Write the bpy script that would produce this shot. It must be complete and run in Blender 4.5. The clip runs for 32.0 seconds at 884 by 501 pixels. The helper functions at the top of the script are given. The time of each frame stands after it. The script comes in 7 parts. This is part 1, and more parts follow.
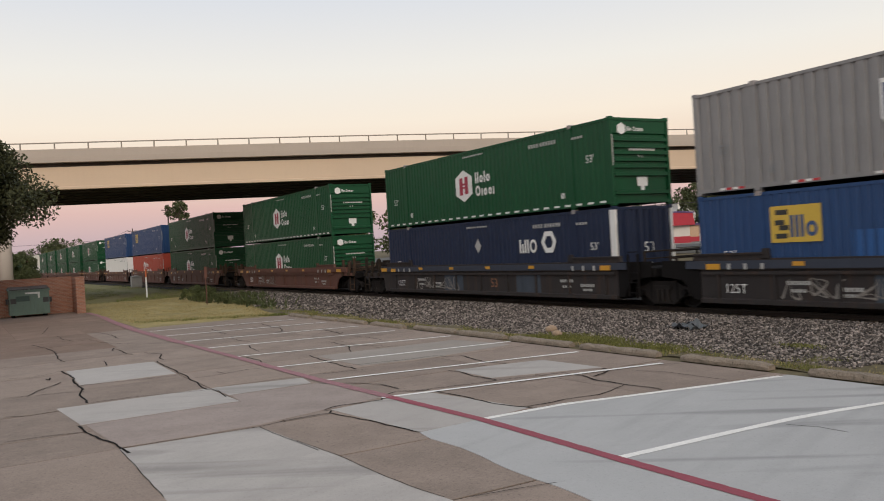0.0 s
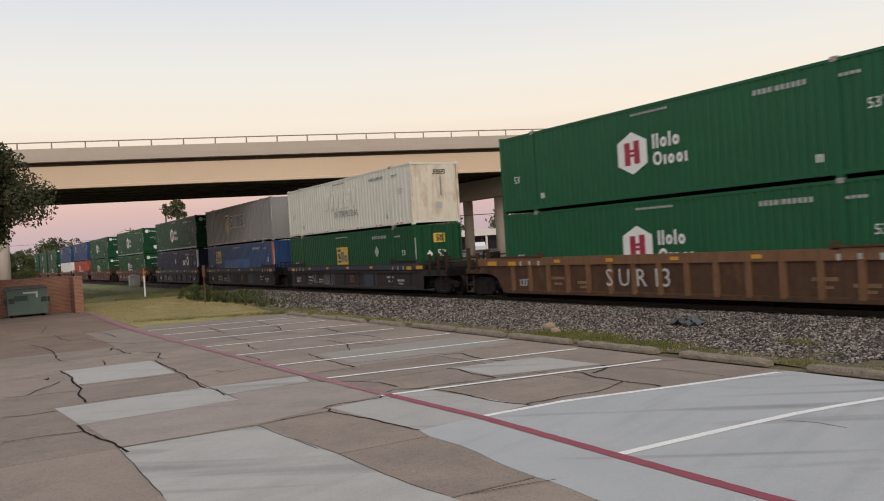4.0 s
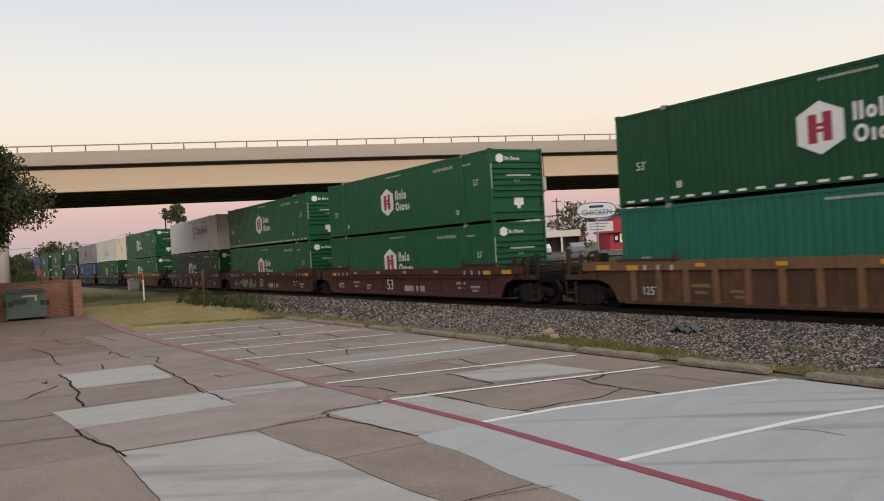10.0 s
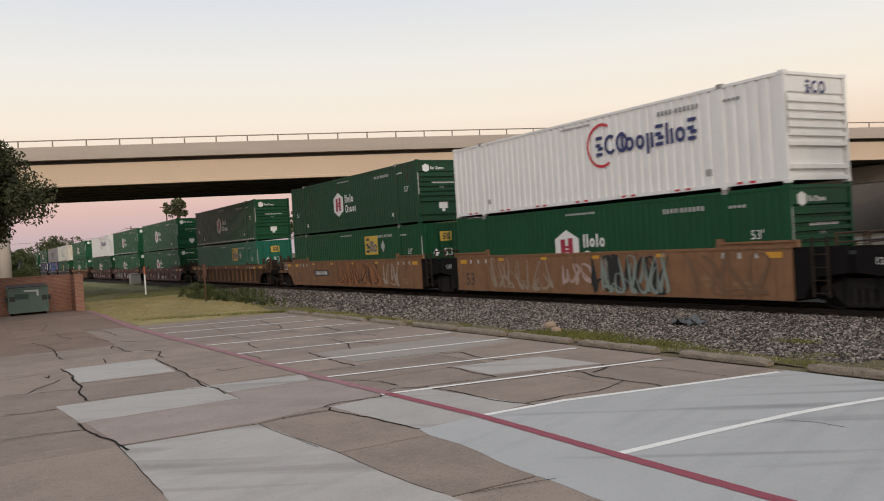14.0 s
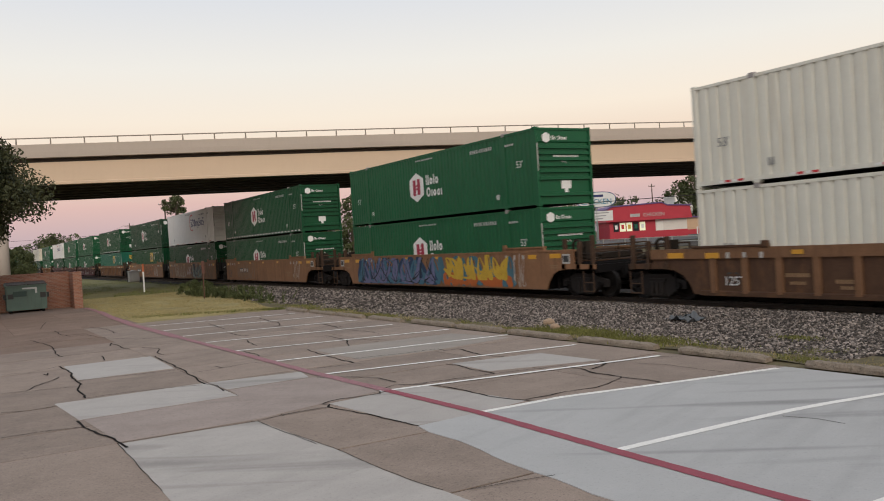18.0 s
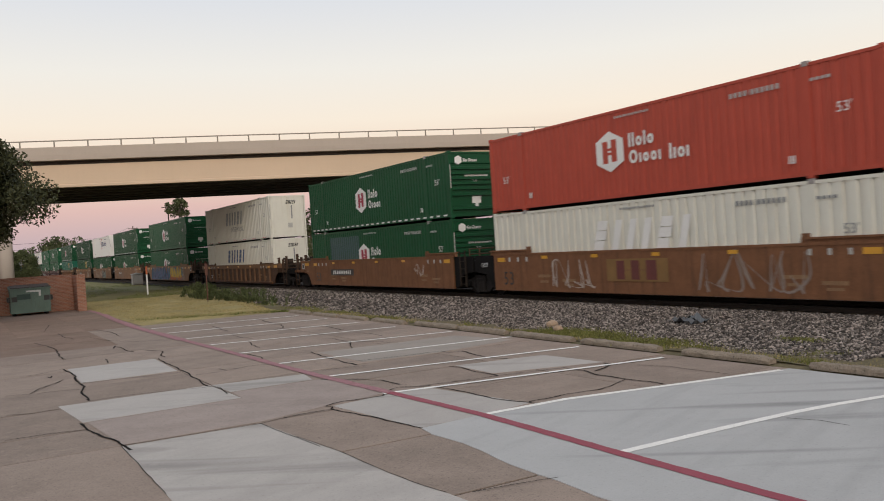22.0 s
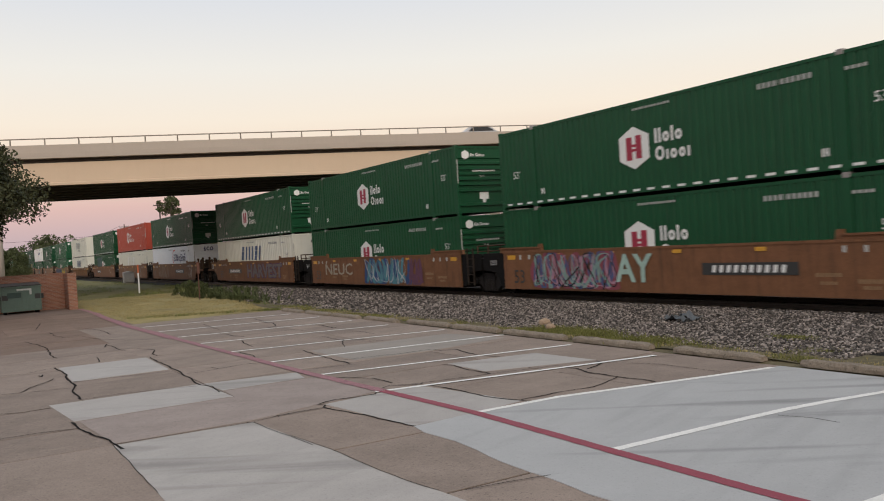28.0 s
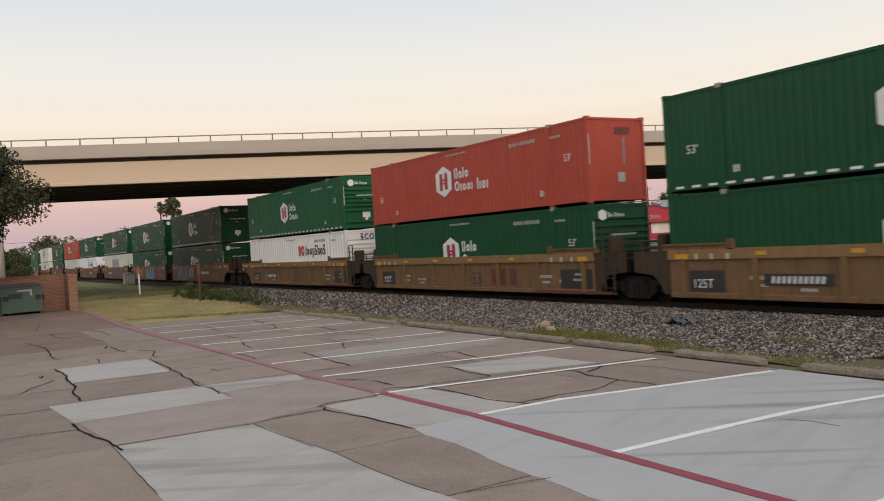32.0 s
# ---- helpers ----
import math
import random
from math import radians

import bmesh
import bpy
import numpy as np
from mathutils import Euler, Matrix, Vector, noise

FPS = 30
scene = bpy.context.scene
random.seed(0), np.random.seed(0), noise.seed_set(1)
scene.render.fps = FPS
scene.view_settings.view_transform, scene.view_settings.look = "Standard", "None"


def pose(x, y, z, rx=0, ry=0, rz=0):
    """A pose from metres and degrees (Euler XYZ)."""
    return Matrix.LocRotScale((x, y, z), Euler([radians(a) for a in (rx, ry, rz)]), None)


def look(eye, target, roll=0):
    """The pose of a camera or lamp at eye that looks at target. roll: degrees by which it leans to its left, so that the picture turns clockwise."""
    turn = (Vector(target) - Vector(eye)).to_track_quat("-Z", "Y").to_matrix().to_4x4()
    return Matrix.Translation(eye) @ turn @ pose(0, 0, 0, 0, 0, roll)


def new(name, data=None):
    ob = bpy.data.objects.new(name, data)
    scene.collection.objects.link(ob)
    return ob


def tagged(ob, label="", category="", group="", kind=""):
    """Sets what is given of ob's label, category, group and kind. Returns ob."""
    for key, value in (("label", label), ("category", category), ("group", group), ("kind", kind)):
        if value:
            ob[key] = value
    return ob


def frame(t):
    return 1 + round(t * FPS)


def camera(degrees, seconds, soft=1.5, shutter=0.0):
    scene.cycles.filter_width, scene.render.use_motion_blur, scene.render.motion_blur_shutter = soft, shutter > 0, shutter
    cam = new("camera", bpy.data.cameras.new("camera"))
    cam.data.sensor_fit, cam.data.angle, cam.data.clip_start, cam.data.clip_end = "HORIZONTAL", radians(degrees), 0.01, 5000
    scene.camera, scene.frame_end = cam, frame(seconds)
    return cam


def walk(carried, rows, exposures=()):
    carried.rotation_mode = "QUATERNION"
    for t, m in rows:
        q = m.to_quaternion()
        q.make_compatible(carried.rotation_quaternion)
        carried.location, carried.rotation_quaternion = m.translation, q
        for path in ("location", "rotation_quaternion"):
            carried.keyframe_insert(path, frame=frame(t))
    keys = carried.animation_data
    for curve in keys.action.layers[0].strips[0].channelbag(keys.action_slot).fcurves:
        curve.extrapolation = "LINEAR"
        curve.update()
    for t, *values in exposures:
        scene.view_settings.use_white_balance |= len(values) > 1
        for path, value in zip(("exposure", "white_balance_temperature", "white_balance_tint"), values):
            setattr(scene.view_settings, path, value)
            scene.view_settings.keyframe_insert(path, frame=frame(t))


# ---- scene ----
cam = camera(55.92, 32.0, soft=1.0, shutter=0.25)
EYE = Vector((0.0, 0.0, 2.43))
PATH = [
    (0, 30.44, -0.24, -3.31), (0.5, 30.38, -0.32, -3.40), (1, 30.33, -0.47, -3.73), (1.5, 30.41, -0.56, -3.80), (2, 30.44, -0.53, -3.74), (2.5, 30.42,
    -0.52, -3.60), (3, 30.46, -0.52, -3.51), (3.5, 30.56, -0.46, -3.60), (5.5, 30.49, -0.27, -3.38), (6, 30.45, -0.21, -3.39), (6.5, 30.40, -0.21, -3.40),
    (7, 30.45, -0.27, -3.39), (7.5, 30.50, -0.33, -3.38), (8, 30.58, -0.39, -3.37), (8.5, 30.58, -0.42, -3.31), (9, 30.61, -0.31, -3.28), (9.5, 30.63,
    -0.13, -3.28), (10, 30.62, -0.02, -3.27), (10.5, 30.48, -0.04, -3.26), (11, 30.35, -0.13, -3.26), (11.5, 30.36, -0.26, -3.56), (12, 30.44, -0.32,
    -3.78), (12.5, 30.51, -0.32, -3.68), (13, 30.52, -0.32, -3.61), (13.5, 30.47, -0.38, -3.59), (14, 30.51, -0.47, -3.46), (14.5, 30.56, -0.48, -3.43),
    (16.5, 30.55, -0.59, -3.45), (17, 30.50, -0.68, -3.54), (17.5, 30.58, -0.72, -3.45), (18, 30.59, -0.69, -3.53), (18.5, 30.54, -0.57, -3.54), (19,
    30.50, -0.38, -3.40), (19.5, 30.52, -0.30, -3.30), (20, 30.48, -0.31, -3.18), (20.5, 30.41, -0.32, -3.23), (21, 30.33, -0.40, -3.53), (21.5, 30.33,
    -0.51, -3.62), (22, 30.39, -0.53, -3.64), (22.5, 30.40, -0.51, -3.55), (23, 30.33, -0.49, -3.41), (23.5, 30.29, -0.49, -3.42), (24, 30.30, -0.49,
    -3.41), (24.5, 30.43, -0.43, -3.44), (25, 30.60, -0.41, -3.51), (25.5, 30.72, -0.43, -3.44), (27.5, 30.83, -0.52, -3.63), (28, 30.90, -0.69, -3.66),
    (28.5, 30.97, -0.68, -3.60), (29, 31.05, -0.65, -3.59), (29.5, 31.01, -0.62, -3.59), (30, 30.95, -0.61, -3.53), (30.5, 30.98, -0.61, -3.45), (31,
    30.96, -0.58, -3.52), (31.5, 30.86, -0.55, -3.53), (32, 30.87, -0.53, -3.49)]  # seconds, heading from the track's line, tilt, lean


def aim(heading, tilt, lean):
    a, b = radians(heading), radians(tilt)
    way = Vector((math.sin(a) * math.cos(b), math.cos(a) * math.cos(b), math.sin(b)))
    return look(EYE, EYE + way * 10, lean)


walk(cam, [(t, aim(a, b, c)) for t, a, b, c in PATH])

# ---- light ----
world = bpy.data.worlds.new("dusk_sky")
scene.world = world
world.use_nodes = True
wn, wl = world.node_tree.nodes, world.node_tree.links
wn.clear()
w_out, w_bg = wn.new("ShaderNodeOutputWorld"), wn.new("ShaderNodeBackground")
w_co, w_sep, w_ramp = wn.new("ShaderNodeTexCoord"), wn.new("ShaderNodeSeparateXYZ"), wn.new("ShaderNodeValToRGB")
wl.new(w_co.outputs["Generated"], w_sep.inputs[0])
wl.new(w_sep.outputs["Z"], w_ramp.inputs[0])
SKY = ((0.0, (0.50, 0.41, 0.46)), (0.025, (0.58, 0.44, 0.46)), (0.06, (0.75, 0.51, 0.465)), (0.1, (0.88, 0.69, 0.545)),
       (0.15, (0.95, 0.84, 0.705)), (0.21, (0.88, 0.85, 0.79)), (0.29, (0.73, 0.755, 0.80)), (0.5, (0.60, 0.66, 0.74)), (1.0, (0.50, 0.57, 0.67)))
ramp = w_ramp.color_ramp
while len(ramp.elements) < len(SKY):
    ramp.elements.new(0.5)
for el, (at, c) in zip(ramp.elements, SKY):
    el.position, el.color = at, (*c, 1)
wl.new(w_ramp.outputs[0], w_bg.inputs[0])
w_bg.inputs[1].default_value = 1.0
wl.new(w_bg.outputs[0], w_out.inputs[0])

sun = new("sun", bpy.data.lights.new("sun", "SUN"))
sun.data.energy, sun.data.angle, sun.data.color = 1.5, radians(50), (1.0, 0.83, 0.66)
sun.matrix_world = look((-6.0, -20.0, 15.0), (0, 0, 0))
scene.view_settings.exposure = 0.0


# ---- materials ----
def surface(name, color, rough=0.6, metal=0.0, vary=0.25, grain=40.0, blotch=1.5, bump=0.15, streak=0.0, stain=None, island=False, jitter=0.0, dist=0.004, smear=0.0, spec=0.5, fleck=0.0, rust=None, rust_at=(0.55, 0.68), skew=0.0):
    """A surface with fine grain, large blotches, and, if asked for, upright streaks of a stain."""
    m = bpy.data.materials.new(name)
    m.use_nodes = True
    n, l = m.node_tree.nodes, m.node_tree.links
    bsdf = n["Principled BSDF"]
    bsdf.inputs["Roughness"].default_value, bsdf.inputs["Metallic"].default_value = rough, metal
    bsdf.inputs["Specular IOR Level"].default_value = spec
    co, info = n.new("ShaderNodeTexCoord"), n.new("ShaderNodeObjectInfo")
    off = n.new("ShaderNodeVectorMath")
    off.operation = "MULTIPLY_ADD"
    l.new(info.outputs["Random"], off.inputs[0])
    off.inputs[1].default_value = (37.0, 19.0, 11.0)
    l.new(co.outputs["Object"], off.inputs[2])

    def noisy(scale, detail, rough_):
        t = n.new("ShaderNodeTexNoise")
        t.inputs["Scale"].default_value, t.inputs["Detail"].default_value, t.inputs["Roughness"].default_value = scale, detail, rough_
        l.new(off.outputs[0], t.inputs["Vector"])
        return t

    fine, wide = noisy(grain, 3, 0.6), noisy(blotch, 8, 0.68)

    def mixed(a, b, fac, kind="MIX"):
        x = n.new("ShaderNodeMix")
        x.data_type, x.blend_type = "RGBA", kind
        for sock, v in ((x.inputs[0], fac), (x.inputs[6], a), (x.inputs[7], b)):
            if isinstance(v, (int, float)):
                sock.default_value = v
            elif isinstance(v, tuple):
                sock.default_value = (*v, 1)
            else:
                l.new(v, sock)
        return x.outputs[2]

    def level(v, lo, hi, to0=0.0, to1=1.0):
        x = n.new("ShaderNodeMapRange")
        l.new(v, x.inputs[0])
        for k, val in enumerate((lo, hi, to0, to1)):
            x.inputs[k + 1].default_value = val
        return x.outputs[0]

    dark = tuple(c * (1 - vary) for c in color)
    light = tuple(min(1, c * (1 + vary)) for c in color)
    c = mixed(dark, light, level(wide.outputs["Fac"], 0.3, 0.7))
    c = mixed(c, mixed(dark, light, level(fine.outputs["Fac"], 0.35, 0.65)), 0.45)
    if island or jitter:
        g = n.new("ShaderNodeNewGeometry") if island else info
        rnd = g.outputs["Random Per Island"] if island else g.outputs["Random"]
        hsv = n.new("ShaderNodeHueSaturation")
        if skew:
            pw = n.new("ShaderNodeMath")
            pw.operation = "POWER"
            l.new(rnd, pw.inputs[0])
            pw.inputs[1].default_value = skew
            rnd = pw.outputs[0]
        l.new(level(rnd, 0, 1, 1 - jitter, 1 + jitter * (1 + skew)), hsv.inputs["Value"])
        l.new(c, hsv.inputs["Color"])
        c = hsv.outputs[0]
    if streak:
        st, sc = n.new("ShaderNodeTexNoise"), n.new("ShaderNodeVectorMath")
        sc.operation = "MULTIPLY"
        sc.inputs[1].default_value = (5.0, 5.0, 0.35)
        l.new(off.outputs[0], sc.inputs[0])
        l.new(sc.outputs[0], st.inputs["Vector"])
        st.inputs["Scale"].default_value, st.inputs["Detail"].default_value = 1.0, 5
        c = mixed(c, stain or tuple(v * 0.45 for v in color), level(st.outputs["Fac"], 0.52, 0.78, 0, streak))
    if rust:
        rt, sc = n.new("ShaderNodeTexNoise"), n.new("ShaderNodeVectorMath")
        sc.operation = "MULTIPLY"
        sc.inputs[1].default_value = (1.3, 1.3, 0.5)
        l.new(off.outputs[0], sc.inputs[0])
        l.new(sc.outputs[0], rt.inputs["Vector"])
        rt.inputs["Scale"].default_value, rt.inputs["Detail"].default_value, rt.inputs["Roughness"].default_value = 1.0, 9, 0.72
        c = mixed(c, rust, level(rt.outputs["Fac"], rust_at[0], rust_at[1], 0, 0.85))
    if smear:
        # long dragged marks lying slantwise across the slabs
        for turn, fine_, far in ((-0.62, (5.5, 0.62, 1.0), 0.0), (0.35, (4.0, 0.4, 1.0), 7.0)):
            sm, sc = n.new("ShaderNodeTexNoise"), n.new("ShaderNodeMapping")
            sc.vector_type = "TEXTURE"
            sc.inputs["Rotation"].default_value, sc.inputs["Scale"].default_value, sc.inputs["Location"].default_value = (0, 0, turn), fine_, (far, far, 0)
            l.new(off.outputs[0], sc.inputs["Vector"])
            l.new(sc.outputs[0], sm.inputs["Vector"])
            sm.inputs["Scale"].default_value, sm.inputs["Detail"].default_value, sm.inputs["Distortion"].default_value = 1.0, 4, 0.5
            c = mixed(c, tuple(v * (0.5 if far == 0 else 0.66) for v in color), level(sm.outputs["Fac"], 0.52, 0.72, 0, smear * (0.9 if far == 0 else 0.3)))
    if fleck:
        fl = noisy(26, 2, 0.7)
        c = mixed(c, tuple(v * 0.35 for v in color), level(fl.outputs["Fac"], 0.58, 0.7, 0, fleck))
        fl = noisy(9, 3, 0.7)
        c = mixed(c, tuple(min(1, v * 1.35) for v in color), level(fl.outputs["Fac"], 0.56, 0.72, 0, fleck * 0.7))
    l.new(c, bsdf.inputs["Base Color"])
    l.new(level(fine.outputs["Fac"], 0.3, 0.7, max(0.05, rough - 0.12), min(1, rough + 0.12)), bsdf.inputs["Roughness"])
    if bump:
        b = n.new("ShaderNodeBump")
        b.inputs["Strength"].default_value, b.inputs["Distance"].default_value = bump, dist
        l.new(fine.outputs["Fac"], b.inputs["Height"])
        l.new(b.outputs[0], bsdf.inputs["Normal"])
    return m


def glow(name, color, power):
    m = bpy.data.materials.new(name)
    m.use_nodes = True
    b = m.node_tree.nodes["Principled BSDF"]
    b.inputs["Base Color"].default_value = (*color, 1)
    b.inputs["Emission Color"].default_value = (*color, 1)
    b.inputs["Emission Strength"].default_value = power
    return m


GREEN = surface("green_container_paint", (0.00658, 0.06768, 0.02632), 0.45, streak=0.35, stain=(0.012, 0.045, 0.024), vary=0.2, blotch=0.7, fleck=0.12, spec=0.25)
FRESHGREEN = surface("fresh_green_container_paint", (0.012, 0.098, 0.041), 0.45, streak=0.3, stain=(0.014, 0.06, 0.032), vary=0.18, blotch=0.7, fleck=0.1, spec=0.25)
RUSTGREEN = surface("rusty_green_paint", (0.012, 0.058, 0.027), 0.5, streak=0.45, stain=(0.012, 0.035, 0.02), vary=0.2, spec=0.25, rust=(0.055, 0.022, 0.014))
TEAL = surface("teal_container_paint", (0.012, 0.13, 0.085), 0.45, streak=0.3, stain=(0.01, 0.06, 0.04), vary=0.12, spec=0.3)
NAVY = surface("navy_container_paint", (0.012, 0.022, 0.055), 0.45, streak=0.3, vary=0.15, spec=0.3)
BLUE = surface("blue_container_paint", (0.0207, 0.0598, 0.161), 0.45, streak=0.35, stain=(0.015, 0.04, 0.12), vary=0.15, spec=0.3)
GREY = surface("grey_container_paint", (0.24, 0.235, 0.235), 0.5, streak=0.35, vary=0.1)
CREAM = surface("cream_container_paint", (0.66, 0.655, 0.58), 0.5, streak=0.4, stain=(0.50, 0.44, 0.34), vary=0.07)
RUSTCREAM = surface("rust_streaked_cream_paint", (0.68, 0.63, 0.52), 0.55, streak=0.45, stain=(0.40, 0.27, 0.16), vary=0.1, rust=(0.30, 0.14, 0.06), rust_at=(0.48, 0.68))
WHITE = surface("white_container_paint", (0.82, 0.81, 0.79), 0.45, streak=0.3, stain=(0.58, 0.54, 0.5), vary=0.06)
BRIGHT = surface("bright_white_container_paint", (0.82, 0.85, 0.9), 0.4, streak=0.12, vary=0.05)
RED = surface("red_container_paint", (0.425, 0.073, 0.046), 0.5, streak=0.35, stain=(0.18, 0.04, 0.03), vary=0.12, spec=0.25)
CPAINT = {"green": GREEN, "freshgreen": FRESHGREEN, "oldcream": CREAM, "rustgreen": RUSTGREEN, "teal": TEAL, "navy": NAVY, "blue": BLUE, "grey": GREY, "cream": CREAM, 
          "white": WHITE, "bright": BRIGHT, "red": RED}
LOGO_WHITE = surface("white_lettering", (0.75, 0.75, 0.73), 0.5, vary=0.08, bump=0)
LOGO_RED = surface("dark_red_lettering", (0.33, 0.02, 0.05), 0.5, vary=0.08, bump=0)
LOGO_NAVY = surface("navy_lettering", (0.025, 0.035, 0.14), 0.5, vary=0.08, bump=0)
LOGO_BLUE = surface("steel_blue_lettering", (0.03, 0.075, 0.19), 0.5, vary=0.1, bump=0)
LOGO_PALE = surface("faded_lettering", (0.42, 0.42, 0.40), 0.6, vary=0.15, bump=0)
LOGO_BLACK = surface("black_lettering", (0.03, 0.03, 0.03), 0.5, vary=0.1, bump=0)
LOGO_GREY = surface("grey_lettering", (0.22, 0.23, 0.24), 0.5, vary=0.1, bump=0)
LOGO_YELLOW = surface("yellow_panel", (0.62, 0.42, 0.06), 0.5, vary=0.08, bump=0)
LOGO_BRIGHTRED = surface("bright_red_lettering", (0.55, 0.03, 0.04), 0.5, vary=0.08, bump=0)
TAPE = surface("amber_reflector_tape", (0.6, 0.3, 0.03), 0.4, vary=0.1, bump=0)
CASTING = surface("worn_casting_steel", (0.30, 0.28, 0.27), 0.55, 0.3, vary=0.3, streak=0.4, stain=(0.2, 0.08, 0.05))
MAROON = surface("maroon_car_paint", (0.075, 0.027, 0.026), 0.6, streak=0.45, stain=(0.04, 0.02, 0.018), vary=0.2, bump=0.2, spec=0.25)
BROWN = surface("rust_brown_car_paint", (0.185, 0.084, 0.041), 0.65, streak=0.6, stain=(0.05, 0.028, 0.02), vary=0.32, blotch=2.2, bump=0.2, spec=0.25, fleck=0.45)
ORANGE = surface("faded_orange_car_paint", (0.24, 0.125, 0.065), 0.65, streak=0.6, stain=(0.09, 0.05, 0.032), vary=0.26, blotch=2.0, fleck=0.35, bump=0.2, spec=0.25)
TAN = surface("tan_yellow_car_paint", (0.178, 0.104, 0.049), 0.6, streak=0.75, stain=(0.055, 0.036, 0.024), vary=0.24, blotch=2.0, fleck=0.4, bump=0.2, spec=0.25)
DARK = surface("sooty_grey_car_paint", (0.0324, 0.02835, 0.02835), 0.65, streak=0.45, stain=(0.10, 0.05, 0.027), vary=0.25, bump=0.2, spec=0.25)
SLATE = surface("slate_blue_car_paint", (0.03, 0.038, 0.06), 0.6, streak=0.3, vary=0.2)
PANELBLUE = surface("dull_blue_grey_panel_paint", (0.055, 0.068, 0.088), 0.65, streak=0.5, vary=0.25, spec=0.25)
OLDRED = surface("dull_red_brown_car_paint", (0.13, 0.06, 0.045), 0.65, streak=0.5, stain=(0.06, 0.035, 0.03), vary=0.2, spec=0.25)
# greasy steel; its near-black also carries the shade beneath the cars
UNDER = surface("greasy_gear_with_shade", (0.008, 0.007, 0.007), 0.8, 0.0, vary=0.4, grain=25, bump=0.3, spec=0.15)
WHEELSTEEL = surface("wheel_steel", (0.012, 0.010, 0.009), 0.7, 0.0, vary=0.3, spec=0.2)
RAILSTEEL = surface("rusty_rail_steel", (0.03, 0.022, 0.018), 0.5, 0.5, vary=0.3)
CHALK = surface("chalk_scrawl", (0.5, 0.48, 0.45), 0.9, vary=0.2, bump=0)

ORANGEPOST = surface("faded_orange_post_paint", (0.46, 0.11, 0.06), 0.55, streak=0.4, stain=(0.3, 0.09, 0.06), vary=0.15)
BLUEPATCH = surface("fresh_blue_touch_up_paint", (0.014, 0.085, 0.26), 0.45, vary=0.12)
GREENPATCH = surface("grey_green_touch_up_paint", (0.042, 0.082, 0.09), 0.5, vary=0.15)
WORNBLUE = surface("peeling_blue_lettering", (0.30, 0.34, 0.36), 0.6, vary=0.4, blotch=2.5, bump=0, fleck=0.7, streak=0.7, stain=(0.5, 0.46, 0.38))
FADED = surface("worn_pale_lettering", (0.80, 0.775, 0.71), 0.6, vary=0.15, bump=0)
TRUCKFRAME = surface("dusty_truck_casting", (0.02, 0.017, 0.016), 0.8, vary=0.4, grain=25, bump=0.3, spec=0.2)
DULLRED = surface("dull_red_stencil", (0.12, 0.03, 0.026), 0.6, vary=0.25, bump=0)
GEAR = surface("grimy_end_gear", (0.03, 0.022, 0.016), 0.75, vary=0.4, grain=20, bump=0.25, spec=0.2)
# paler than the panels: half of the rib shading put into the colours
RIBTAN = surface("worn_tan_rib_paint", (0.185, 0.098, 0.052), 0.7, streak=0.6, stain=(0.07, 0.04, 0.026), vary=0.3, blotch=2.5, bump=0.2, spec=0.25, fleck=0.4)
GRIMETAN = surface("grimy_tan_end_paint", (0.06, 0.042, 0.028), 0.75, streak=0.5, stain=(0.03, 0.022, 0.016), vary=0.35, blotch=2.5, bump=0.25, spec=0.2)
# top chord in a lighter tan than the car side
TANCHORD = surface("lighter_tan_chord_paint", (0.25, 0.152, 0.066), 0.6, streak=0.4, stain=(0.1, 0.06, 0.032), vary=0.2, blotch=2.5, bump=0.2, spec=0.25, fleck=0.3)
# rusty paint darkened for the shade between ribs, which is put into the colour
RUSTPANEL = surface("rusty_panel_paint_with_shade", (0.083, 0.044, 0.026), 0.7, streak=0.6, stain=(0.04, 0.024, 0.018), vary=0.35, blotch=2.2, bump=0.25, spec=0.25, fleck=0.5, rust=(0.17, 0.08, 0.035))
ENDRUST = surface("rusty_end_fitting_paint", (0.062, 0.037, 0.024), 0.75, vary=0.4, grain=20, blotch=3, bump=0.25, spec=0.2, fleck=0.4)
STENCIL = surface("faded_ochre_stencil", (0.25, 0.15, 0.075), 0.7, vary=0.3, bump=0)


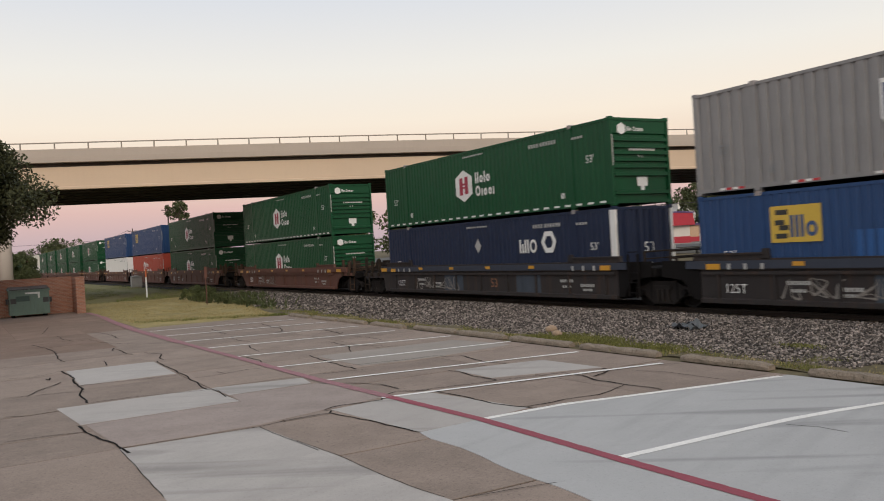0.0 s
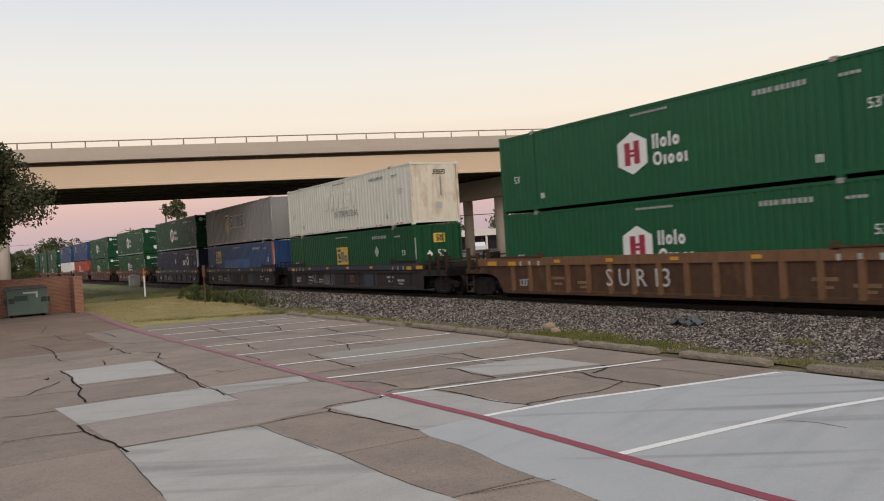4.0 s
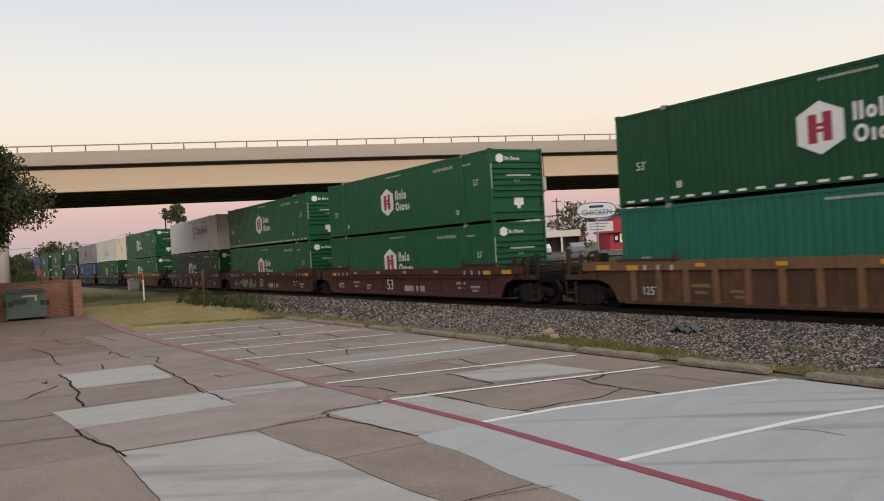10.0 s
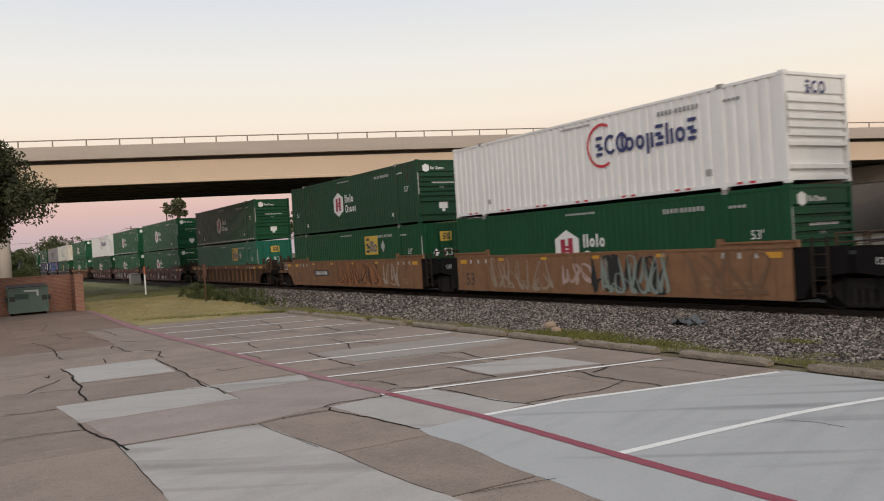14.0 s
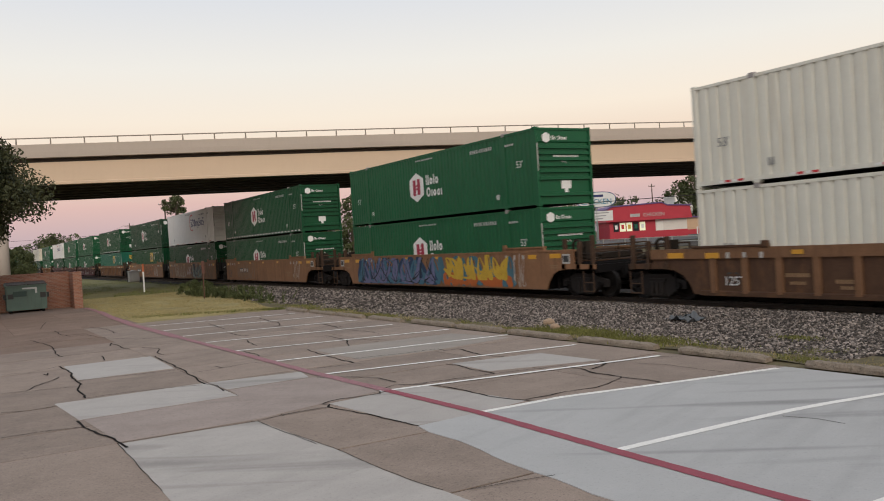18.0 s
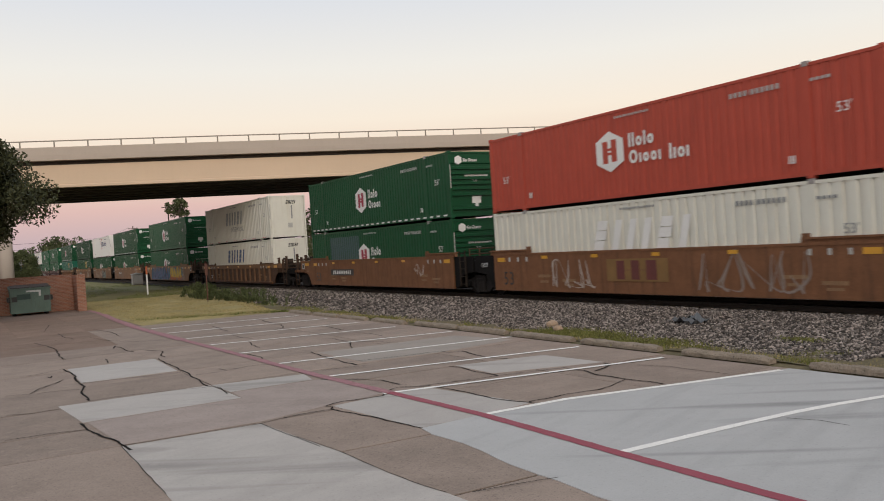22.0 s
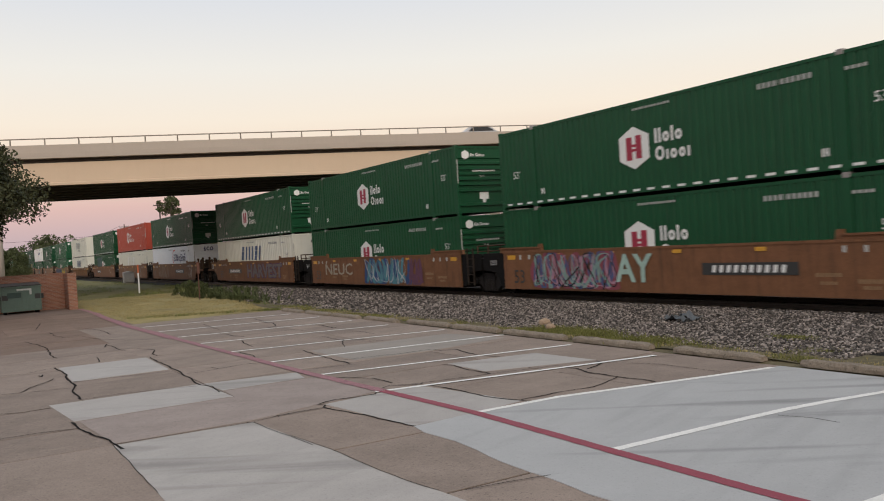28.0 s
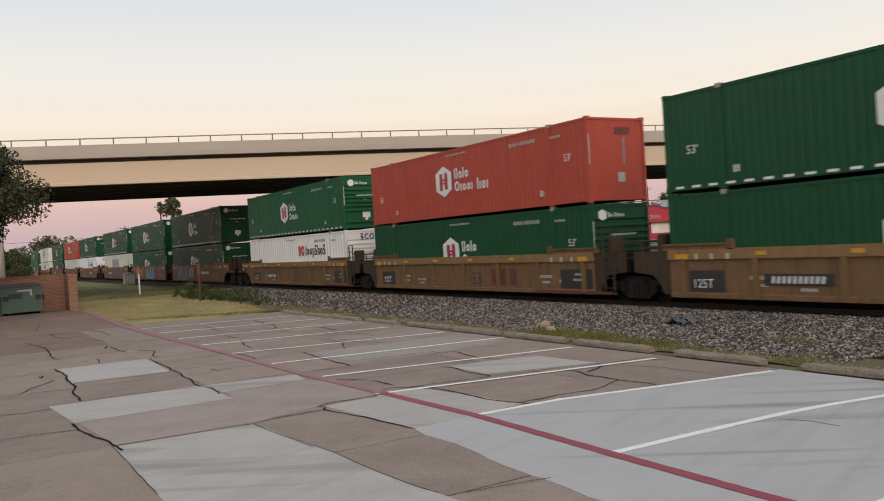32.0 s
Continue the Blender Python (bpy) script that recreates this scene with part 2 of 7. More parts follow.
# ---- mesh tools ----
class Shape:
    """Collects the corners and faces of one mesh."""

    def __init__(self):
        self.v, self.f = [], []

    def box(self, x0, x1, y0, y1, z0, z1):
        k = len(self.v)
        self.v += [(x0, y0, z0), (x1, y0, z0), (x1, y1, z0), (x0, y1, z0), (x0, y0, z1), (x1, y0, z1), (x1, y1, z1), (x0, y1, z1)]
        self.f += [tuple(k + i for i in q) for q in ((3, 2, 1, 0), (4, 5, 6, 7), (0, 1, 5, 4), (1, 2, 6, 5), (2, 3, 7, 6), (3, 0, 4, 7))]
        return self

    def soft_box(self, x0, x1, y0, y1, z0, z1, r=0.02):
        """A box with its upright and lying edges cut off."""
        k = len(self.v)
        for z, s in ((z0, r), (z0 + r, 0), (z1 - r, 0), (z1, r)):
            a0, a1, b0, b1 = x0 + s, x1 - s, y0 + s, y1 - s
            self.v += [(a0 + r, b0, z), (a1 - r, b0, z), (a1, b0 + r, z), (a1, b1 - r, z), (a1 - r, b1, z), (a0 + r, b1, z), (a0, b1 - r, z), (a0, b0 + r, z)]
        for a in range(3):
            for i in range(8):
                j = (i + 1) % 8
                self.f.append((k + a * 8 + i, k + a * 8 + j, k + a * 8 + 8 + j, k + a * 8 + 8 + i))
        self.f += [tuple(k + i for i in range(7, -1, -1)), tuple(k + 24 + i for i in range(8))]
        return self

    def prism(self, pts, lo, hi, axis="x"):
        """A flat outline drawn out along an axis."""
        k, n = len(self.v), len(pts)
        for h in (lo, hi):
            for a, b in pts:
                self.v.append((h, a, b) if axis == "x" else (a, h, b) if axis == "y" else (a, b, h))
        self.f.append(tuple(range(k + n - 1, k - 1, -1)))
        self.f.append(tuple(range(k + n, k + 2 * n)))
        for i in range(n):
            j = (i + 1) % n
            self.f.append((k + i, k + j, k + n + j, k + n + i))
        return self

    def rod(self, a, b, r0, r1=None, n=8):
        """A round bar from a to b."""
        a, b = Vector(a), Vector(b)
        r1 = r0 if r1 is None else r1
        w = (b - a).normalized()
        u = w.orthogonal().normalized()
        v = w.cross(u)
        k = len(self.v)
        for p, r in ((a, r0), (b, r1)):
            for i in range(n):
                t = 2 * math.pi * i / n
                self.v.append(tuple(p + (u * math.cos(t) + v * math.sin(t)) * r))
        for i in range(n):
            j = (i + 1) % n
            self.f.append((k + i, k + j, k + n + j, k + n + i))
        self.f += [tuple(range(k + n - 1, k - 1, -1)), tuple(range(k + n, k + 2 * n))]
        return self

    def lathe(self, profile, centre, axis="x", n=20):
        """A ring of outline points (along the axis, radius) turned round the axis."""
        k, m = len(self.v), len(profile)
        for i in range(n):
            t = 2 * math.pi * i / n
            for h, r in profile:
                p = (h, r * math.cos(t), r * math.sin(t)) if axis == "x" else (r * math.cos(t), r * math.sin(t), h)
                self.v.append((centre[0] + p[0], centre[1] + p[1], centre[2] + p[2]))
        for i in range(n):
            for a in range(m - 1):
                j = (i + 1) % n
                self.f.append((k + i * m + a, k + j * m + a, k + j * m + a + 1, k + i * m + a + 1))
        return self

    def quad(self, *p):
        k = len(self.v)
        self.v += [tuple(q) for q in p]
        self.f.append(tuple(range(k, k + len(p))))
        return self

    def mesh(self, name, material):
        me = bpy.data.meshes.new(name)
        me.from_pydata(self.v, [], self.f)
        me.materials.append(material)
        me.update()
        return me


def part(name, shape, material, parent, label=""):
    """Links a shape, or a ready mesh, as one mesh object under a thing or part."""
    me = shape.mesh(name, material) if isinstance(shape, Shape) else shape
    ob = new(name, me)
    ob.parent = parent
    if label:
        ob["label"] = label
    return ob


STORE = {}


def shared(key, make, name, material):
    """One mesh for all alike parts."""
    if (key, material.name) not in STORE:
        STORE[(key, material.name)] = make().mesh(name, material)
    return STORE[(key, material.name)]


def text_shape(body, size, spread=0.0):
    """Lettering in the built-in font as a flat outline mesh in the x-y plane, centred."""
    cu = bpy.data.curves.new("lettering", "FONT")
    cu.body, cu.size, cu.align_x, cu.align_y, cu.offset, cu.extrude = body, size, "CENTER", "CENTER", spread, 0.0
    cu.resolution_u = 2
    ob = bpy.data.objects.new("lettering", cu)
    me = bpy.data.meshes.new_from_object(ob)
    s = Shape()
    s.v, s.f = [tuple(v.co) for v in me.vertices], [tuple(p.vertices) for p in me.polygons]
    bpy.data.objects.remove(ob)
    bpy.data.meshes.remove(me)
    return s


def on_side(s, y, z, x=-0.012, lean=0.0):
    """Turns flat lettering (x right, y up) to stand on the side that faces the camera: reading direction runs towards smaller y."""
    s.v = [(x, y - a - lean * b, z + b) for a, b, _ in s.v]
    return s


def on_end(s, x, z, y=-0.012):
    """Flat lettering on the end that faces the camera: reading direction runs towards larger x."""
    s.v = [(x + a, y, z + b) for a, b, _ in s.v]
    return s


def bars(widths, height, gap, slant=0.0):
    """A row of upright bars held by a hairline, centred in the x-y plane: stands for a word."""
    total = sum(widths) + gap * (len(widths) - 1)
    x, b, t, up, down = -total / 2, -height / 2, height / 2, [], []
    lo, hi = -height * 0.012, height * 0.012
    for w in widths:
        up += [(x, hi), (x, t), (x + w, t), (x + w, hi)]
        down += [(x, lo), (x, b), (x + w, b), (x + w, lo)]
        x += w + gap
    line = up[1:-1] + [q for q in reversed(down[1:-1])]
    return Shape().quad(*[(px + slant * py, py, 0) for px, py in line])


def marks(codes, h, w, gap, slant=0.0):
    """A row of plain shapes of varied height, centred in the x-y plane, that stands for a wordmark:
    l tall bar, i low bar, o low ring, O tall ring, c half ring, j hanging bar, z stacked level blocks, a blank."""
    s, x, low = Shape(), 0.0, h * 0.7
    rect = lambda a, b, c, d: s.quad((a, c, 0), (b, c, 0), (b, d, 0), (a, d, 0))

    def band(cx, cy, rx, ry, a0, a1, n=14):
        k = len(s.v)
        for i in range(n + 1):
            t = radians(a0 + (a1 - a0) * i / n)
            s.v.extend([(cx + rx * math.cos(t), cy + ry * math.sin(t), 0), (cx + (rx - w) * math.cos(t), cy + (ry - w) * math.sin(t), 0)])
        for i in range(n):
            s.f.append((k + 2 * i, k + 2 * i + 1, k + 2 * i + 3, k + 2 * i + 2))

    for c in codes:
        if c == " ":
            x += h * 0.3
            continue
        wide = {"l": w, "i": w, "j": w, "o": low * 0.86, "O": h * 0.86, "c": h * 0.72, "z": h * 0.56}[c]
        if c in "lij":
            rect(x, x + w, -h * 0.28 if c == "j" else 0, h if c == "l" else low)
        elif c == "o":
            band(x + wide / 2, low / 2, wide / 2, low / 2, 0, 360)
        elif c == "O":
            band(x + wide / 2, h / 2, wide / 2, h / 2, 0, 360, 20)
        elif c == "c":
            band(x + wide * 0.6, h / 2, wide * 0.6, h / 2, 50, 320, 18)
        elif c == "z":
            for a, b, q in ((0.06, 0.96, h - w), (0.0, 0.7, h * 0.52 - w * 0.3), (0.3, 1.0, h * 0.46 - w), (0.02, 0.9, 0.0)) if h > w * 4 else ((0.06, 0.96, h - w), (0.02, 0.98, h / 2 - w / 2), (0.02, 0.9, 0.0)):
                rect(x + wide * a, x + wide * b, q, q + w)
        x += wide + gap
    s.v = [(px - (x - gap) / 2 + slant * (py - h / 2), py - h / 2, 0) for px, py, _ in s.v]
    return s


# ---- containers ----
CL, CW, CH = 16.154, 2.591, 2.896
POSTS = (2.06, 14.094)


def corrugated(y0, y1, z0, z1, x, depth, pitch):
    s = Shape()
    n = max(1, round((y1 - y0) / pitch))
    p = (y1 - y0) / n
    line = []
    for i in range(n):
        for a, d in ((0, 0), (0.58, 0), (0.66, depth), (0.92, depth)):
            line.append((y0 + (i + a) * p, x + d))
    line.append((y1, x))
    for y, xx in line:
        s.v += [(xx, y, z0), (xx, y, z1)]
    for i in range(len(line) - 1):
        s.f.append((2 * i, 2 * i + 1, 2 * i + 3, 2 * i + 2))
    return s


def end_ribbed(s):
    """The ribbed front wall: one pressed sheet with level ribs."""
    line = [(0.085, 0.12)]
    for z in (0.42, 1.02, 1.28, 1.50, 1.72, 1.94, 2.16):
        line += [(0.085, z - 0.07), (0.005, z - 0.055), (0.005, z + 0.055), (0.085, z + 0.07)]
    return s.prism([(0.13, 0.12)] + line + [(0.085, 2.32), (0.035, 2.36), (0.035, CH - 0.1), (0.13, CH - 0.1)], 0.12, CW - 0.12)


def end_plain(s):
    return s.prism([(0.12, 0.08), (CW - 0.12, 0.08), (CW - 0.12, 0.035), (CW - 0.28, 0.035), (CW - 0.3, 0.02), (0.3, 0.02), (0.28, 0.035), (0.12, 0.035)], 0.12, CH - 0.1, "z")


def end_doors(s):
    line = []
    for a, b in ((0.13, CW / 2 - 0.02), (CW / 2 + 0.02, CW - 0.13)):
        for i in range(4):
            u, w = a + i * (b - a) / 4, (b - a) / 4
            line += [(u, 0.05), (u + w * 0.25, 0.05), (u + w * 0.35, 0.02), (u + w * 0.8, 0.02), (u + w * 0.9, 0.05)]
        line += [(b, 0.05), (b + 0.002, 0.075), (b + 0.036, 0.075)]
    return s.prism([(0.13, 0.09)] + line[:-2] + [(CW - 0.13, 0.09)], 0.13, CH - 0.12, "z")


ENDS = {"ribbed": end_ribbed, "plain": end_plain, "doors": end_doors}


def hexagon(w, h):
    return Shape().quad((0, h / 2, 0), (-w / 2, h * 0.27, 0), (-w / 2, -h * 0.27, 0), (0, -h / 2, 0), (w / 2, -h * 0.27, 0), (w / 2, h * 0.27, 0))


def ring(r, w, a0, a1, n=26):
    s = Shape()
    for i in range(n + 1):
        t = radians(a0 + (a1 - a0) * i / n)
        s.v += [(r * math.cos(t), r * math.sin(t), 0), ((r - w) * math.cos(t), (r - w) * math.sin(t), 0)]
    for i in range(n):
        s.f.append((2 * i, 2 * i + 1, 2 * i + 3, 2 * i + 2))
    return s


def two_bars(w, h):
    s = Shape()
    for a, b, c, d in ((-w / 2, -w * 0.12, -h / 2, h * 0.46), (w * 0.12, w / 2, -h * 0.46, h / 2), (-w * 0.12, w * 0.12, -0.11, -0.03), (-w * 0.12, w * 0.12, 0.03, 0.11)):
        s.quad((a, c, 0), (b, c, 0), (b, d, 0), (a, d, 0))
    return s


def emblem_hex(c, red=LOGO_RED, word=LOGO_WHITE, tail=False, z=1.45, y=8.98):
    """A white hexagon with a two-barred red device, and two short lines of white bars beside it."""
    part("logo_panel", shared(("hex", z, y), lambda: on_side(hexagon(1.28, 1.32), y, z), "logo_panel", LOGO_WHITE), None, c, "white hexagonal emblem")
    part("logo_device", shared(("hexdev", z, y), lambda: on_side(two_bars(0.66, 0.74), y, z, -0.016), "logo_device", red), None, c, "red device of bars")
    part("logo_word", shared(("hexw1", z, y), lambda: on_side(marks("llolo", 0.44, 0.088, 0.07), y - 1.42, z + 0.25), "logo_word", word), None, c, "short white wordmark")
    part("logo_word", shared(("hexw2", z, y), lambda: on_side(marks("Oiooi", 0.42, 0.088, 0.075), y - 1.55, z - 0.28), "logo_word", word), None, c)
    if tail:
        part("logo_word", shared(("hexw3", z, y), lambda: on_side(marks("lioi", 0.46, 0.09, 0.07), y - 2.95, z - 0.3), "logo_word", word), None, c)


def emblem_square(c, y=8.2, z=1.62):
    """A yellow panel with dark bars."""
    part("logo_panel", shared(("sq", y, z), lambda: on_side(Shape().quad((-0.74, -0.47, 0), (0.74, -0.47, 0), (0.74, 0.47, 0), (-0.74, 0.47, 0)), y, z), "logo_panel", LOGO_YELLOW), None, c, "yellow emblem panel")
    part("logo_word", shared(("sqw", y, z), lambda: on_side(marks("z", 0.74, 0.13, 0.03), y + 0.4, z, -0.016), "logo_word", LOGO_BLACK), None, c)
    part("logo_word", shared(("sqw2", y, z), lambda: on_side(marks("lllo", 0.56, 0.1, 0.05), y - 0.24, z - 0.06, -0.016), "logo_word", LOGO_BLUE), None, c)


def emblem_diamond(c, y=5.6, z=1.6):
    part("diamond_mark", shared(("dia", y, z), lambda: on_side(Shape().quad((0, 0.3, 0), (-0.24, 0, 0), (0, -0.3, 0), (0.24, 0, 0)), y, z), "diamond_mark", LOGO_PALE), None, c)


def emblem_slant(c, word=LOGO_BLUE, z=1.86, second=False, y=8.15, scale=1.0):
    """A broad slanting wordmark in bars, with a thin line of lettering below it."""
    part("logo_word", shared(("slant", z, y, scale), lambda: on_side(marks("zlllzl", 0.95 * scale, 0.3 * scale, 0.36 * scale, 0.28), y, z), "logo_word", word), None, c, "broad slanting wordmark of plain blocks")
    if second:
        part("lettering", shared(("intermodal", z, y), lambda: on_side(text_shape("INTERMODAL", 0.5), y - 0.75, z - 0.85), "lettering", LOGO_GREY), None, c)


def emblem_arc(c, z=1.86, y=5.2):
    """A thin red arc with a long navy wordmark in bars."""
    part("logo_arc", shared(("arc", z, y), lambda: on_side(ring(0.72, 0.09, 60, 300), 6.92, z), "logo_arc", LOGO_BRIGHTRED), None, c, "thin red arc")
    part("logo_word", shared(("arcw", z, y), lambda: on_side(marks("zcO", 0.64, 0.11, 0.07), 6.45, z - 0.02, -0.016), "logo_word", LOGO_NAVY), None, c, "navy wordmark in bars")
    part("logo_word", shared(("arcw2", z, y), lambda: on_side(marks("loojizlioz", 0.64, 0.11, 0.075), 4.45, z - 0.02, -0.016), "logo_word", LOGO_NAVY), None, c)


def emblem_long(c, z=1.93, y=5.0):
    part("logo_word", shared(("long1", z, y), lambda: on_side(marks("llO", 0.62, 0.15, 0.06), 6.46, z), "logo_word", LOGO_BRIGHTRED), None, c, "red and black wordmark in bars")
    part("logo_word", shared(("long2", z, y), lambda: on_side(marks("loojizlioz", 0.56, 0.11, 0.085), 4.3, z), "logo_word", LOGO_BLACK), None, c)


def emblem_shield(c):
    """A navy and gold shield with a broad wordmark."""
    sh = lambda k: Shape().quad((-0.5 * k, 0.7 * k, 0), (-0.5 * k, -0.2 * k, 0), (0, -0.85 * k, 0), (0.5 * k, -0.2 * k, 0), (0.5 * k, 0.7 * k, 0))
    part("shield", shared("shield0", lambda: on_side(sh(1.0), 10.1, 1.55), "shield", LOGO_WHITE), None, c, "white-edged shield")
    part("shield_field", shared("shield1", lambda: on_side(sh(0.86), 10.1, 1.55, -0.016), "shield_field", LOGO_NAVY), None, c)
    part("shield_band", shared("shield2", lambda: on_side(Shape().quad((-0.02, 0.55, 0), (-0.3, -0.1, 0), (0.02, -0.7, 0), (0.38, -0.15, 0), (0.38, 0.5, 0)), 10.1, 1.55, -0.02), "shield_band", LOGO_YELLOW), None, c)
    part("logo_word", shared("slantW", lambda: on_side(marks("zlllzl", 0.92, 0.3, 0.28, 0.28), 7.45, 1.66), "logo_word", LOGO_WHITE), None, c, "broad slanting white-edged wordmark")
    part("logo_word", shared("slantN", lambda: on_side(marks("zlllzl", 0.8, 0.19, 0.38, 0.28), 7.45, 1.66, -0.016), "logo_word", LOGO_NAVY), None, c)
    part("lettering", shared("intermodal2", lambda: on_side(text_shape("INTERMODAL", 0.42), 7.65, 1.02), "lettering", LOGO_GREY), None, c)


def emblem_chevrons(c):
    part("logo_word", shared("lim", lambda: on_side(marks("lillO", 0.5, 0.1, 0.06), 4.75, 1.74), "logo_word", LOGO_WHITE), None, c, "white wordmark in bars")
    part("logo_device", shared("limd", lambda: on_side(ring(0.44, 0.2, 0, 360, 6), 3.5, 1.86), "logo_device", LOGO_WHITE), None, c)
    emblem_diamond(c, 8.15, 1.85)


EMBLEM = {"hex": emblem_hex, "hexred": lambda c: emblem_hex(c, RED, LOGO_WHITE, True, 1.57, 9.25), "square": lambda c: (emblem_square(c), emblem_diamond(c, 3.94, 1.75)), "square3": lambda c: (emblem_square(c, 5.15, 2.03), emblem_diamond(c, 3.84, 1.95)),
          "square2": lambda c: emblem_square(c, 13.0, 1.98), "slant": emblem_slant, "slantpale": lambda c: emblem_slant(c, FADED, 1.8, True), "slantold": lambda c: emblem_slant(c, WORNBLUE, 1.8, True),
          "slantwhite": lambda c: emblem_slant(c, LOGO_WHITE, 1.8), "arc": emblem_arc, "arclow": lambda c: emblem_arc(c, 1.9), "long": emblem_long, "shield": emblem_shield, "chevrons": emblem_chevrons, "": lambda c: None}
WORDS = {"green": "green", "freshgreen": "mid-green", "oldcream": "rusty-ended cream", "rustgreen": "rusty green", "teal": "teal green", "navy": "dark navy", "blue": "blue", "grey": "grey", "cream": "weathered cream",
         "white": "white", "bright": "bright white", "red": "brick red"}
SAYS = {"hex": "with a white hexagon emblem", "hexred": "with white hexagon emblem", "square": "with a yellow emblem", "square2": "with a yellow emblem", "square3": "with a yellow emblem", "slant": "with a slanting wordmark",
        "slantpale": "with a faded wordmark", "slantold": "with a faded wordmark", "slantwhite": "with a white wordmark", "arc": "with arc and wordmark", "arclow": "with arc and wordmark",
        "long": "with red-black wordmark", "shield": "with a shield and wordmark", "chevrons": "with a white wordmark", "": "without markings"}


def container(paint, mark, end="ribbed", dashes=False, upper=True, near=True, posts=None, patch_at=None, patch_paint=None):
    """A 53-foot corrugated steel box; its origin is the lower corner of the end and side that face the camera."""
    m = CPAINT[paint]
    mark_m = LOGO_GREY if paint in ("cream", "oldcream", "white", "bright", "grey") else LOGO_WHITE
    faint_m = LOGO_PALE if mark_m == LOGO_WHITE else LOGO_GREY
    c = tagged(new("shipping_container"), f"{WORDS[paint]} steel container {SAYS[mark]}, " + ("stacked on top" if upper else "in a well car" if mark else "in well car"),
               "shipping container", "containers on the train")
    put = lambda name, key, make, mat=m, label="": part(name, shared(key, make, name, mat), None, c, label)
    low = 0.26 if dashes else 0.18
    pitch = 0.34 if paint in ("cream", "oldcream", "white", "bright", "grey") else 0.27
    deep = 0.045 if pitch > 0.3 else 0.027
    for a, b in ((0.16, POSTS[0] - 0.09), (POSTS[0] + 0.09, POSTS[1] - 0.09), (POSTS[1] + 0.09, CL - 0.16)):
        put("side_panel", ("side", a, low, pitch), lambda: corrugated(a, b, low, CH - 0.11, 0.012, deep, pitch))
    put("side_panel", ("farside", low), lambda: Shape().box(CW - 0.05, CW - 0.012, 0.16, CL - 0.16, low, CH - 0.11))
    for k, x in enumerate((0.0, CW - 0.1)):
        put("top_rail", ("toprail", k), lambda: Shape().box(x, x + 0.1, 0.15, CL - 0.15, CH - 0.12, CH - 0.04))
        put("bottom_rail", ("botrail", k, low), lambda: Shape().box(x + (0.006 if k else -0.006), x + 0.094, 0.15, CL - 0.15, 0.07, low))
        for j, y in enumerate((0.0, CL - 0.16)):
            wide = 0.26 if posts and j == 0 else 0.16
            put("corner_post", ("post", k, j, wide), lambda: Shape().soft_box(x - (0.006 if wide > 0.2 else 0), x + 0.1, y, y + wide, 0.1, CH - 0.1, 0.012), posts if posts and j == 0 else RUSTCREAM if paint == "oldcream" and j == 0 else m)
            for z in (0.0, CH - 0.12):
                put("corner_casting", ("cast", k, j, z > 1), lambda: Shape().soft_box(x - 0.008 if k == 0 else x - 0.06, x + 0.16 if k == 0 else x + 0.108, y - 0.008, y + 0.17, z, z + 0.12, 0.012))
    for y in POSTS:
        put("side_post", ("post40", y), lambda: Shape().box(-0.004, 0.08, y - 0.1, y + 0.1, 0.12, CH - 0.1))
        put("lifting_casting", ("cast40", y), lambda: Shape().soft_box(-0.012, 0.16, y - 0.1, y + 0.1, CH - 0.13, CH + 0.01, 0.012), CASTING)
        put("lifting_casting", ("cast40b", y), lambda: Shape().soft_box(-0.012, 0.16, y - 0.1, y + 0.1, 0, 0.12, 0.012), m)
    put("roof", "roof", lambda: Shape().box(0.09, CW - 0.09, 0.06, CL - 0.06, CH - 0.06, CH - 0.03))
    put("floor", "floor", lambda: Shape().box(0.09, CW - 0.09, 0.06, CL - 0.06, 0.06, 0.12), UNDER)
    end_m = RUSTCREAM if paint == "oldcream" else m
    put("end_wall", ("end", end), lambda: ENDS[end](Shape()), end_m)
    put("end_sill", "esill", lambda: Shape().box(0.1, CW - 0.1, 0.004, 0.1, 0.07, 0.18))
    put("end_header", "ehead", lambda: Shape().box(0.1, CW - 0.1, 0.004, 0.1, CH - 0.12, CH - 0.04))
    put("end_wall", "endfar", lambda: Shape().box(0.1, CW - 0.1, CL - 0.1, CL - 0.03, 0.02, CH - 0.02))
    EMBLEM[mark](c)
    if patch_at:
        put("touch_up_panel", ("touch", patch_at), lambda: corrugated(*patch_at, 0.004, deep, pitch), patch_paint, "panel touched up in another shade")
    if near and paint in ("grey", "cream", "oldcream", "white"):
        for shade, off_ in ((LOGO_BRIGHTRED, 0.0), (LOGO_WHITE, 0.2)):
            def tape_marks():
                s = Shape()
                for i in range(7):
                    for k in (0.0, 0.42):
                        y = 1.0 + i * 2.25 + off_ + k
                        s.quad((-0.012, y, 0.1), (-0.012, y + 0.19, 0.1), (-0.012, y + 0.19, 0.16), (-0.012, y, 0.16))
                return s
            tagged(put("reflector_tape", ("redwhite", off_), tape_marks, shade), kind="stuff")
    if dashes:
        def tape():
            s = Shape()
            for i in range(26):
                y = 0.35 + i * 0.605
                s.quad((-0.012, y, 0.12), (-0.012, y + 0.3, 0.12), (-0.012, y + 0.3, 0.19), (-0.012, y, 0.19))
            return s
        tagged(put("reflector_tape", "dashes", tape, LOGO_WHITE, "white dashed reflector tape"), kind="stuff")
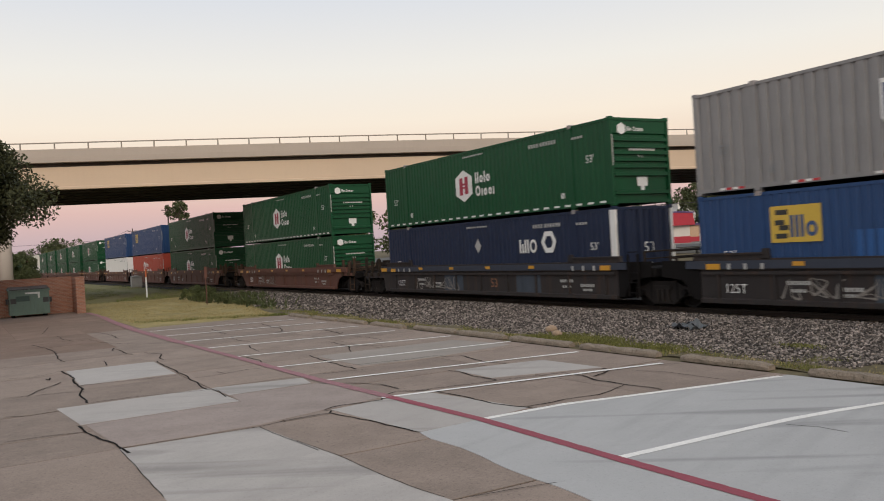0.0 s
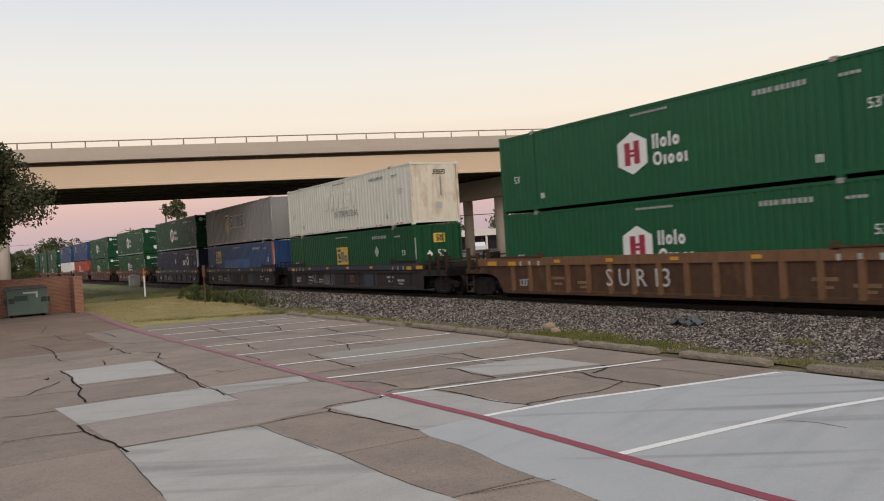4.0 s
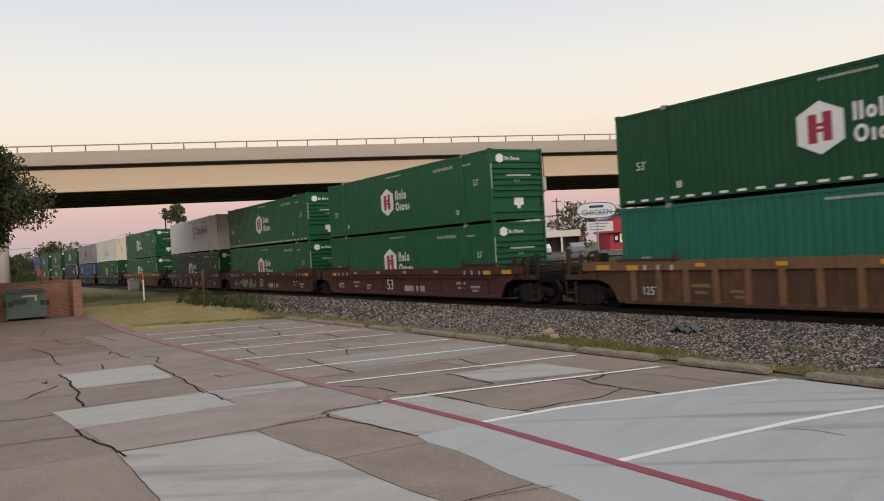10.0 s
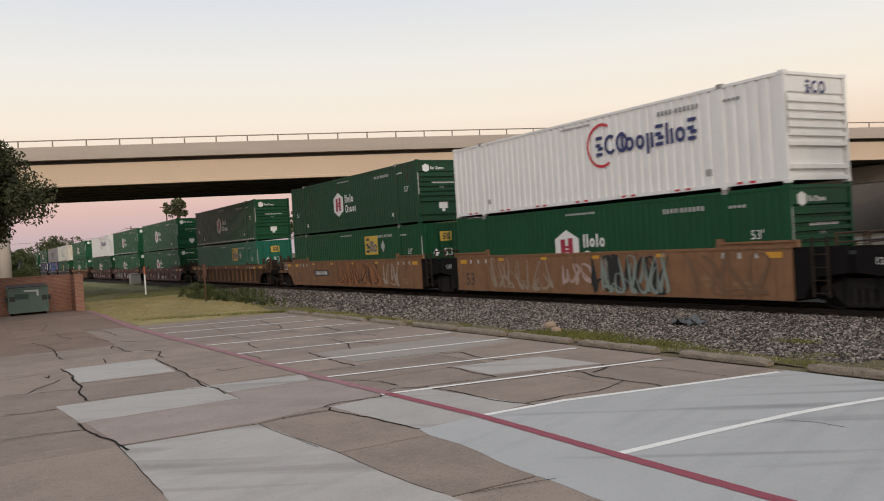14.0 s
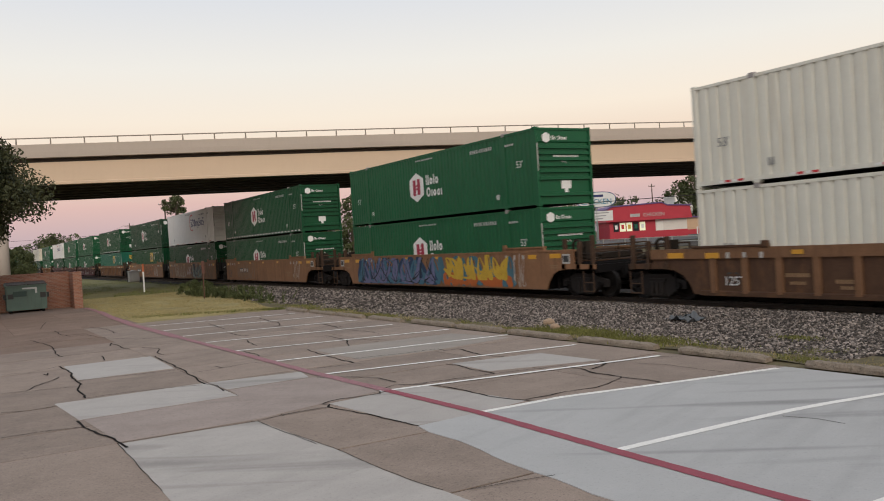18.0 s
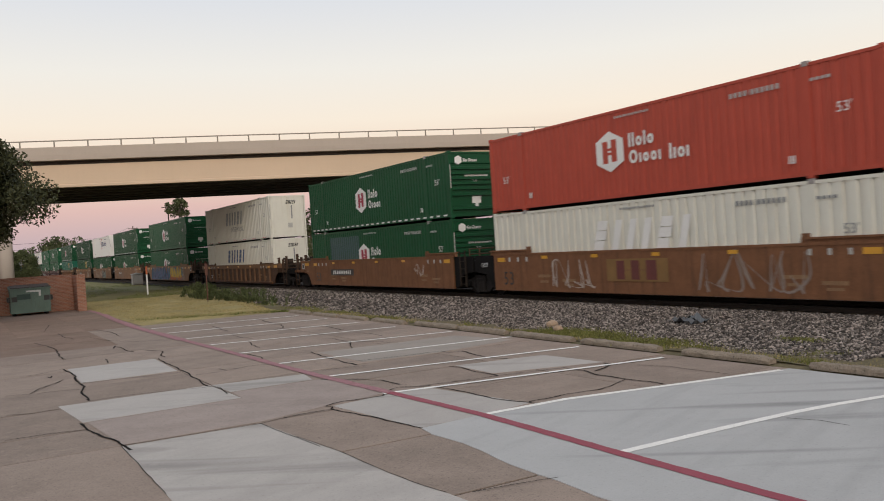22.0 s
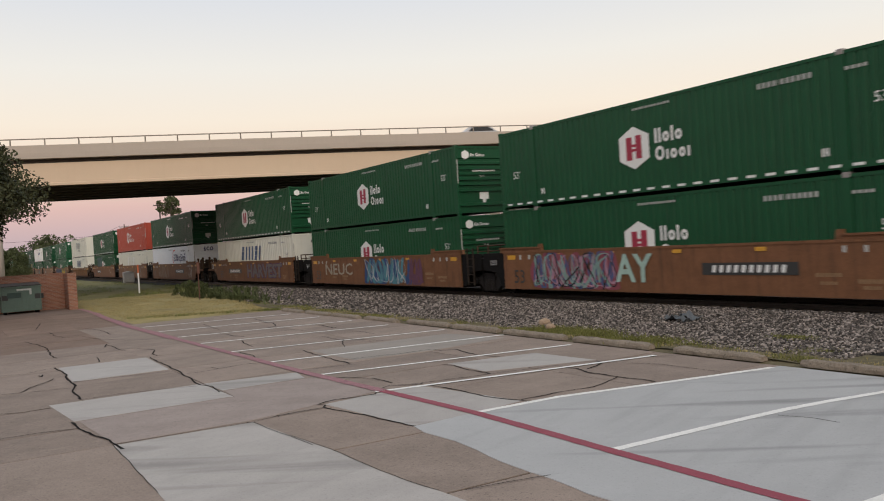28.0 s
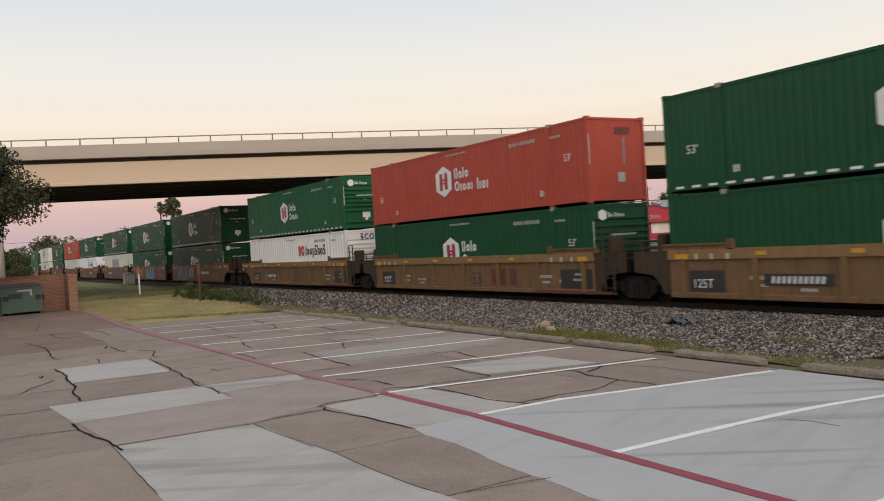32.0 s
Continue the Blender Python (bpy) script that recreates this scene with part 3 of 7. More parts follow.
    if near:
        put("number_bar", "num", lambda: on_side(bars([0.09] * 4 + [0.02] + [0.09] * 6, 0.14, 0.065), 3.6, 2.45), faint_m)
        put("number_bar", "num2", lambda: on_side(bars([0.08] * 12, 0.07, 0.05), 8.2, 2.62), faint_m)
        put("number_bar", "num3", lambda: on_side(bars([0.1] * 4, 0.08, 0.05), 1.65, 2.42), faint_m)
        put("data_plate", "plate1", lambda: on_side(bars([0.05, 0.03, 0.05], 0.2, 0.03), 2.55, 0.52), mark_m)
        put("data_plate", "plate2", lambda: on_side(bars([0.05, 0.03, 0.05], 0.2, 0.03), 13.6, 0.52), mark_m)
        if paint not in ("white", "bright"):
            put("size_mark", "53a", lambda: on_side(text_shape("53'", 0.36), 1.05, 1.62), mark_m)
            put("size_mark", "53b", lambda: on_side(text_shape("53'", 0.36), 15.1, 1.2), mark_m)
        if end == "ribbed" and paint not in ("white", "bright"):
            put("emblem", "endhex", lambda: on_end(hexagon(0.35, 0.39), 0.5, 2.5, 0.02), LOGO_WHITE)
            put("logo_word", "endw", lambda: on_end(marks("llo Oiooi", 0.15, 0.03, 0.02), 1.1, 2.5, 0.02), LOGO_WHITE)
            put("number_bar", "endn", lambda: on_end(bars([0.07] * 12, 0.07, 0.03), 1.4, 1.83, 0.055), LOGO_WHITE)
            put("size_mark", "end53", lambda: on_end(text_shape("53", 0.26), 1.3, 1.61, 0.055), LOGO_WHITE)
            put("data_plate", "endp", lambda: on_end(bars([0.46], 0.3, 0.04), 1.36, 0.78, 0.07), LOGO_WHITE)
            put("data_plate", "endp2", lambda: on_end(bars([0.16], 0.14, 0.04), 1.36, 0.56, 0.07), LOGO_WHITE)
        elif end != "ribbed":
            for k in range(4 if end == "doors" else 0):
                xr = 0.4 + k * 0.58
                put("lock_rod", ("rod", k), lambda: Shape().rod((xr, -0.005, 0.14), (xr, -0.005, CH - 0.14), 0.022, n=6), m)
            put("data_plate", ("endpp", end), lambda: on_end(bars([0.32], 0.32, 0.04), 1.45, 0.85, 0.008), LOGO_PALE)
            if end == "plain":
                put("logo_word", "endslant", lambda: on_end(marks("zlllzl", 0.24, 0.06, 0.03, 0.28), 1.55, 2.42, 0.008), LOGO_BLACK)
                put("number_bar", "endcol", lambda: on_end(bars([0.09], 0.9, 0), 1.6, 1.75, 0.008), LOGO_GREY)
            elif paint in ("green", "teal"):
                put("emblem", "endyellow", lambda: on_end(bars([0.62], 0.44, 0), 1.35, 2.25, 0.006), LOGO_YELLOW)
                put("logo_word", "endyb", lambda: on_end(marks("zll", 0.3, 0.06, 0.03), 1.35, 2.25, 0.0), LOGO_BLACK)
                put("diamond_mark", "enddia", lambda: on_end(Shape().quad((0, 0.2, 0), (-0.16, 0, 0), (0, -0.2, 0), (0.16, 0, 0)), 0.8, 1.5, 0.006), LOGO_WHITE)
            if end == "doors":
                put("size_mark", ("end53b", end), lambda: on_end(text_shape("53", 0.5), 1.45, 1.5, 0.008), mark_m)
        else:
            put("logo_word", "endword", lambda: on_end(marks("zcO", 0.34, 0.07, 0.05), 1.3, 2.5, 0.02), LOGO_NAVY)
        put("number_bar", "endv", lambda: on_end(Shape().quad((-0.022, -0.5, 0), (0.022, -0.5, 0), (0.022, 0.5, 0), (-0.022, 0.5, 0)), 0.05, 1.8), LOGO_PALE)
    return c


# ---- well cars ----
RAIL_TOP = 0.2
TRACK_X = 19.705
SIDE_X = 18.32          # outer face of the car sides
WHEEL_R = 0.46


def truck(car, y, axles=True):
    """A two-axle running gear set centred at y; the side frames carry four wheels."""
    cx = TRACK_X - SIDE_X
    zc = RAIL_TOP + WHEEL_R

    def bolster():
        s = Shape().soft_box(cx - 1.0, cx + 1.0, -0.2, 0.2, zc - 0.05, zc + 0.32, 0.03)
        s.lathe([(zc + 0.3, 0.0), (zc + 0.3, 0.32), (zc + 0.42, 0.32), (zc + 0.42, 0.0)], (cx, 0, 0), "z", 14)
        return s
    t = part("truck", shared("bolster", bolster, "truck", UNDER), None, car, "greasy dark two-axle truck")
    t.location = (0, y, 0)

    def frame_shape(x):
        s = Shape()
        s.prism([(-1.15, zc + 0.14), (-1.15, zc - 0.1), (-0.75, zc - 0.12), (-0.42, zc - 0.36), (0.42, zc - 0.36), (0.75, zc - 0.12), (1.15, zc - 0.1), (1.15, zc + 0.14),
                 (0.8, zc + 0.2), (0.5, zc + 0.34), (-0.5, zc + 0.34), (-0.8, zc + 0.2)], x, x + 0.14)
        for k in (-0.2, 0, 0.2):
            s.rod((x - 0.03, k, zc - 0.3), (x - 0.03, k, zc + 0.1), 0.075, n=8)
        s.box(x - 0.06, x, -0.36, 0.36, zc - 0.34, zc - 0.26)
        s.box(x - 0.06, x, -0.36, 0.36, zc + 0.1, zc + 0.2)
        return s
    for k, x in enumerate((cx - 1.06, cx + 0.92)):
        part("side_frame", shared(("sframe", k), lambda: frame_shape(x), "side_frame", TRUCKFRAME), None, t)
    for k, a in enumerate((-0.88, 0.88)):
        part("axle", shared(("axle", k), lambda: Shape().rod((cx - 1.12, a, zc), (cx + 1.12, a, zc), 0.085, n=10), "axle", WHEELSTEEL), None, t)
        for j, (x, sgn) in enumerate(((cx - 0.72, 1), (cx + 0.72, -1))):
            prof = [(0.07 * sgn, 0.05), (0.07 * sgn, 0.12), (0.02 * sgn, 0.16), (0.0, 0.36), (-0.05 * sgn, 0.4), (-0.06 * sgn, WHEEL_R), (0.05 * sgn, WHEEL_R), (0.075 * sgn, WHEEL_R + 0.028), (0.09 * sgn, WHEEL_R + 0.02), (0.09 * sgn, 0.4), (0.05 * sgn, 0.36), (0.06 * sgn, 0.05)]
            part("wheel", shared(("wheel", k, j), lambda: Shape().lathe(prof, (x, a, zc), "x", 22), "wheel", WHEELSTEEL), None, t)
        part("bearing_cap", shared(("cap", k), lambda: Shape().lathe([(-0.1, 0.0), (-0.1, 0.09), (0.06, 0.11), (0.06, 0.0)], (cx - 1.06, a, zc), "x", 12), "bearing_cap", UNDER), None, t)
    return t


def ladder(car, y, z0, z1, m, x=0.0):
    def make():
        s = Shape()
        for k in (0, 0.42):
            s.box(x - 0.03, x + 0.02, y + k - 0.025, y + k + 0.025, z0, z1)
        for i in range(int((z1 - z0) / 0.32) + 1):
            s.rod((x - 0.01, y, z0 + 0.1 + i * 0.32), (x - 0.01, y + 0.42, z0 + 0.1 + i * 0.32), 0.016, n=6)
        return s
    part("ladder", shared(("ladder", y, z0, z1, x), make, "ladder", m), None, car)


def well_car(style, front, rear, mark="", detail=True, maker=False):
    """One well unit. Its origin lies below the container's near end, on the outer face of the side. front and rear say what ends it:
    'own' (a truck of its own and a coupler), 'shared' (it carries the truck that it shares with the next unit) or 'rest' (it rests on the neighbour's truck)."""
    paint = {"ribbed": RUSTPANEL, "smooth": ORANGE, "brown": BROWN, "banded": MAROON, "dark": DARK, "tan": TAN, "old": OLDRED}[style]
    word = {"ribbed": "ribbed rust-brown", "smooth": "faded orange", "brown": "rust-brown", "banded": "maroon", "dark": "sooty dark grey", "tan": "tan-yellow", "old": "dull red-brown"}[style]
    car = tagged(new("well_car"), f"{word} steel well car " + ("with sprayed paint on its side" if mark else "carrying two stacked containers"), "rail car", "well cars of the train")
    width = 2 * (TRACK_X - SIDE_X)
    put = lambda name, key, make, mat=paint, label="": part(name, shared(key, make, name, mat), None, car, label)
    high = {"smooth": 1.8, "brown": 1.8, "tan": 1.78, "ribbed": 1.72}.get(style, 1.62)
    plate = style in ("smooth", "brown")
    gear = GEAR if style in ("dark", "banded") else ENDRUST
    own_r, own_f = rear == "own", front == "own"
    arch = [(0.28, 0.44), (0.42, 0.72), (0.66, 0.98), (1.0, 1.12), (1.45, 1.17), (2.95, 1.17)]
    out = 1.85
    if style == "dark":      # open ends: a low beam over a truck in full view
        arch, out = [(0.6, 0.44), (0.7, 1.06), (2.95, 1.06)], 0.85
    web = [(-out, high), (-out, 1.34), (-2.95, 1.32)] + [(-a, b) for a, b in reversed(arch)] if own_r else [(-0.02, high), (-0.02, 0.44)]
    web += [(CL + a, b) for a, b in arch] + [(CL + 2.95, 1.32), (CL + out, 1.34), (CL + out, high)] if own_f else [(CL + 0.02, 0.44), (CL + 0.02, high)]
    y0, y1 = (-out if own_r else -0.02), CL + (out if own_f else 0.02)
    lip = 1.80 if style == "ribbed" else high + 0.17
    inset = 0.0 if plate else 0.07
    for k in range(2):
        x = inset if k == 0 else width - inset - 0.05
        put("side_sheet", ("web", high, own_r, own_f, k, inset, out), lambda: Shape().prism(web, x, x + 0.05))
        cx = 0.0 if k == 0 else width - 0.12
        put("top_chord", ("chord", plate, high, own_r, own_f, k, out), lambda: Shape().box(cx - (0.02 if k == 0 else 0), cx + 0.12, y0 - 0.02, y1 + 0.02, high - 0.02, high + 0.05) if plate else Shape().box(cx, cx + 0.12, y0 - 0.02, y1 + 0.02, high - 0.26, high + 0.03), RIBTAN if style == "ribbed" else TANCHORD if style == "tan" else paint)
        if not plate:
            put("bottom_chord", ("bchord", k), lambda: Shape().prism([(cx, 0.42), (cx + 0.12, 0.4), (cx + 0.12, 0.58), (cx, 0.54)], 0.02, CL - 0.02, "y"))
    if style in ("ribbed", "tan"):
        n = 15 if style == "ribbed" else 7
        for i in range(n):
            y = 0.5 + i * (CL - 1.0) / (n - 1)
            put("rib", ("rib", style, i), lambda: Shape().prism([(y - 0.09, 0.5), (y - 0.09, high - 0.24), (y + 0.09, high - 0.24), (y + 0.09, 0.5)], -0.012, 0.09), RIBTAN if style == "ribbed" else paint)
    if style in ("banded", "dark", "old"):
        put("mid_chord", ("mid", style), lambda: Shape().box(0.0, 0.1, 0.05, CL - 0.05, 1.22, 1.3))
        for i in range(9):
            y = 0.6 + i * (CL - 1.2) / 8
            put("rib", ("ribb", i), lambda: Shape().box(0.02, 0.09, y - 0.05, y + 0.05, 0.5, 1.24))
        for k, yq in enumerate((4.1, 9.45) if style == "dark" else ()):
            put("repair_panel", ("repair", k), lambda: Shape().box(0.06, 0.07, yq, yq + 1.5, 0.56, 1.2), PANELBLUE, "slate-blue repair panel")
        put("rubbing_strip", ("strip", style), lambda: Shape().box(-0.008, 0.0, -0.5, CL + 0.5, 1.38, 1.6), SLATE if style == "dark" else paint)
    for k in range(4 if detail else 0):
        yk = (-0.55, -1.2, CL + 0.55, CL + 1.2)[k]
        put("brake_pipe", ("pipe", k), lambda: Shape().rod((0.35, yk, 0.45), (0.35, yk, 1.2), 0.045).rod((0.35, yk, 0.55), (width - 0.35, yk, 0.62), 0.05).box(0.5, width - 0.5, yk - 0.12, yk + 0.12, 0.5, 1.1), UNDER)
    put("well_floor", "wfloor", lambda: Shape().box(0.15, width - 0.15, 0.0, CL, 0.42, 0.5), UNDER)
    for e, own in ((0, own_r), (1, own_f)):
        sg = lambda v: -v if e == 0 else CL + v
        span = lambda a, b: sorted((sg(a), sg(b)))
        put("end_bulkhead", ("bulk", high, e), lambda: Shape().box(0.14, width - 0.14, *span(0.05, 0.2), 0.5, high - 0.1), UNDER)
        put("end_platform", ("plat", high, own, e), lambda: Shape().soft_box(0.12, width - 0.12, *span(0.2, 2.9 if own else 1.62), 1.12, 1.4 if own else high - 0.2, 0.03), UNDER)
        a, b = span(-2.25, 0.25)
        put("end_coaming", ("coam", high, lip, e), lambda: Shape().prism([(a + 0.02, high), (a + 0.08, lip), (b - 0.06, lip), (b, high)], 0.01, 0.13))
        put("end_ledge", ("ledge", high, lip, e), lambda: Shape().box(-0.04, 0.16, a + 0.06, b - 0.04, lip - 0.03, lip + 0.02))
        if not own:
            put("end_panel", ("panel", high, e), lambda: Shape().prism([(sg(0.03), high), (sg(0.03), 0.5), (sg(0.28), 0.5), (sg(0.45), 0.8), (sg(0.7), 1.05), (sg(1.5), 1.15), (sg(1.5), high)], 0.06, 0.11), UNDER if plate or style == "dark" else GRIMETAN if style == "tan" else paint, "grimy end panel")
        yo = sg(0.85 if style != "dark" else 0.5)
        if own:
            put("warning_plate", ("wpo", e, high, style == "dark"), lambda: Shape().box(-0.012 if plate else -0.014, 0.0 if plate else 0.06, yo - 0.3, yo + 0.3, high - 0.24, high - 0.08), TAPE)
        for k in range(4):
            yy = sg(-0.5 - k * 0.55)
            put("warning_plate", ("wp", e, k, high), lambda: Shape().box(-0.012, 0.0, yy - (0.24 if k == 0 else 0.05), yy + (0.24 if k == 0 else 0.05), high - 0.26, high - 0.1), TAPE if k == 0 else LOGO_PALE)
        yb = sg(-2.25)
        put("guide_bracket", ("gb", e, high, lip), lambda: Shape().prism([(yb - 0.14, high), (yb - 0.1, lip + 0.12), (yb + 0.1, lip + 0.12), (yb + 0.14, high)], 0.0, 0.07))
        if style == "tan":
            ya, yz = span(-1.95, -0.7)
            if e == 0:
                put("black_panel", ("tanblk", e), lambda: Shape().box(0.055, 0.069, 0.1, 1.75, 0.6, 1.25), LOGO_BLACK, "black stencil panel")
                put("stencil", "tanst", lambda: on_side(bars([0.08] * 5, 0.07, 0.03), 0.7, 1.08, 0.05), LOGO_PALE)
                put("stencil", "tanst2", lambda: on_side(bars([0.08] * 6, 0.07, 0.03), 0.75, 0.9, 0.05), LOGO_PALE)
                put("sill_strip", "tansill", lambda: Shape().box(-0.01, 0.0, -0.9, 3.2, 0.44, 0.53), DULLRED, "dull red sill strip")
            else:
                put("black_panel", ("tanblk", e), lambda: Shape().box(0.055, 0.069, ya, yz, 0.6, 1.2), LOGO_BLACK, "black stencil panel")
            yw = sg(0.6)
            put("end_post", ("tanpost", e), lambda: Shape().soft_box(0.3, 0.8, yw - 0.16, yw + 0.16, 1.4, 2.3, 0.05), GRIMETAN)
        if detail:
            if own or e == 0:
                ladder(car, sg(1.05) if e == 0 else sg(0.63), 0.95 if own else 0.55, high + (0.05 if own else 0.8 if style == "tan" else 0.25), UNDER if own or style == "dark" else GRIMETAN if style == "tan" else GEAR, 0.2 if own else -0.03)
            far = 2.75 if own else 1.2
            yr = sg(far)
            top = high + (0.16 if own else 0.3)
            put("handrail", ("hr", e, high, own), lambda: Shape().rod((0.12, yr, 1.3), (0.12, yr, top), 0.035).rod((0.12, yr, top), (width - 0.12, yr, top), 0.028).rod((width - 0.12, yr, 1.3), (width - 0.12, yr, top), 0.035).rod((width * 0.45, yr, 1.3), (width * 0.45, yr, top), 0.03).rod((0.12, yr, top - 0.22), (width - 0.12, yr, top - 0.22), 0.022), gear)
            put("brake_gear", ("bg", e, own), lambda: Shape().soft_box(0.45, 0.95, *span(0.5, 1.15), 0.72, 1.15, 0.05), UNDER)
            if own:
                put("crossover_grating", ("cs", e), lambda: Shape().box(0.2, width - 0.2, *span(1.35, 2.85), 1.43, 1.47), gear)
                for k, (o0, o1, z0, z1) in enumerate(((0.3, 0.62, 1.4, high - 0.12), (0.95, 1.15, 1.42, high + 0.02), (2.3, 2.5, 1.48, high - 0.1))):
                    put("cross_beam", ("xb", e, k, high), lambda: Shape().soft_box(0.16, width - 0.16, *span(o0, o1), z0, z1, 0.03), GEAR if k != 1 else gear)
                for k, (o, rise_) in enumerate(((1.28, 0.42), (2.05, 0.3), (2.72, 0.5))):
                    yp_ = sg(o)
                    put("end_post", ("epost", e, k, high), lambda: Shape().soft_box(0.05, 0.19, yp_ - 0.065, yp_ + 0.065, 1.2, high + rise_, 0.015).box(0.0, 0.05, yp_ - 0.1, yp_ + 0.1, 1.16, 1.34), gear)
                put("air_pipe", ("apipe", e), lambda: Shape().rod((0.24, sg(0.2), 1.52), (0.3, sg(1.5), 1.62), 0.035).rod((0.3, sg(1.5), 1.62), (0.26, sg(2.85), 1.5), 0.035).rod((0.55, sg(0.25), 1.7), (0.6, sg(2.7), 1.62), 0.045), GEAR)
                yw_ = sg(1.7)
                put("brake_wheel", ("bwheel", e, high), lambda: Shape().lathe([(-0.03, 0.2), (-0.03, 0.27), (0.03, 0.27), (0.03, 0.2)], (0.32, yw_, high + 0.12), "x", 16).rod((0.3, yw_, high + 0.12), (0.9, yw_, high + 0.12), 0.03).box(0.31, 0.33, yw_ - 0.22, yw_ + 0.22, high + 0.1, high + 0.14).box(0.6, 0.9, yw_ - 0.15, yw_ + 0.15, 1.4, high + 0.3), GEAR)
                if plate or style == "tan":
                    yf = sg(1.5 if style == "tan" else 1.45)
                    put("placard", ("plac", e, plate), lambda: Shape().box(-0.012, 0.0, yf - 0.2, yf + 0.2, 1.36, 1.7), LOGO_PALE, "small pale-edged placard")
                    put("placard_field", ("placf", e, plate), lambda: Shape().box(-0.018, -0.012, yf - 0.14, yf + 0.14, 1.42, 1.64), LOGO_BLACK)
                    put("stencil", ("estn", e, plate), lambda: on_side(bars([0.5], 0.035, 0), sg(0.75), 1.3, -0.006), STENCIL)
                    put("stencil", ("estn2", e, plate), lambda: on_side(bars([0.42], 0.035, 0), sg(0.75), 1.22, -0.006), STENCIL)
                put("sill_step", ("ss", e), lambda: Shape().rod((0.02, sg(2.3), 1.1), (0.02, sg(2.3), 0.4), 0.022).rod((0.02, sg(2.8), 1.1), (0.02, sg(2.8), 0.4), 0.022).rod((0.02, sg(2.3), 0.42), (0.02, sg(2.8), 0.42), 0.025).rod((0.02, sg(2.3), 0.72), (0.02, sg(2.8), 0.72), 0.022), gear)
                put("end_beam", ("eb", e), lambda: Shape().box(0.03, width - 0.03, *span(2.9, 3.02), 1.06, 1.32), UNDER)
    for kind, yt in ((rear, -1.72 if rear != "own" else -1.95), (front, CL + (1.72 if front != "own" else 1.95))):
        if kind in ("own", "shared"):
            truck(car, yt)
        if kind == "own":
            s_ = -1 if yt < 0 else 1
            cx = TRACK_X - SIDE_X
            def hook():
                s = Shape().soft_box(cx - 0.16, cx + 0.16, *sorted((yt + s_ * 0.2, yt + s_ * 1.55)), 0.86, 1.12, 0.04)
                s.prism([(cx - 0.22, yt + s_ * 1.3), (cx + 0.26, yt + s_ * 1.3), (cx + 0.2, yt + s_ * 1.72), (cx - 0.26, yt + s_ * 1.6)], 0.84, 1.14, "z")
                return s
            put("coupler", ("coup", s_), hook, UNDER)
            put("draft_sill", ("dsill", s_), lambda: Shape().box(cx - 0.32, cx + 0.32, *sorted((yt - s_ * 1.6, yt + s_ * 1.1)), 0.8, 1.2), UNDER)
    # markings
    if detail:
        for k, (w, y) in enumerate(((0.34, 12.9), (0.34, 10.2), (0.34, 7.4), (0.34, 4.5))):
            put("reflector", ("refl", k, high), lambda: on_side(bars([w], 0.11, 0.05), y, high - 0.12, -0.024), TAPE)
        tint = spray_paint("faded_orange", (0.3, 0.13, 0.06)) if style == "dark" else LOGO_BLACK if style in ("smooth", "tan", "brown", "ribbed") else LOGO_WHITE
        zx = -0.008 if inset == 0 else 0.06
        yn = 9.1 if style == "banded" else 7.1 if style in ("dark", "tan") else 15.2 if plate else 15.0
        put("size_mark", ("w53", yn, inset, style in ("banded", "tan")), lambda: on_side(text_shape("53", 0.72 if style in ("banded", "tan") or plate else 0.5), yn, 0.88, zx), tint)
        if not plate:
            put("load_mark", ("w125", inset, style), lambda: on_side(text_shape("125T", 0.36), 14.95, 0.82, zx - 0.008), LOGO_WHITE)
        elif front != "own":
            put("load_mark", "w125p", lambda: on_side(text_shape("125T", 0.24), CL + 0.8, 1.42, 0.05), LOGO_WHITE)
        for k, y in enumerate((13.0, 11.6, 2.6, 1.5)):
            put("stencil", ("sten", k, inset), lambda: on_side(bars([0.09] * 6, 0.1, 0.03), y, 1.0 - 0.15 * (k % 2), zx), STENCIL if plate or style == "ribbed" else LOGO_PALE)
            put("stencil", ("sten2", k, inset), lambda: on_side(bars([0.09] * 4, 0.08, 0.03), y, 0.8 - 0.1 * (k % 2), zx), STENCIL if plate or style == "ribbed" else LOGO_PALE)
        if style in ("brown", "smooth") and mark not in ("neuc", "bluegold", "silver", "chalk"):
            yp, wide = (11.8, 3.1) if style == "brown" else (11.78, 2.2) if style == "smooth" else (10.8, 2.4)
            if mark in ("ay", "dust") and style == "brown":
                yp = 4.95
            put("number_board", ("nb", yp, inset), lambda: on_side(bars([wide], 0.34, 0), yp, 1.16 if style != "tan" else 0.87, zx - 0.004), LOGO_BLACK)
            put("number_bar", ("nbb", yp, inset), lambda: on_side(bars([wide / 24] * 10, 0.2, wide / 26, 0.2), yp, 1.16 if style != "tan" else 0.87, zx - 0.008), LOGO_WHITE)
        if style == "tan" and not maker:
            put("number_board", ("nbt", inset), lambda: on_side(bars([2.0], 0.32, 0), 11.9, 0.95, zx - 0.004), LOGO_BLACK)
            put("number_bar", ("nbbt", inset), lambda: on_side(bars([0.08] * 10, 0.18, 0.08, 0.2), 11.9, 0.95, zx - 0.008), LOGO_WHITE)
        if style == "tan" and maker:
            put("maker_mark", "tanmark", lambda: on_side(bars((0.34, 0.34, 0.42), 0.62, 0.26), 5.2, 0.98, zx), DULLRED, "dark red mark in bars")
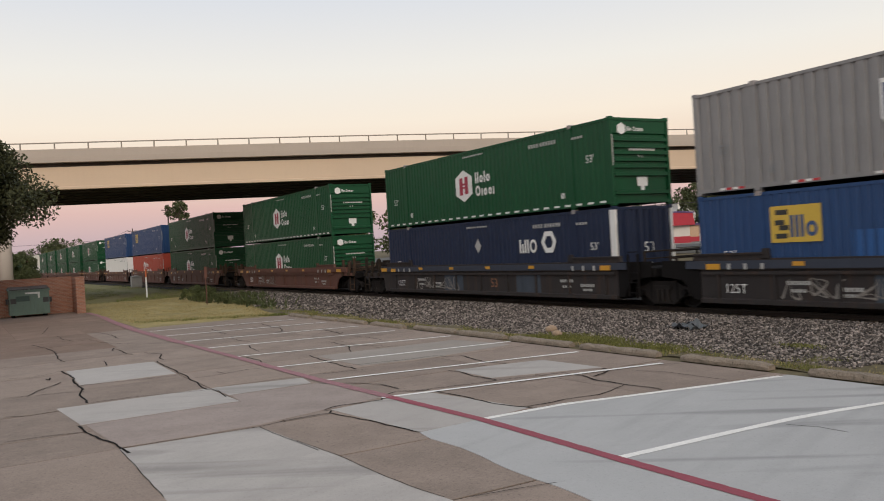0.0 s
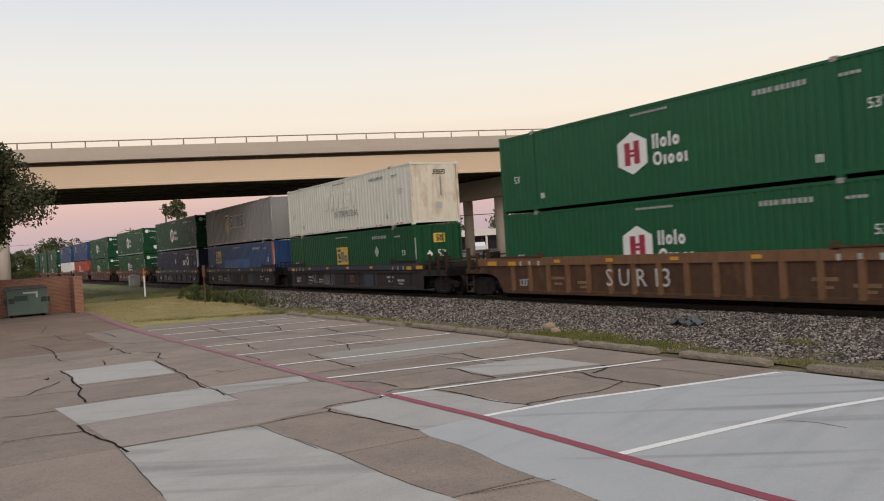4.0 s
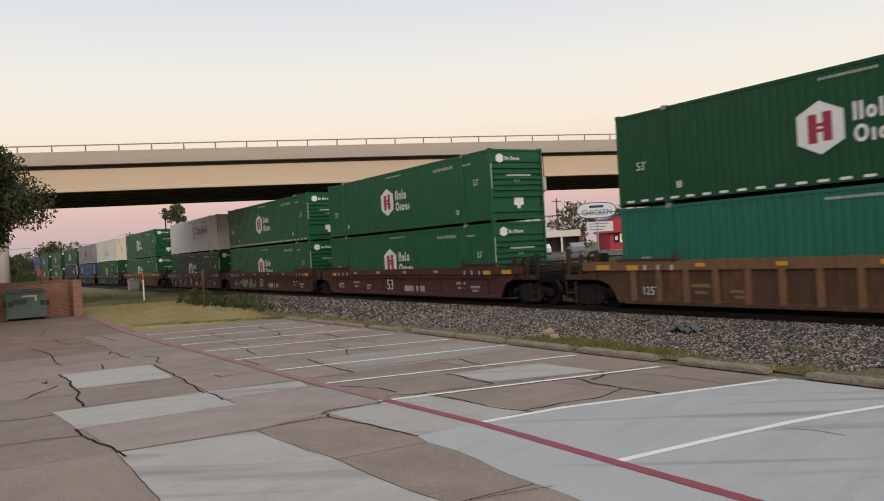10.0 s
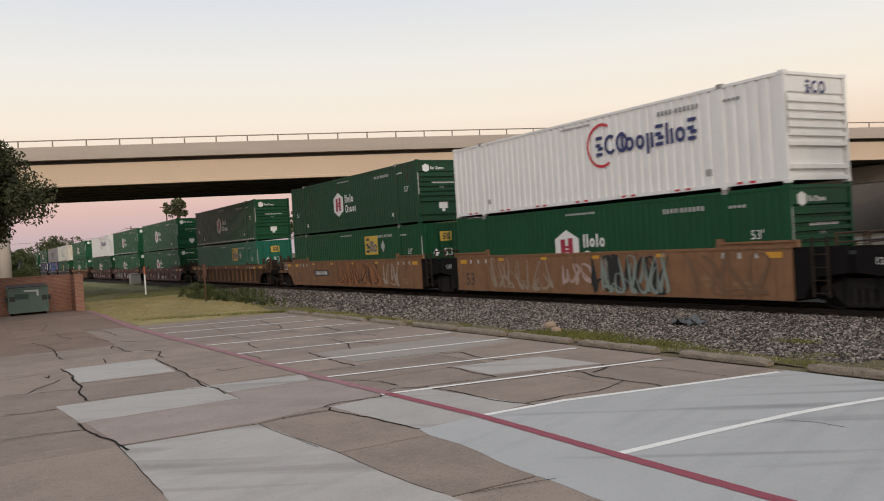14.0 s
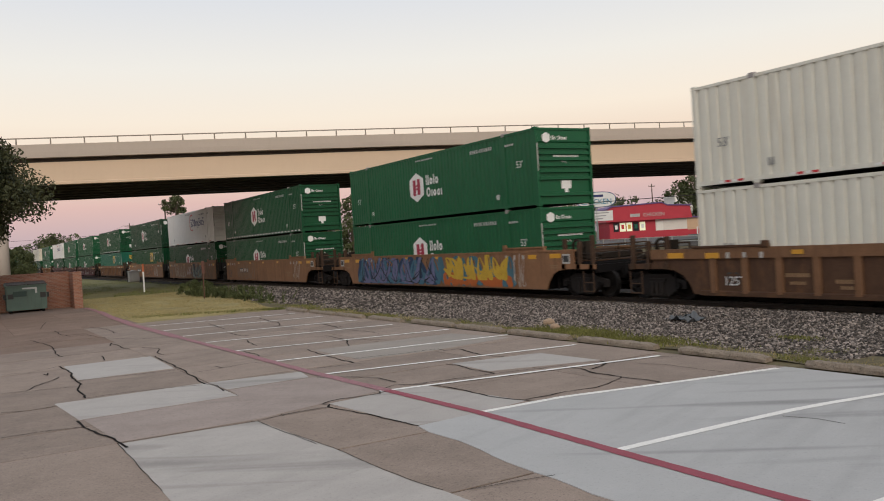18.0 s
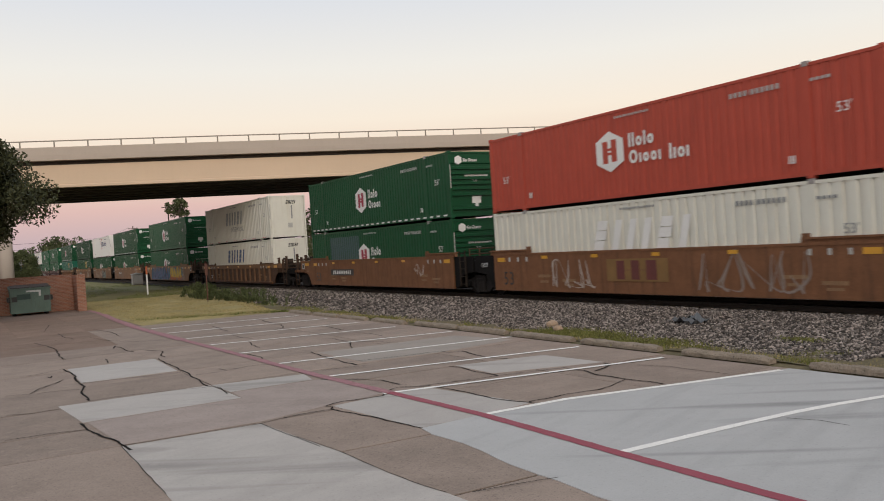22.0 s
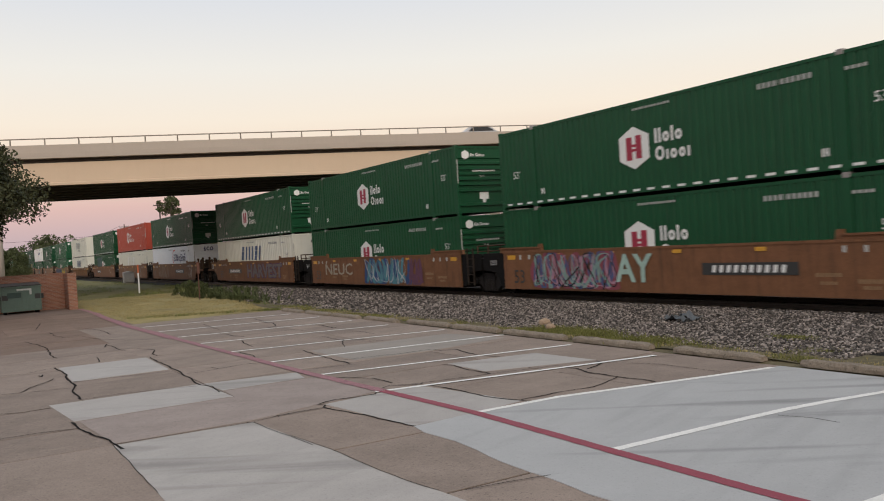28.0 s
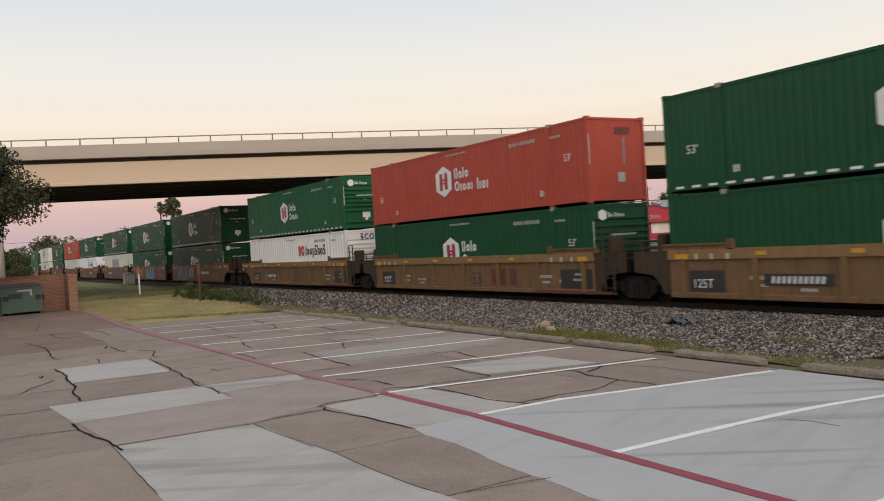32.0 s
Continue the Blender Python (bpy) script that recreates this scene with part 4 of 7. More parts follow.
        if style == "banded":
            put("number_bar", "bandnum", lambda: on_side(bars([0.17] * 4, 0.26, 0.05), 7.2, 0.74, zx), LOGO_PALE)
            put("number_bar", "bandnum2", lambda: on_side(bars([0.15] * 4, 0.26, 0.05), 6.1, 0.74, zx), LOGO_PALE)
    if mark:
        spray(car, mark)
    return car


SPRAY = {}


def spray_paint(name, c):
    if name not in SPRAY:
        SPRAY[name] = surface("spray_" + name, c, 0.7, vary=0.25, blotch=3, bump=0)
    return SPRAY[name]


def strokes(seed, y0, y1, z0, z1, n, width):
    """Looping sprayed strokes, one knot of them for each unreadable letter."""
    rng, s = random.Random(seed), Shape()
    cell = (y1 - y0) / n
    pts = []
    for i in range(n):
        yc = y1 - (i + 0.5) * cell
        knot = [(yc + rng.uniform(-0.55, 0.55) * cell, rng.uniform(z0, z1)) for _ in range(6)]
        knot[0], knot[2], knot[4] = (knot[0][0], z0 + 0.05), (knot[2][0], z1 - 0.05), (knot[4][0], rng.uniform(z0, z0 + 0.3))
        pts += knot
    line = []
    for k in range(len(pts) - 1):
        a, b, c, d = pts[max(0, k - 1)], pts[k], pts[k + 1], pts[min(len(pts) - 1, k + 2)]
        for m in range(6):
            t = m / 6
            line.append(tuple(0.5 * (2 * b[e] + (c[e] - a[e]) * t + (2 * a[e] - 5 * b[e] + 4 * c[e] - d[e]) * t * t + (3 * b[e] - a[e] - 3 * c[e] + d[e]) * t ** 3) for e in (0, 1)))
    lim = lambda v: min(z1 + 0.06, max(z0 - 0.06, v))
    for k, (y, z) in enumerate(line):
        a, b = line[max(0, k - 1)], line[min(len(line) - 1, k + 1)]
        d = Vector((b[0] - a[0], b[1] - a[1]))
        d = d.normalized() if d.length > 1e-5 else Vector((1, 0))
        w = width * (0.6 + 0.4 * math.sin(k * 0.35)) / 2
        x = -0.002 * (k % 36) / 36
        s.v += [(x, y - d.y * w, lim(z + d.x * w)), (x, y + d.y * w, lim(z - d.x * w))]
    for k in range(len(line) - 1):
        s.f.append((2 * k, 2 * k + 1, 2 * k + 3, 2 * k + 2))
    return s


def spray(car, mark):
    def blots(name, color, seed, y0, y1, n, x, wide=0.3, z0=0.56, z1=1.7):
        s = strokes(seed, y0, y1, z0, z1, int(n * 1.5) if wide > 0.12 else n, wide * (0.72 if wide > 0.12 else 1.0))
        s.v = [(x + u, p, q) for u, p, q in s.v]
        part("sprayed_paint", s, spray_paint(name, color), car, name.replace("_", " ") + " sprayed paint")
    if mark == "bluegold":
        blots("dark_blue", (0.015, 0.04, 0.09), 1, 7.4, 15.6, 6, -0.024, 0.75)
        blots("sky_blue", (0.05, 0.14, 0.2), 9, 7.2, 15.6, 8, -0.028, 0.34)
        blots("pale_violet", (0.13, 0.135, 0.24), 2, 7.8, 15.0, 6, -0.032, 0.34)
        blots("black_line", (0.01, 0.01, 0.012), 33, 7.6, 15.2, 7, -0.036, 0.07)
        blots("teal_blue", (0.05, 0.13, 0.17), 34, 1.5, 7.2, 5, -0.024, 0.6)
        blots("orange_red", (0.4, 0.1, 0.02), 4, 1.9, 6.8, 6, -0.028, 0.42, 0.55, 1.05)
        blots("gold", (0.5, 0.32, 0.03), 3, 1.9, 6.8, 6, -0.032, 0.36, 0.8, 1.7)
        blots("chalk_white", (0.5, 0.44, 0.38), 35, 0.9, 1.7, 3, -0.03, 0.05)
    elif mark == "harvest":
        for k, (cn, cc, sp) in enumerate((("dull_purple", (0.085, 0.035, 0.105), 0.075), ("dusty_grey", (0.155, 0.135, 0.128), 0.03))):
            s = on_side(text_shape("HARVEST", 1.2, sp), 5.4, 1.12, -0.03 - 0.004 * k)
            s.v = [(x, 5.4 + (y - 5.4) * 1.42, z) for x, y, z in s.v]
            part("sprayed_lettering", s, spray_paint(cn, cc), car, cn.replace("_", " ") + " sprayed lettering")
    elif mark == "neuc":
        s = on_side(text_shape("NEUC", 0.85, 0.01), 12.4, 1.2, -0.024)
        s.v = [(x, 12.4 + (y - 12.4) * 1.6, z) for x, y, z in s.v]
        part("sprayed_lettering", s, spray_paint("cream", (0.36, 0.32, 0.25)), car, "cream sprayed lettering")
        blots("deep_blue", (0.025, 0.06, 0.17), 7, 4.4, 9.2, 5, -0.024, 0.6)
        blots("turquoise", (0.075, 0.21, 0.26), 6, 4.6, 9.0, 5, -0.028, 0.34)
        blots("plum", (0.12, 0.045, 0.08), 8, 3.2, 4.6, 2, -0.024, 0.4)
        blots("pale_line", (0.45, 0.45, 0.45), 36, 4.6, 9.0, 5, -0.032, 0.06)
    elif mark == "ay":
        blots("brick_red", (0.24, 0.055, 0.075), 11, 9.9, 14.3, 5, -0.024, 0.7)
        blots("cobalt", (0.07, 0.09, 0.2), 12, 10.0, 14.4, 6, -0.028, 0.2)
        blots("dusty_pink", (0.38, 0.2, 0.26), 52, 10.0, 14.2, 5, -0.03, 0.17)
        blots("mint", (0.2, 0.3, 0.27), 13, 10.2, 14.4, 4, -0.032, 0.16)
        blots("black_line", (0.01, 0.01, 0.012), 37, 10.0, 14.4, 5, -0.036, 0.06)
        part("sprayed_lettering", on_side(text_shape("AY", 1.2, 0.03), 9.2, 1.15, -0.04), spray_paint("pale_mint", (0.36, 0.5, 0.44)), car, "pale mint sprayed lettering")
    elif mark == "silver":
        blots("ghost_white", (0.3, 0.23, 0.17), 14, 9.8, 13.8, 5, -0.02, 0.16)
        blots("pale_pink", (0.42, 0.3, 0.26), 38, 7.6, 9.3, 2, -0.022, 0.2, 0.8, 1.5)
        blots("black", (0.015, 0.015, 0.015), 15, 4.2, 7.6, 5, -0.024, 0.34)
        blots("silver_green", (0.22, 0.26, 0.23), 16, 4.2, 7.4, 5, -0.028, 0.18)
        blots("faint_brown", (0.16, 0.09, 0.05), 39, 0.6, 3.8, 3, -0.02, 0.2)
    elif mark == "scrawl":
        blots("faint_orange", (0.34, 0.14, 0.05), 40, 4.2, 9.4, 5, -0.018, 0.3)
        blots("black_line", (0.01, 0.01, 0.012), 17, 4.2, 9.4, 7, -0.024, 0.06)
        blots("chalk_white", (0.4, 0.33, 0.28), 18, 2.1, 4.0, 3, -0.022, 0.14)
    elif mark == "chalk":
        blots("chalk_grey", (0.25, 0.2, 0.17), 19, 2.2, 6.0, 5, -0.018, 0.08)
        blots("chalk_white", (0.4, 0.36, 0.32), 20, 10.3, 12.5, 4, -0.022, 0.07, 0.6, 1.6)
        s = on_side(bars((0.36, 0.36, 0.44), 0.6, 0.3), 8.27, 1.2, -0.022)
        part("maker_panel", on_side(Shape().quad((-1.35, -0.36, 0), (1.35, -0.36, 0), (1.35, 0.36, 0), (-1.35, 0.36, 0)), 8.27, 1.2, -0.018), spray_paint("ochre", (0.2, 0.11, 0.035)), car)
        part("maker_mark", s, DULLRED, car, "dark red mark in bars")
    elif mark == "dust":
        blots("dusty_tan", (0.2, 0.12, 0.075), 21, 9.4, 13.4, 5, -0.018, 0.3)
        blots("chalk_white", (0.4, 0.36, 0.32), 22, 0.4, 1.7, 3, -0.022, 0.06)
    elif mark == "plain":
        blots("chalk_white", (0.4, 0.36, 0.32), 41, 2.5, 3.5, 2, -0.022, 0.07, 1.0, 1.5)
    elif mark == "sur":
        part("sprayed_lettering", on_side(text_shape("S U R 13", 0.8), 9.0, 1.0, -0.018), CHALK, car, "chalk-white sprayed lettering")
    elif mark == "sage":
        blots("pale_sage", (0.2, 0.24, 0.215), 51, 9.9, 13.9, 4, 0.002, 0.34, 0.6, 1.14)
    elif mark == "tag":
        blots("pale_scrawl", (0.22, 0.2, 0.18), 23, 9.5, 13.5, 6, 0.05, 0.07, 0.6, 1.15)


# ---- ground ----
ASPHALT = surface("parking_slab_concrete", (0.265, 0.209, 0.1738), 0.88, vary=0.3, grain=55, blotch=1.1, bump=0.4, jitter=0.1, spec=0.25, fleck=0.55)
# darker, browner concrete for the far slabs on the left
BROWNSLAB = surface("darker_brown_slab_concrete", (0.212, 0.150, 0.118), 0.9, vary=0.3, grain=55, blotch=0.8, bump=0.4, jitter=0.08, spec=0.2, fleck=0.55)
PATCH = surface("grey_concrete_patch", (0.385, 0.358, 0.335), 0.85, vary=0.13, smear=0.75, grain=60, blotch=1.2, bump=0.2, jitter=0.05, spec=0.3, fleck=0.22)
NEWPATCH = surface("smooth_blue_grey_concrete", (0.397, 0.394, 0.39), 0.8, vary=0.1, smear=0.9, grain=50, blotch=0.8, bump=0.15, spec=0.3, fleck=0.2)
DULLPATCH = surface("dull_concrete_patch", (0.301, 0.266, 0.235), 0.85, vary=0.16, grain=60, blotch=1.2, bump=0.2, smear=0.3, spec=0.3, fleck=0.3)
WORNRED = surface("worn_red_road_paint", (0.295, 0.152, 0.165), 0.85, vary=0.35, grain=18, blotch=7, bump=0.2, spec=0.25, fleck=0.5)
SEAL = surface("black_crack_sealer", (0.014, 0.012, 0.011), 0.95, vary=0.3, bump=0.2, spec=0.1)
STRIPE = surface("worn_white_road_paint", (0.7506, 0.7325, 0.6963), 0.7, vary=0.16, grain=30, blotch=4, bump=0.2)
REDLINE = surface("red_road_paint", (0.255, 0.047, 0.068), 0.7, vary=0.2, grain=30, blotch=5, bump=0.2)
KERB = surface("weathered_kerb_concrete", (0.23, 0.1898, 0.1495), 0.9, vary=0.35, grain=30, blotch=4, bump=0.5, fleck=0.85, spec=0.25)
# near black: shade between the stones and under the train is in this colour
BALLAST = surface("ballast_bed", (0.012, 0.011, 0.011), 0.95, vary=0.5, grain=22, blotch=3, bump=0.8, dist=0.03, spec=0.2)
STONE = surface("crushed_ballast_stone", (0.116, 0.1, 0.09), 0.9, vary=0.35, grain=30, bump=0.2, island=True, jitter=0.68, spec=0.3, skew=2.2)
SOIL = surface("dry_ground", (0.125, 0.105, 0.062), 0.95, vary=0.4, grain=8, blotch=0.25, bump=0.5, dist=0.02, spec=0.2)
LAWN = surface("dry_lawn", (0.27, 0.222, 0.1), 0.95, vary=0.5, grain=14, blotch=0.6, bump=0.6, dist=0.03, spec=0.2)
BLADE = surface("grass_blade", (0.135, 0.15, 0.045), 0.8, vary=0.3, island=True, jitter=0.4, bump=0, spec=0.2)
DRYBLADE = surface("dry_grass_blade", (0.32, 0.265, 0.125), 0.85, vary=0.25, island=True, jitter=0.3, bump=0, spec=0.2)
LEAF = surface("oak_leaf", (0.05, 0.056, 0.026), 0.6, vary=0.3, island=True, jitter=0.5, bump=0, spec=0.2)
FARLEAF = surface("distant_foliage", (0.085, 0.1, 0.045), 0.8, vary=0.35, island=True, jitter=0.45, bump=0, spec=0.2)
BARK = surface("grey_brown_bark", (0.11, 0.085, 0.065), 0.9, vary=0.35, grain=18, bump=0.8, dist=0.03, spec=0.2)
GIRDER = surface("cream_painted_girder", (0.655, 0.508, 0.37), 0.8, vary=0.05, grain=20, blotch=0.3, bump=0.15, streak=0.25, stain=(0.60, 0.46, 0.33))
CONCRETE = surface("pale_bridge_concrete", (0.47, 0.405, 0.345), 0.85, vary=0.07, grain=20, blotch=0.35, bump=0.2, streak=0.3, stain=(0.41, 0.345, 0.285))
# bridge concrete again, with the shade under the deck put into its colour
DARKCON = surface("shade_coloured_soffit_concrete", (0.09, 0.078, 0.066), 0.9, vary=0.15, grain=15, blotch=0.5, bump=0.2, spec=0.2)
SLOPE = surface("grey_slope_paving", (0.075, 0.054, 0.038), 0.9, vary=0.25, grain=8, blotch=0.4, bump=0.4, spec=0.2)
STEEL = surface("galvanised_steel", (0.36, 0.36, 0.36), 0.5, 0.6, vary=0.15)
RUSTRAIL = surface("weathered_handrail", (0.28, 0.24, 0.2), 0.6, 0.3, vary=0.2)


def rise(x):
    """Height of the land across the track's line."""
    return 0.95 * min(1.0, max(0.0, (x - 24) / 22))


def land():
    xs = [-2600, -900, -300, -100, -40, -20, 0, 6, 11.9, 12.3, 13, 16, 22, 24, 28, 34, 40, 46, 60, 90, 160, 400, 1200, 2600]
    ys = [-600, -200, -60, -20, 0, 10, 20, 30, 40, 50, 60, 80, 100, 140, 200, 300, 500, 900, 1600, 2600]
    s = Shape()
    for y in ys:
        for x in xs:
            s.v.append((x, y, rise(x) - 0.03 + (0.05 if 12.2 < x < 24 else 0.0)))
    n = len(xs)
    for j in range(len(ys) - 1):
        for i in range(n - 1):
            s.f.append((j * n + i, j * n + i + 1, (j + 1) * n + i + 1, (j + 1) * n + i))
    ob = new("ground", s.mesh("ground", SOIL))
    return tagged(ob, "dry earth and thin grass reaching the horizon", "ground", kind="structure")


land()

pavement = tagged(new("pavement"), "cracked brown concrete parking lot with grey patches and painted stripes", "pavement", kind="structure")
XL = [-34, -28, -22, -17, -12.5, -8, -4, -1.2, 1.8, 4.1, 9.1, 11.78]
YL = [-24, -18, -13, -8.5, -4.5, -1.2, 1.6, 4.2, 6.9, 9.3, 11.8, 14.05, 16.0, 18.7, 21.6, 24.2, 27.0, 30.0, 33.2]
base_slab = Shape().box(-60, 11.75, -60, 33.2, -0.25, -0.012).box(-60, 6.05, 33.2, 56, -0.25, -0.012)
part("sub_base", base_slab, SEAL, pavement)
rs = random.Random(5)
YLEFT = [-24, -18, -13, -8.5, -4.5, -1.2, 1.6, 4.2, 6.4, 8.6, 11.8, 13.38, 15.68, 18.1, 21.1, 24.0, 26.4, 28.7, 31.0, 33.2]
slabs = []
for i in range(len(XL) - 1):
    rows_ = YLEFT if XL[i + 1] <= 4.1 else YL
    for a, b in zip(rows_, rows_[1:]):
        x0, x1 = XL[i], XL[i + 1]
        far = a > 11.5
        if far and x1 in (-4, -1.2, 1.8):
            continue          # beyond the near rows one broad slab reaches across
        if far and x1 == 4.1:
            x0 = -8
        if not far and x1 == 4.1:
            x1 = 3.6
        if not far and x0 == 4.1:
            x0 = 3.6
        slabs.append((x0, x1, a, b))
slabs += [(XL[i], XL[i + 1], y, y + 3.6) for i in range(len(XL) - 2) for y in (33.2, 36.8, 40.4, 44.0, 47.6) if XL[i] < 4]
slabs += [(4.1, 6.05, y, y + 3.6) for y in (33.2, 36.8, 40.4, 44.0, 47.6)]
for x0, x1, y0, y1 in slabs:
    g = 0.014 if y0 < 21 else 0.009 if y0 < 33 else 0.003
    gl, gr = (0.002 if x == 4.1 and y0 > 18 else g for x in (x0, x1))
    z = -0.001 + rs.uniform(-0.002, 0.002)
    part("slab", Shape().prism([(x0 + gl, y0 + g + rs.uniform(0, 0.01)), (x1 - gr, y0 + g), (x1 - gr, y1 - g), (x0 + gl, y1 - g)], -0.1, z, "z"), BROWNSLAB if y0 > 26 and x1 < 6.1 else ASPHALT, pavement)


def patch(m, top, *pts):
    part("concrete_patch", Shape().prism(list(pts), -0.05, top, "z"), m, pavement, "pale grey concrete patch")


PALESLAB = surface("worn_pinkish_slab", (0.3121, 0.2572, 0.2311), 0.88, vary=0.22, grain=55, blotch=1.4, bump=0.3, spec=0.25, fleck=0.4, smear=0.25)
patch(PALESLAB, 0.003, (1.64, 13.95), (1.8, 11.84), (3.7, 11.84), (4.9, 12.2), (6.0, 12.45), (5.95, 14.8), (4.16, 14.8), (4.1, 14.02))
patch(PATCH, 0.004, (2.14, 18.72), (4.08, 18.72), (4.16, 21.55), (2.18, 21.58))
patch(PATCH, 0.004, (1.58, 14.0), (4.10, 14.08), (4.06, 15.97), (1.42, 15.98))
patch(PATCH, 0.004, (4.14, 14.85), (5.72, 14.9), (5.86, 15.7), (4.10, 15.97))
patch(PATCH, 0.004, (1.7, 1.7), (4.25, 3.6), (3.99, 7.02), (3.92, 7.51), (3.88, 8.07), (3.87, 9.23), (3.76, 10.47), (3.67, 11.69), (3.22, 11.70), (2.45, 11.71), (1.77, 11.73), (1.77, 10.21), (1.76, 8.99))
patch(PATCH, 0.004, (4.95, 12.1), (5.2, 9.72), (6.2, 9.78), (7.16, 9.95), (6.78, 12.3), (6.05, 12.3))
patch(NEWPATCH, 0.0055, (5.19, 9.69), (5.12, 9.27), (5.14, 8.96), (5.16, 8.59), (5.12, 8.08), (5.06, 7.71), (5.03, 7.40), (5.02, 6.92), (5.03, 6.57), (5.01, 6.25), (4.98, 5.97), (5.3, 1.0), (5.5, -6), (11.74, -6), (11.74, 8.98), (11.5, 9.0), (9.6, 9.38), (7.7, 9.76), (6.22, 9.78))
patch(DULLPATCH, 0.004, (7.4, 16.25), (9.1, 16.05), (11.45, 16.45), (11.1, 18.6), (7.36, 18.72))
patch(PATCH, 0.004, (8.33, 12.66), (10.4, 12.0), (10.3, 13.74), (8.38, 14.06))


def ribbon(pts, w, top, seed=0, jag=0.0):
    """A thin band along a broken line, with a ragged edge."""
    rng, line, s = random.Random(seed), [], Shape()
    for (xa, ya), (xb, yb) in zip(pts, pts[1:]):
        n = max(2, int(math.hypot(xb - xa, yb - ya) / 0.14))
        for i in range(n):
            line.append((xa + (xb - xa) * i / n, ya + (yb - ya) * i / n))
    line.append(pts[-1])
    drift = [0.0, 0.0]
    for k, (x, y) in enumerate(line):
        a, b = line[max(0, k - 1)], line[min(len(line) - 1, k + 1)]
        d = Vector((b[0] - a[0], b[1] - a[1])).normalized()
        drift = [0.7 * v + rng.uniform(-jag, jag) for v in drift]
        ww = w * (rng.uniform(0.6, 1.25) if jag > 0.02 else rng.uniform(0.92, 1.05)) / 2
        x, y = x + drift[0], y + drift[1]
        s.v += [(x - d.y * ww, y + d.x * ww, top), (x + d.y * ww, y - d.x * ww, top)]
    for k in range(len(line) - 1):
        s.f.append((2 * k, 2 * k + 1, 2 * k + 3, 2 * k + 2))
    return s


CRACKS = 0


def crack(w, *pts):
    global CRACKS
    CRACKS += 1
    part("crack_sealer", ribbon(list(pts), w * 0.62, 0.008, CRACKS, 0.026 if w > 0.036 else 0.006), SEAL, pavement)


crack(0.05, (3.16, 33.30), (3.13, 31.51), (3.32, 30.08), (3.74, 29.97))
crack(0.04, (3.80, 30.16), (4.08, 28.12), (4.74, 26.63), (5.61, 26.02))
crack(0.05, (2.11, 30.35), (2.34, 28.56), (2.43, 26.69), (2.32, 24.77), (2.38, 23.85))
crack(0.05, (3.23, 22.88), (3.19, 22.29), (3.09, 21.83))
crack(0.055, (3.79, 25.38), (3.96, 26.18), (3.96, 25.33), (4.04, 24.03), (4.09, 23.78))
crack(0.05, (4.39, 23.92), (4.65, 23.19), (4.60, 22.70), (4.44, 22.24), (4.43, 21.60), (4.50, 21.66))
crack(0.055, (4.26, 21.50), (4.19, 19.58), (4.14, 18.28), (4.11, 17.21), (4.00, 15.88))
crack(0.04, (4.00, 15.88), (4.10, 15.50), (4.07, 14.72))
crack(0.045, (0.71, 18.21), (1.09, 18.13), (1.33, 18.67), (1.70, 19.24), (1.85, 19.69))
crack(0.05, (1.65, 20.50), (1.71, 20.20), (1.72, 20.65))
crack(0.025, (0.86, 21.45), (1.41, 21.14), (2.16, 21.75))
crack(0.03, (1.28, 18.00), (1.67, 17.92), (2.08, 17.73))
crack(0.035, (0.60, 15.82), (1.01, 15.59), (1.41, 15.70))
crack(0.035, (0.49, 13.48), (1.08, 13.48), (1.56, 13.36))
crack(0.03, (1.25, 29.93), (2.05, 29.94), (2.88, 30.48), (3.83, 30.68))
crack(0.045, (4.40, 33.60), (4.70, 31.40), (4.66, 29.64))
crack(0.04, (3.01, 38.80), (3.36, 39.05), (2.82, 35.22))
crack(0.07, (2.12, 21.66), (2.14, 20.86), (2.15, 20.13), (2.11, 18.76), (2.01, 17.36), (1.94, 16.13))
crack(0.065, (1.53, 13.92), (1.59, 13.32), (1.65, 12.87), (1.72, 12.38), (1.78, 11.92), (1.83, 11.42))
crack(0.03, (1.95, 16.12), (2.63, 16.16), (3.29, 15.99), (3.94, 15.78))
crack(0.035, (2.14, 18.72), (2.81, 18.55), (3.36, 18.44), (4.06, 18.37))
crack(0.05, (7.71, 29.63), (7.58, 27.52), (7.54, 26.98))
crack(0.045, (7.23, 25.25), (7.24, 24.23), (7.36, 23.80))
crack(0.045, (6.97, 22.81), (6.75, 21.69), (6.67, 21.06))
crack(0.06, (9.68, 29.82), (9.38, 27.70), (9.45, 27.21), (9.07, 25.91), (8.68, 25.66))
crack(0.045, (6.07, 20.17), (6.09, 19.35), (6.03, 18.84))
crack(0.035, (4.82, 18.14), (4.89, 17.71), (5.50, 17.91), (5.78, 17.80), (6.40, 17.53))
crack(0.03, (4.21, 17.62), (4.50, 17.61), (4.89, 17.71))
crack(0.06, (7.29, 18.97), (7.19, 18.18), (7.14, 17.38), (7.09, 16.50), (7.12, 15.85))
crack(0.03, (6.28, 15.86), (6.83, 15.75), (7.17, 15.67))
crack(0.035, (7.09, 16.50), (7.78, 16.40), (8.52, 16.23), (9.04, 16.26), (9.29, 16.20), (9.27, 15.79), (9.61, 15.75))
crack(0.055, (9.61, 15.75), (9.48, 15.08), (9.40, 14.51), (9.52, 13.97))
crack(0.06, (10.09, 24.75), (9.93, 23.26), (10.12, 23.49))
crack(0.045, (8.78, 21.37), (8.76, 20.12))
crack(0.05, (8.82, 20.03), (8.63, 19.72), (8.34, 19.03), (8.24, 18.64))
crack(0.04, (8.82, 20.03), (9.14, 19.55), (9.35, 18.84))
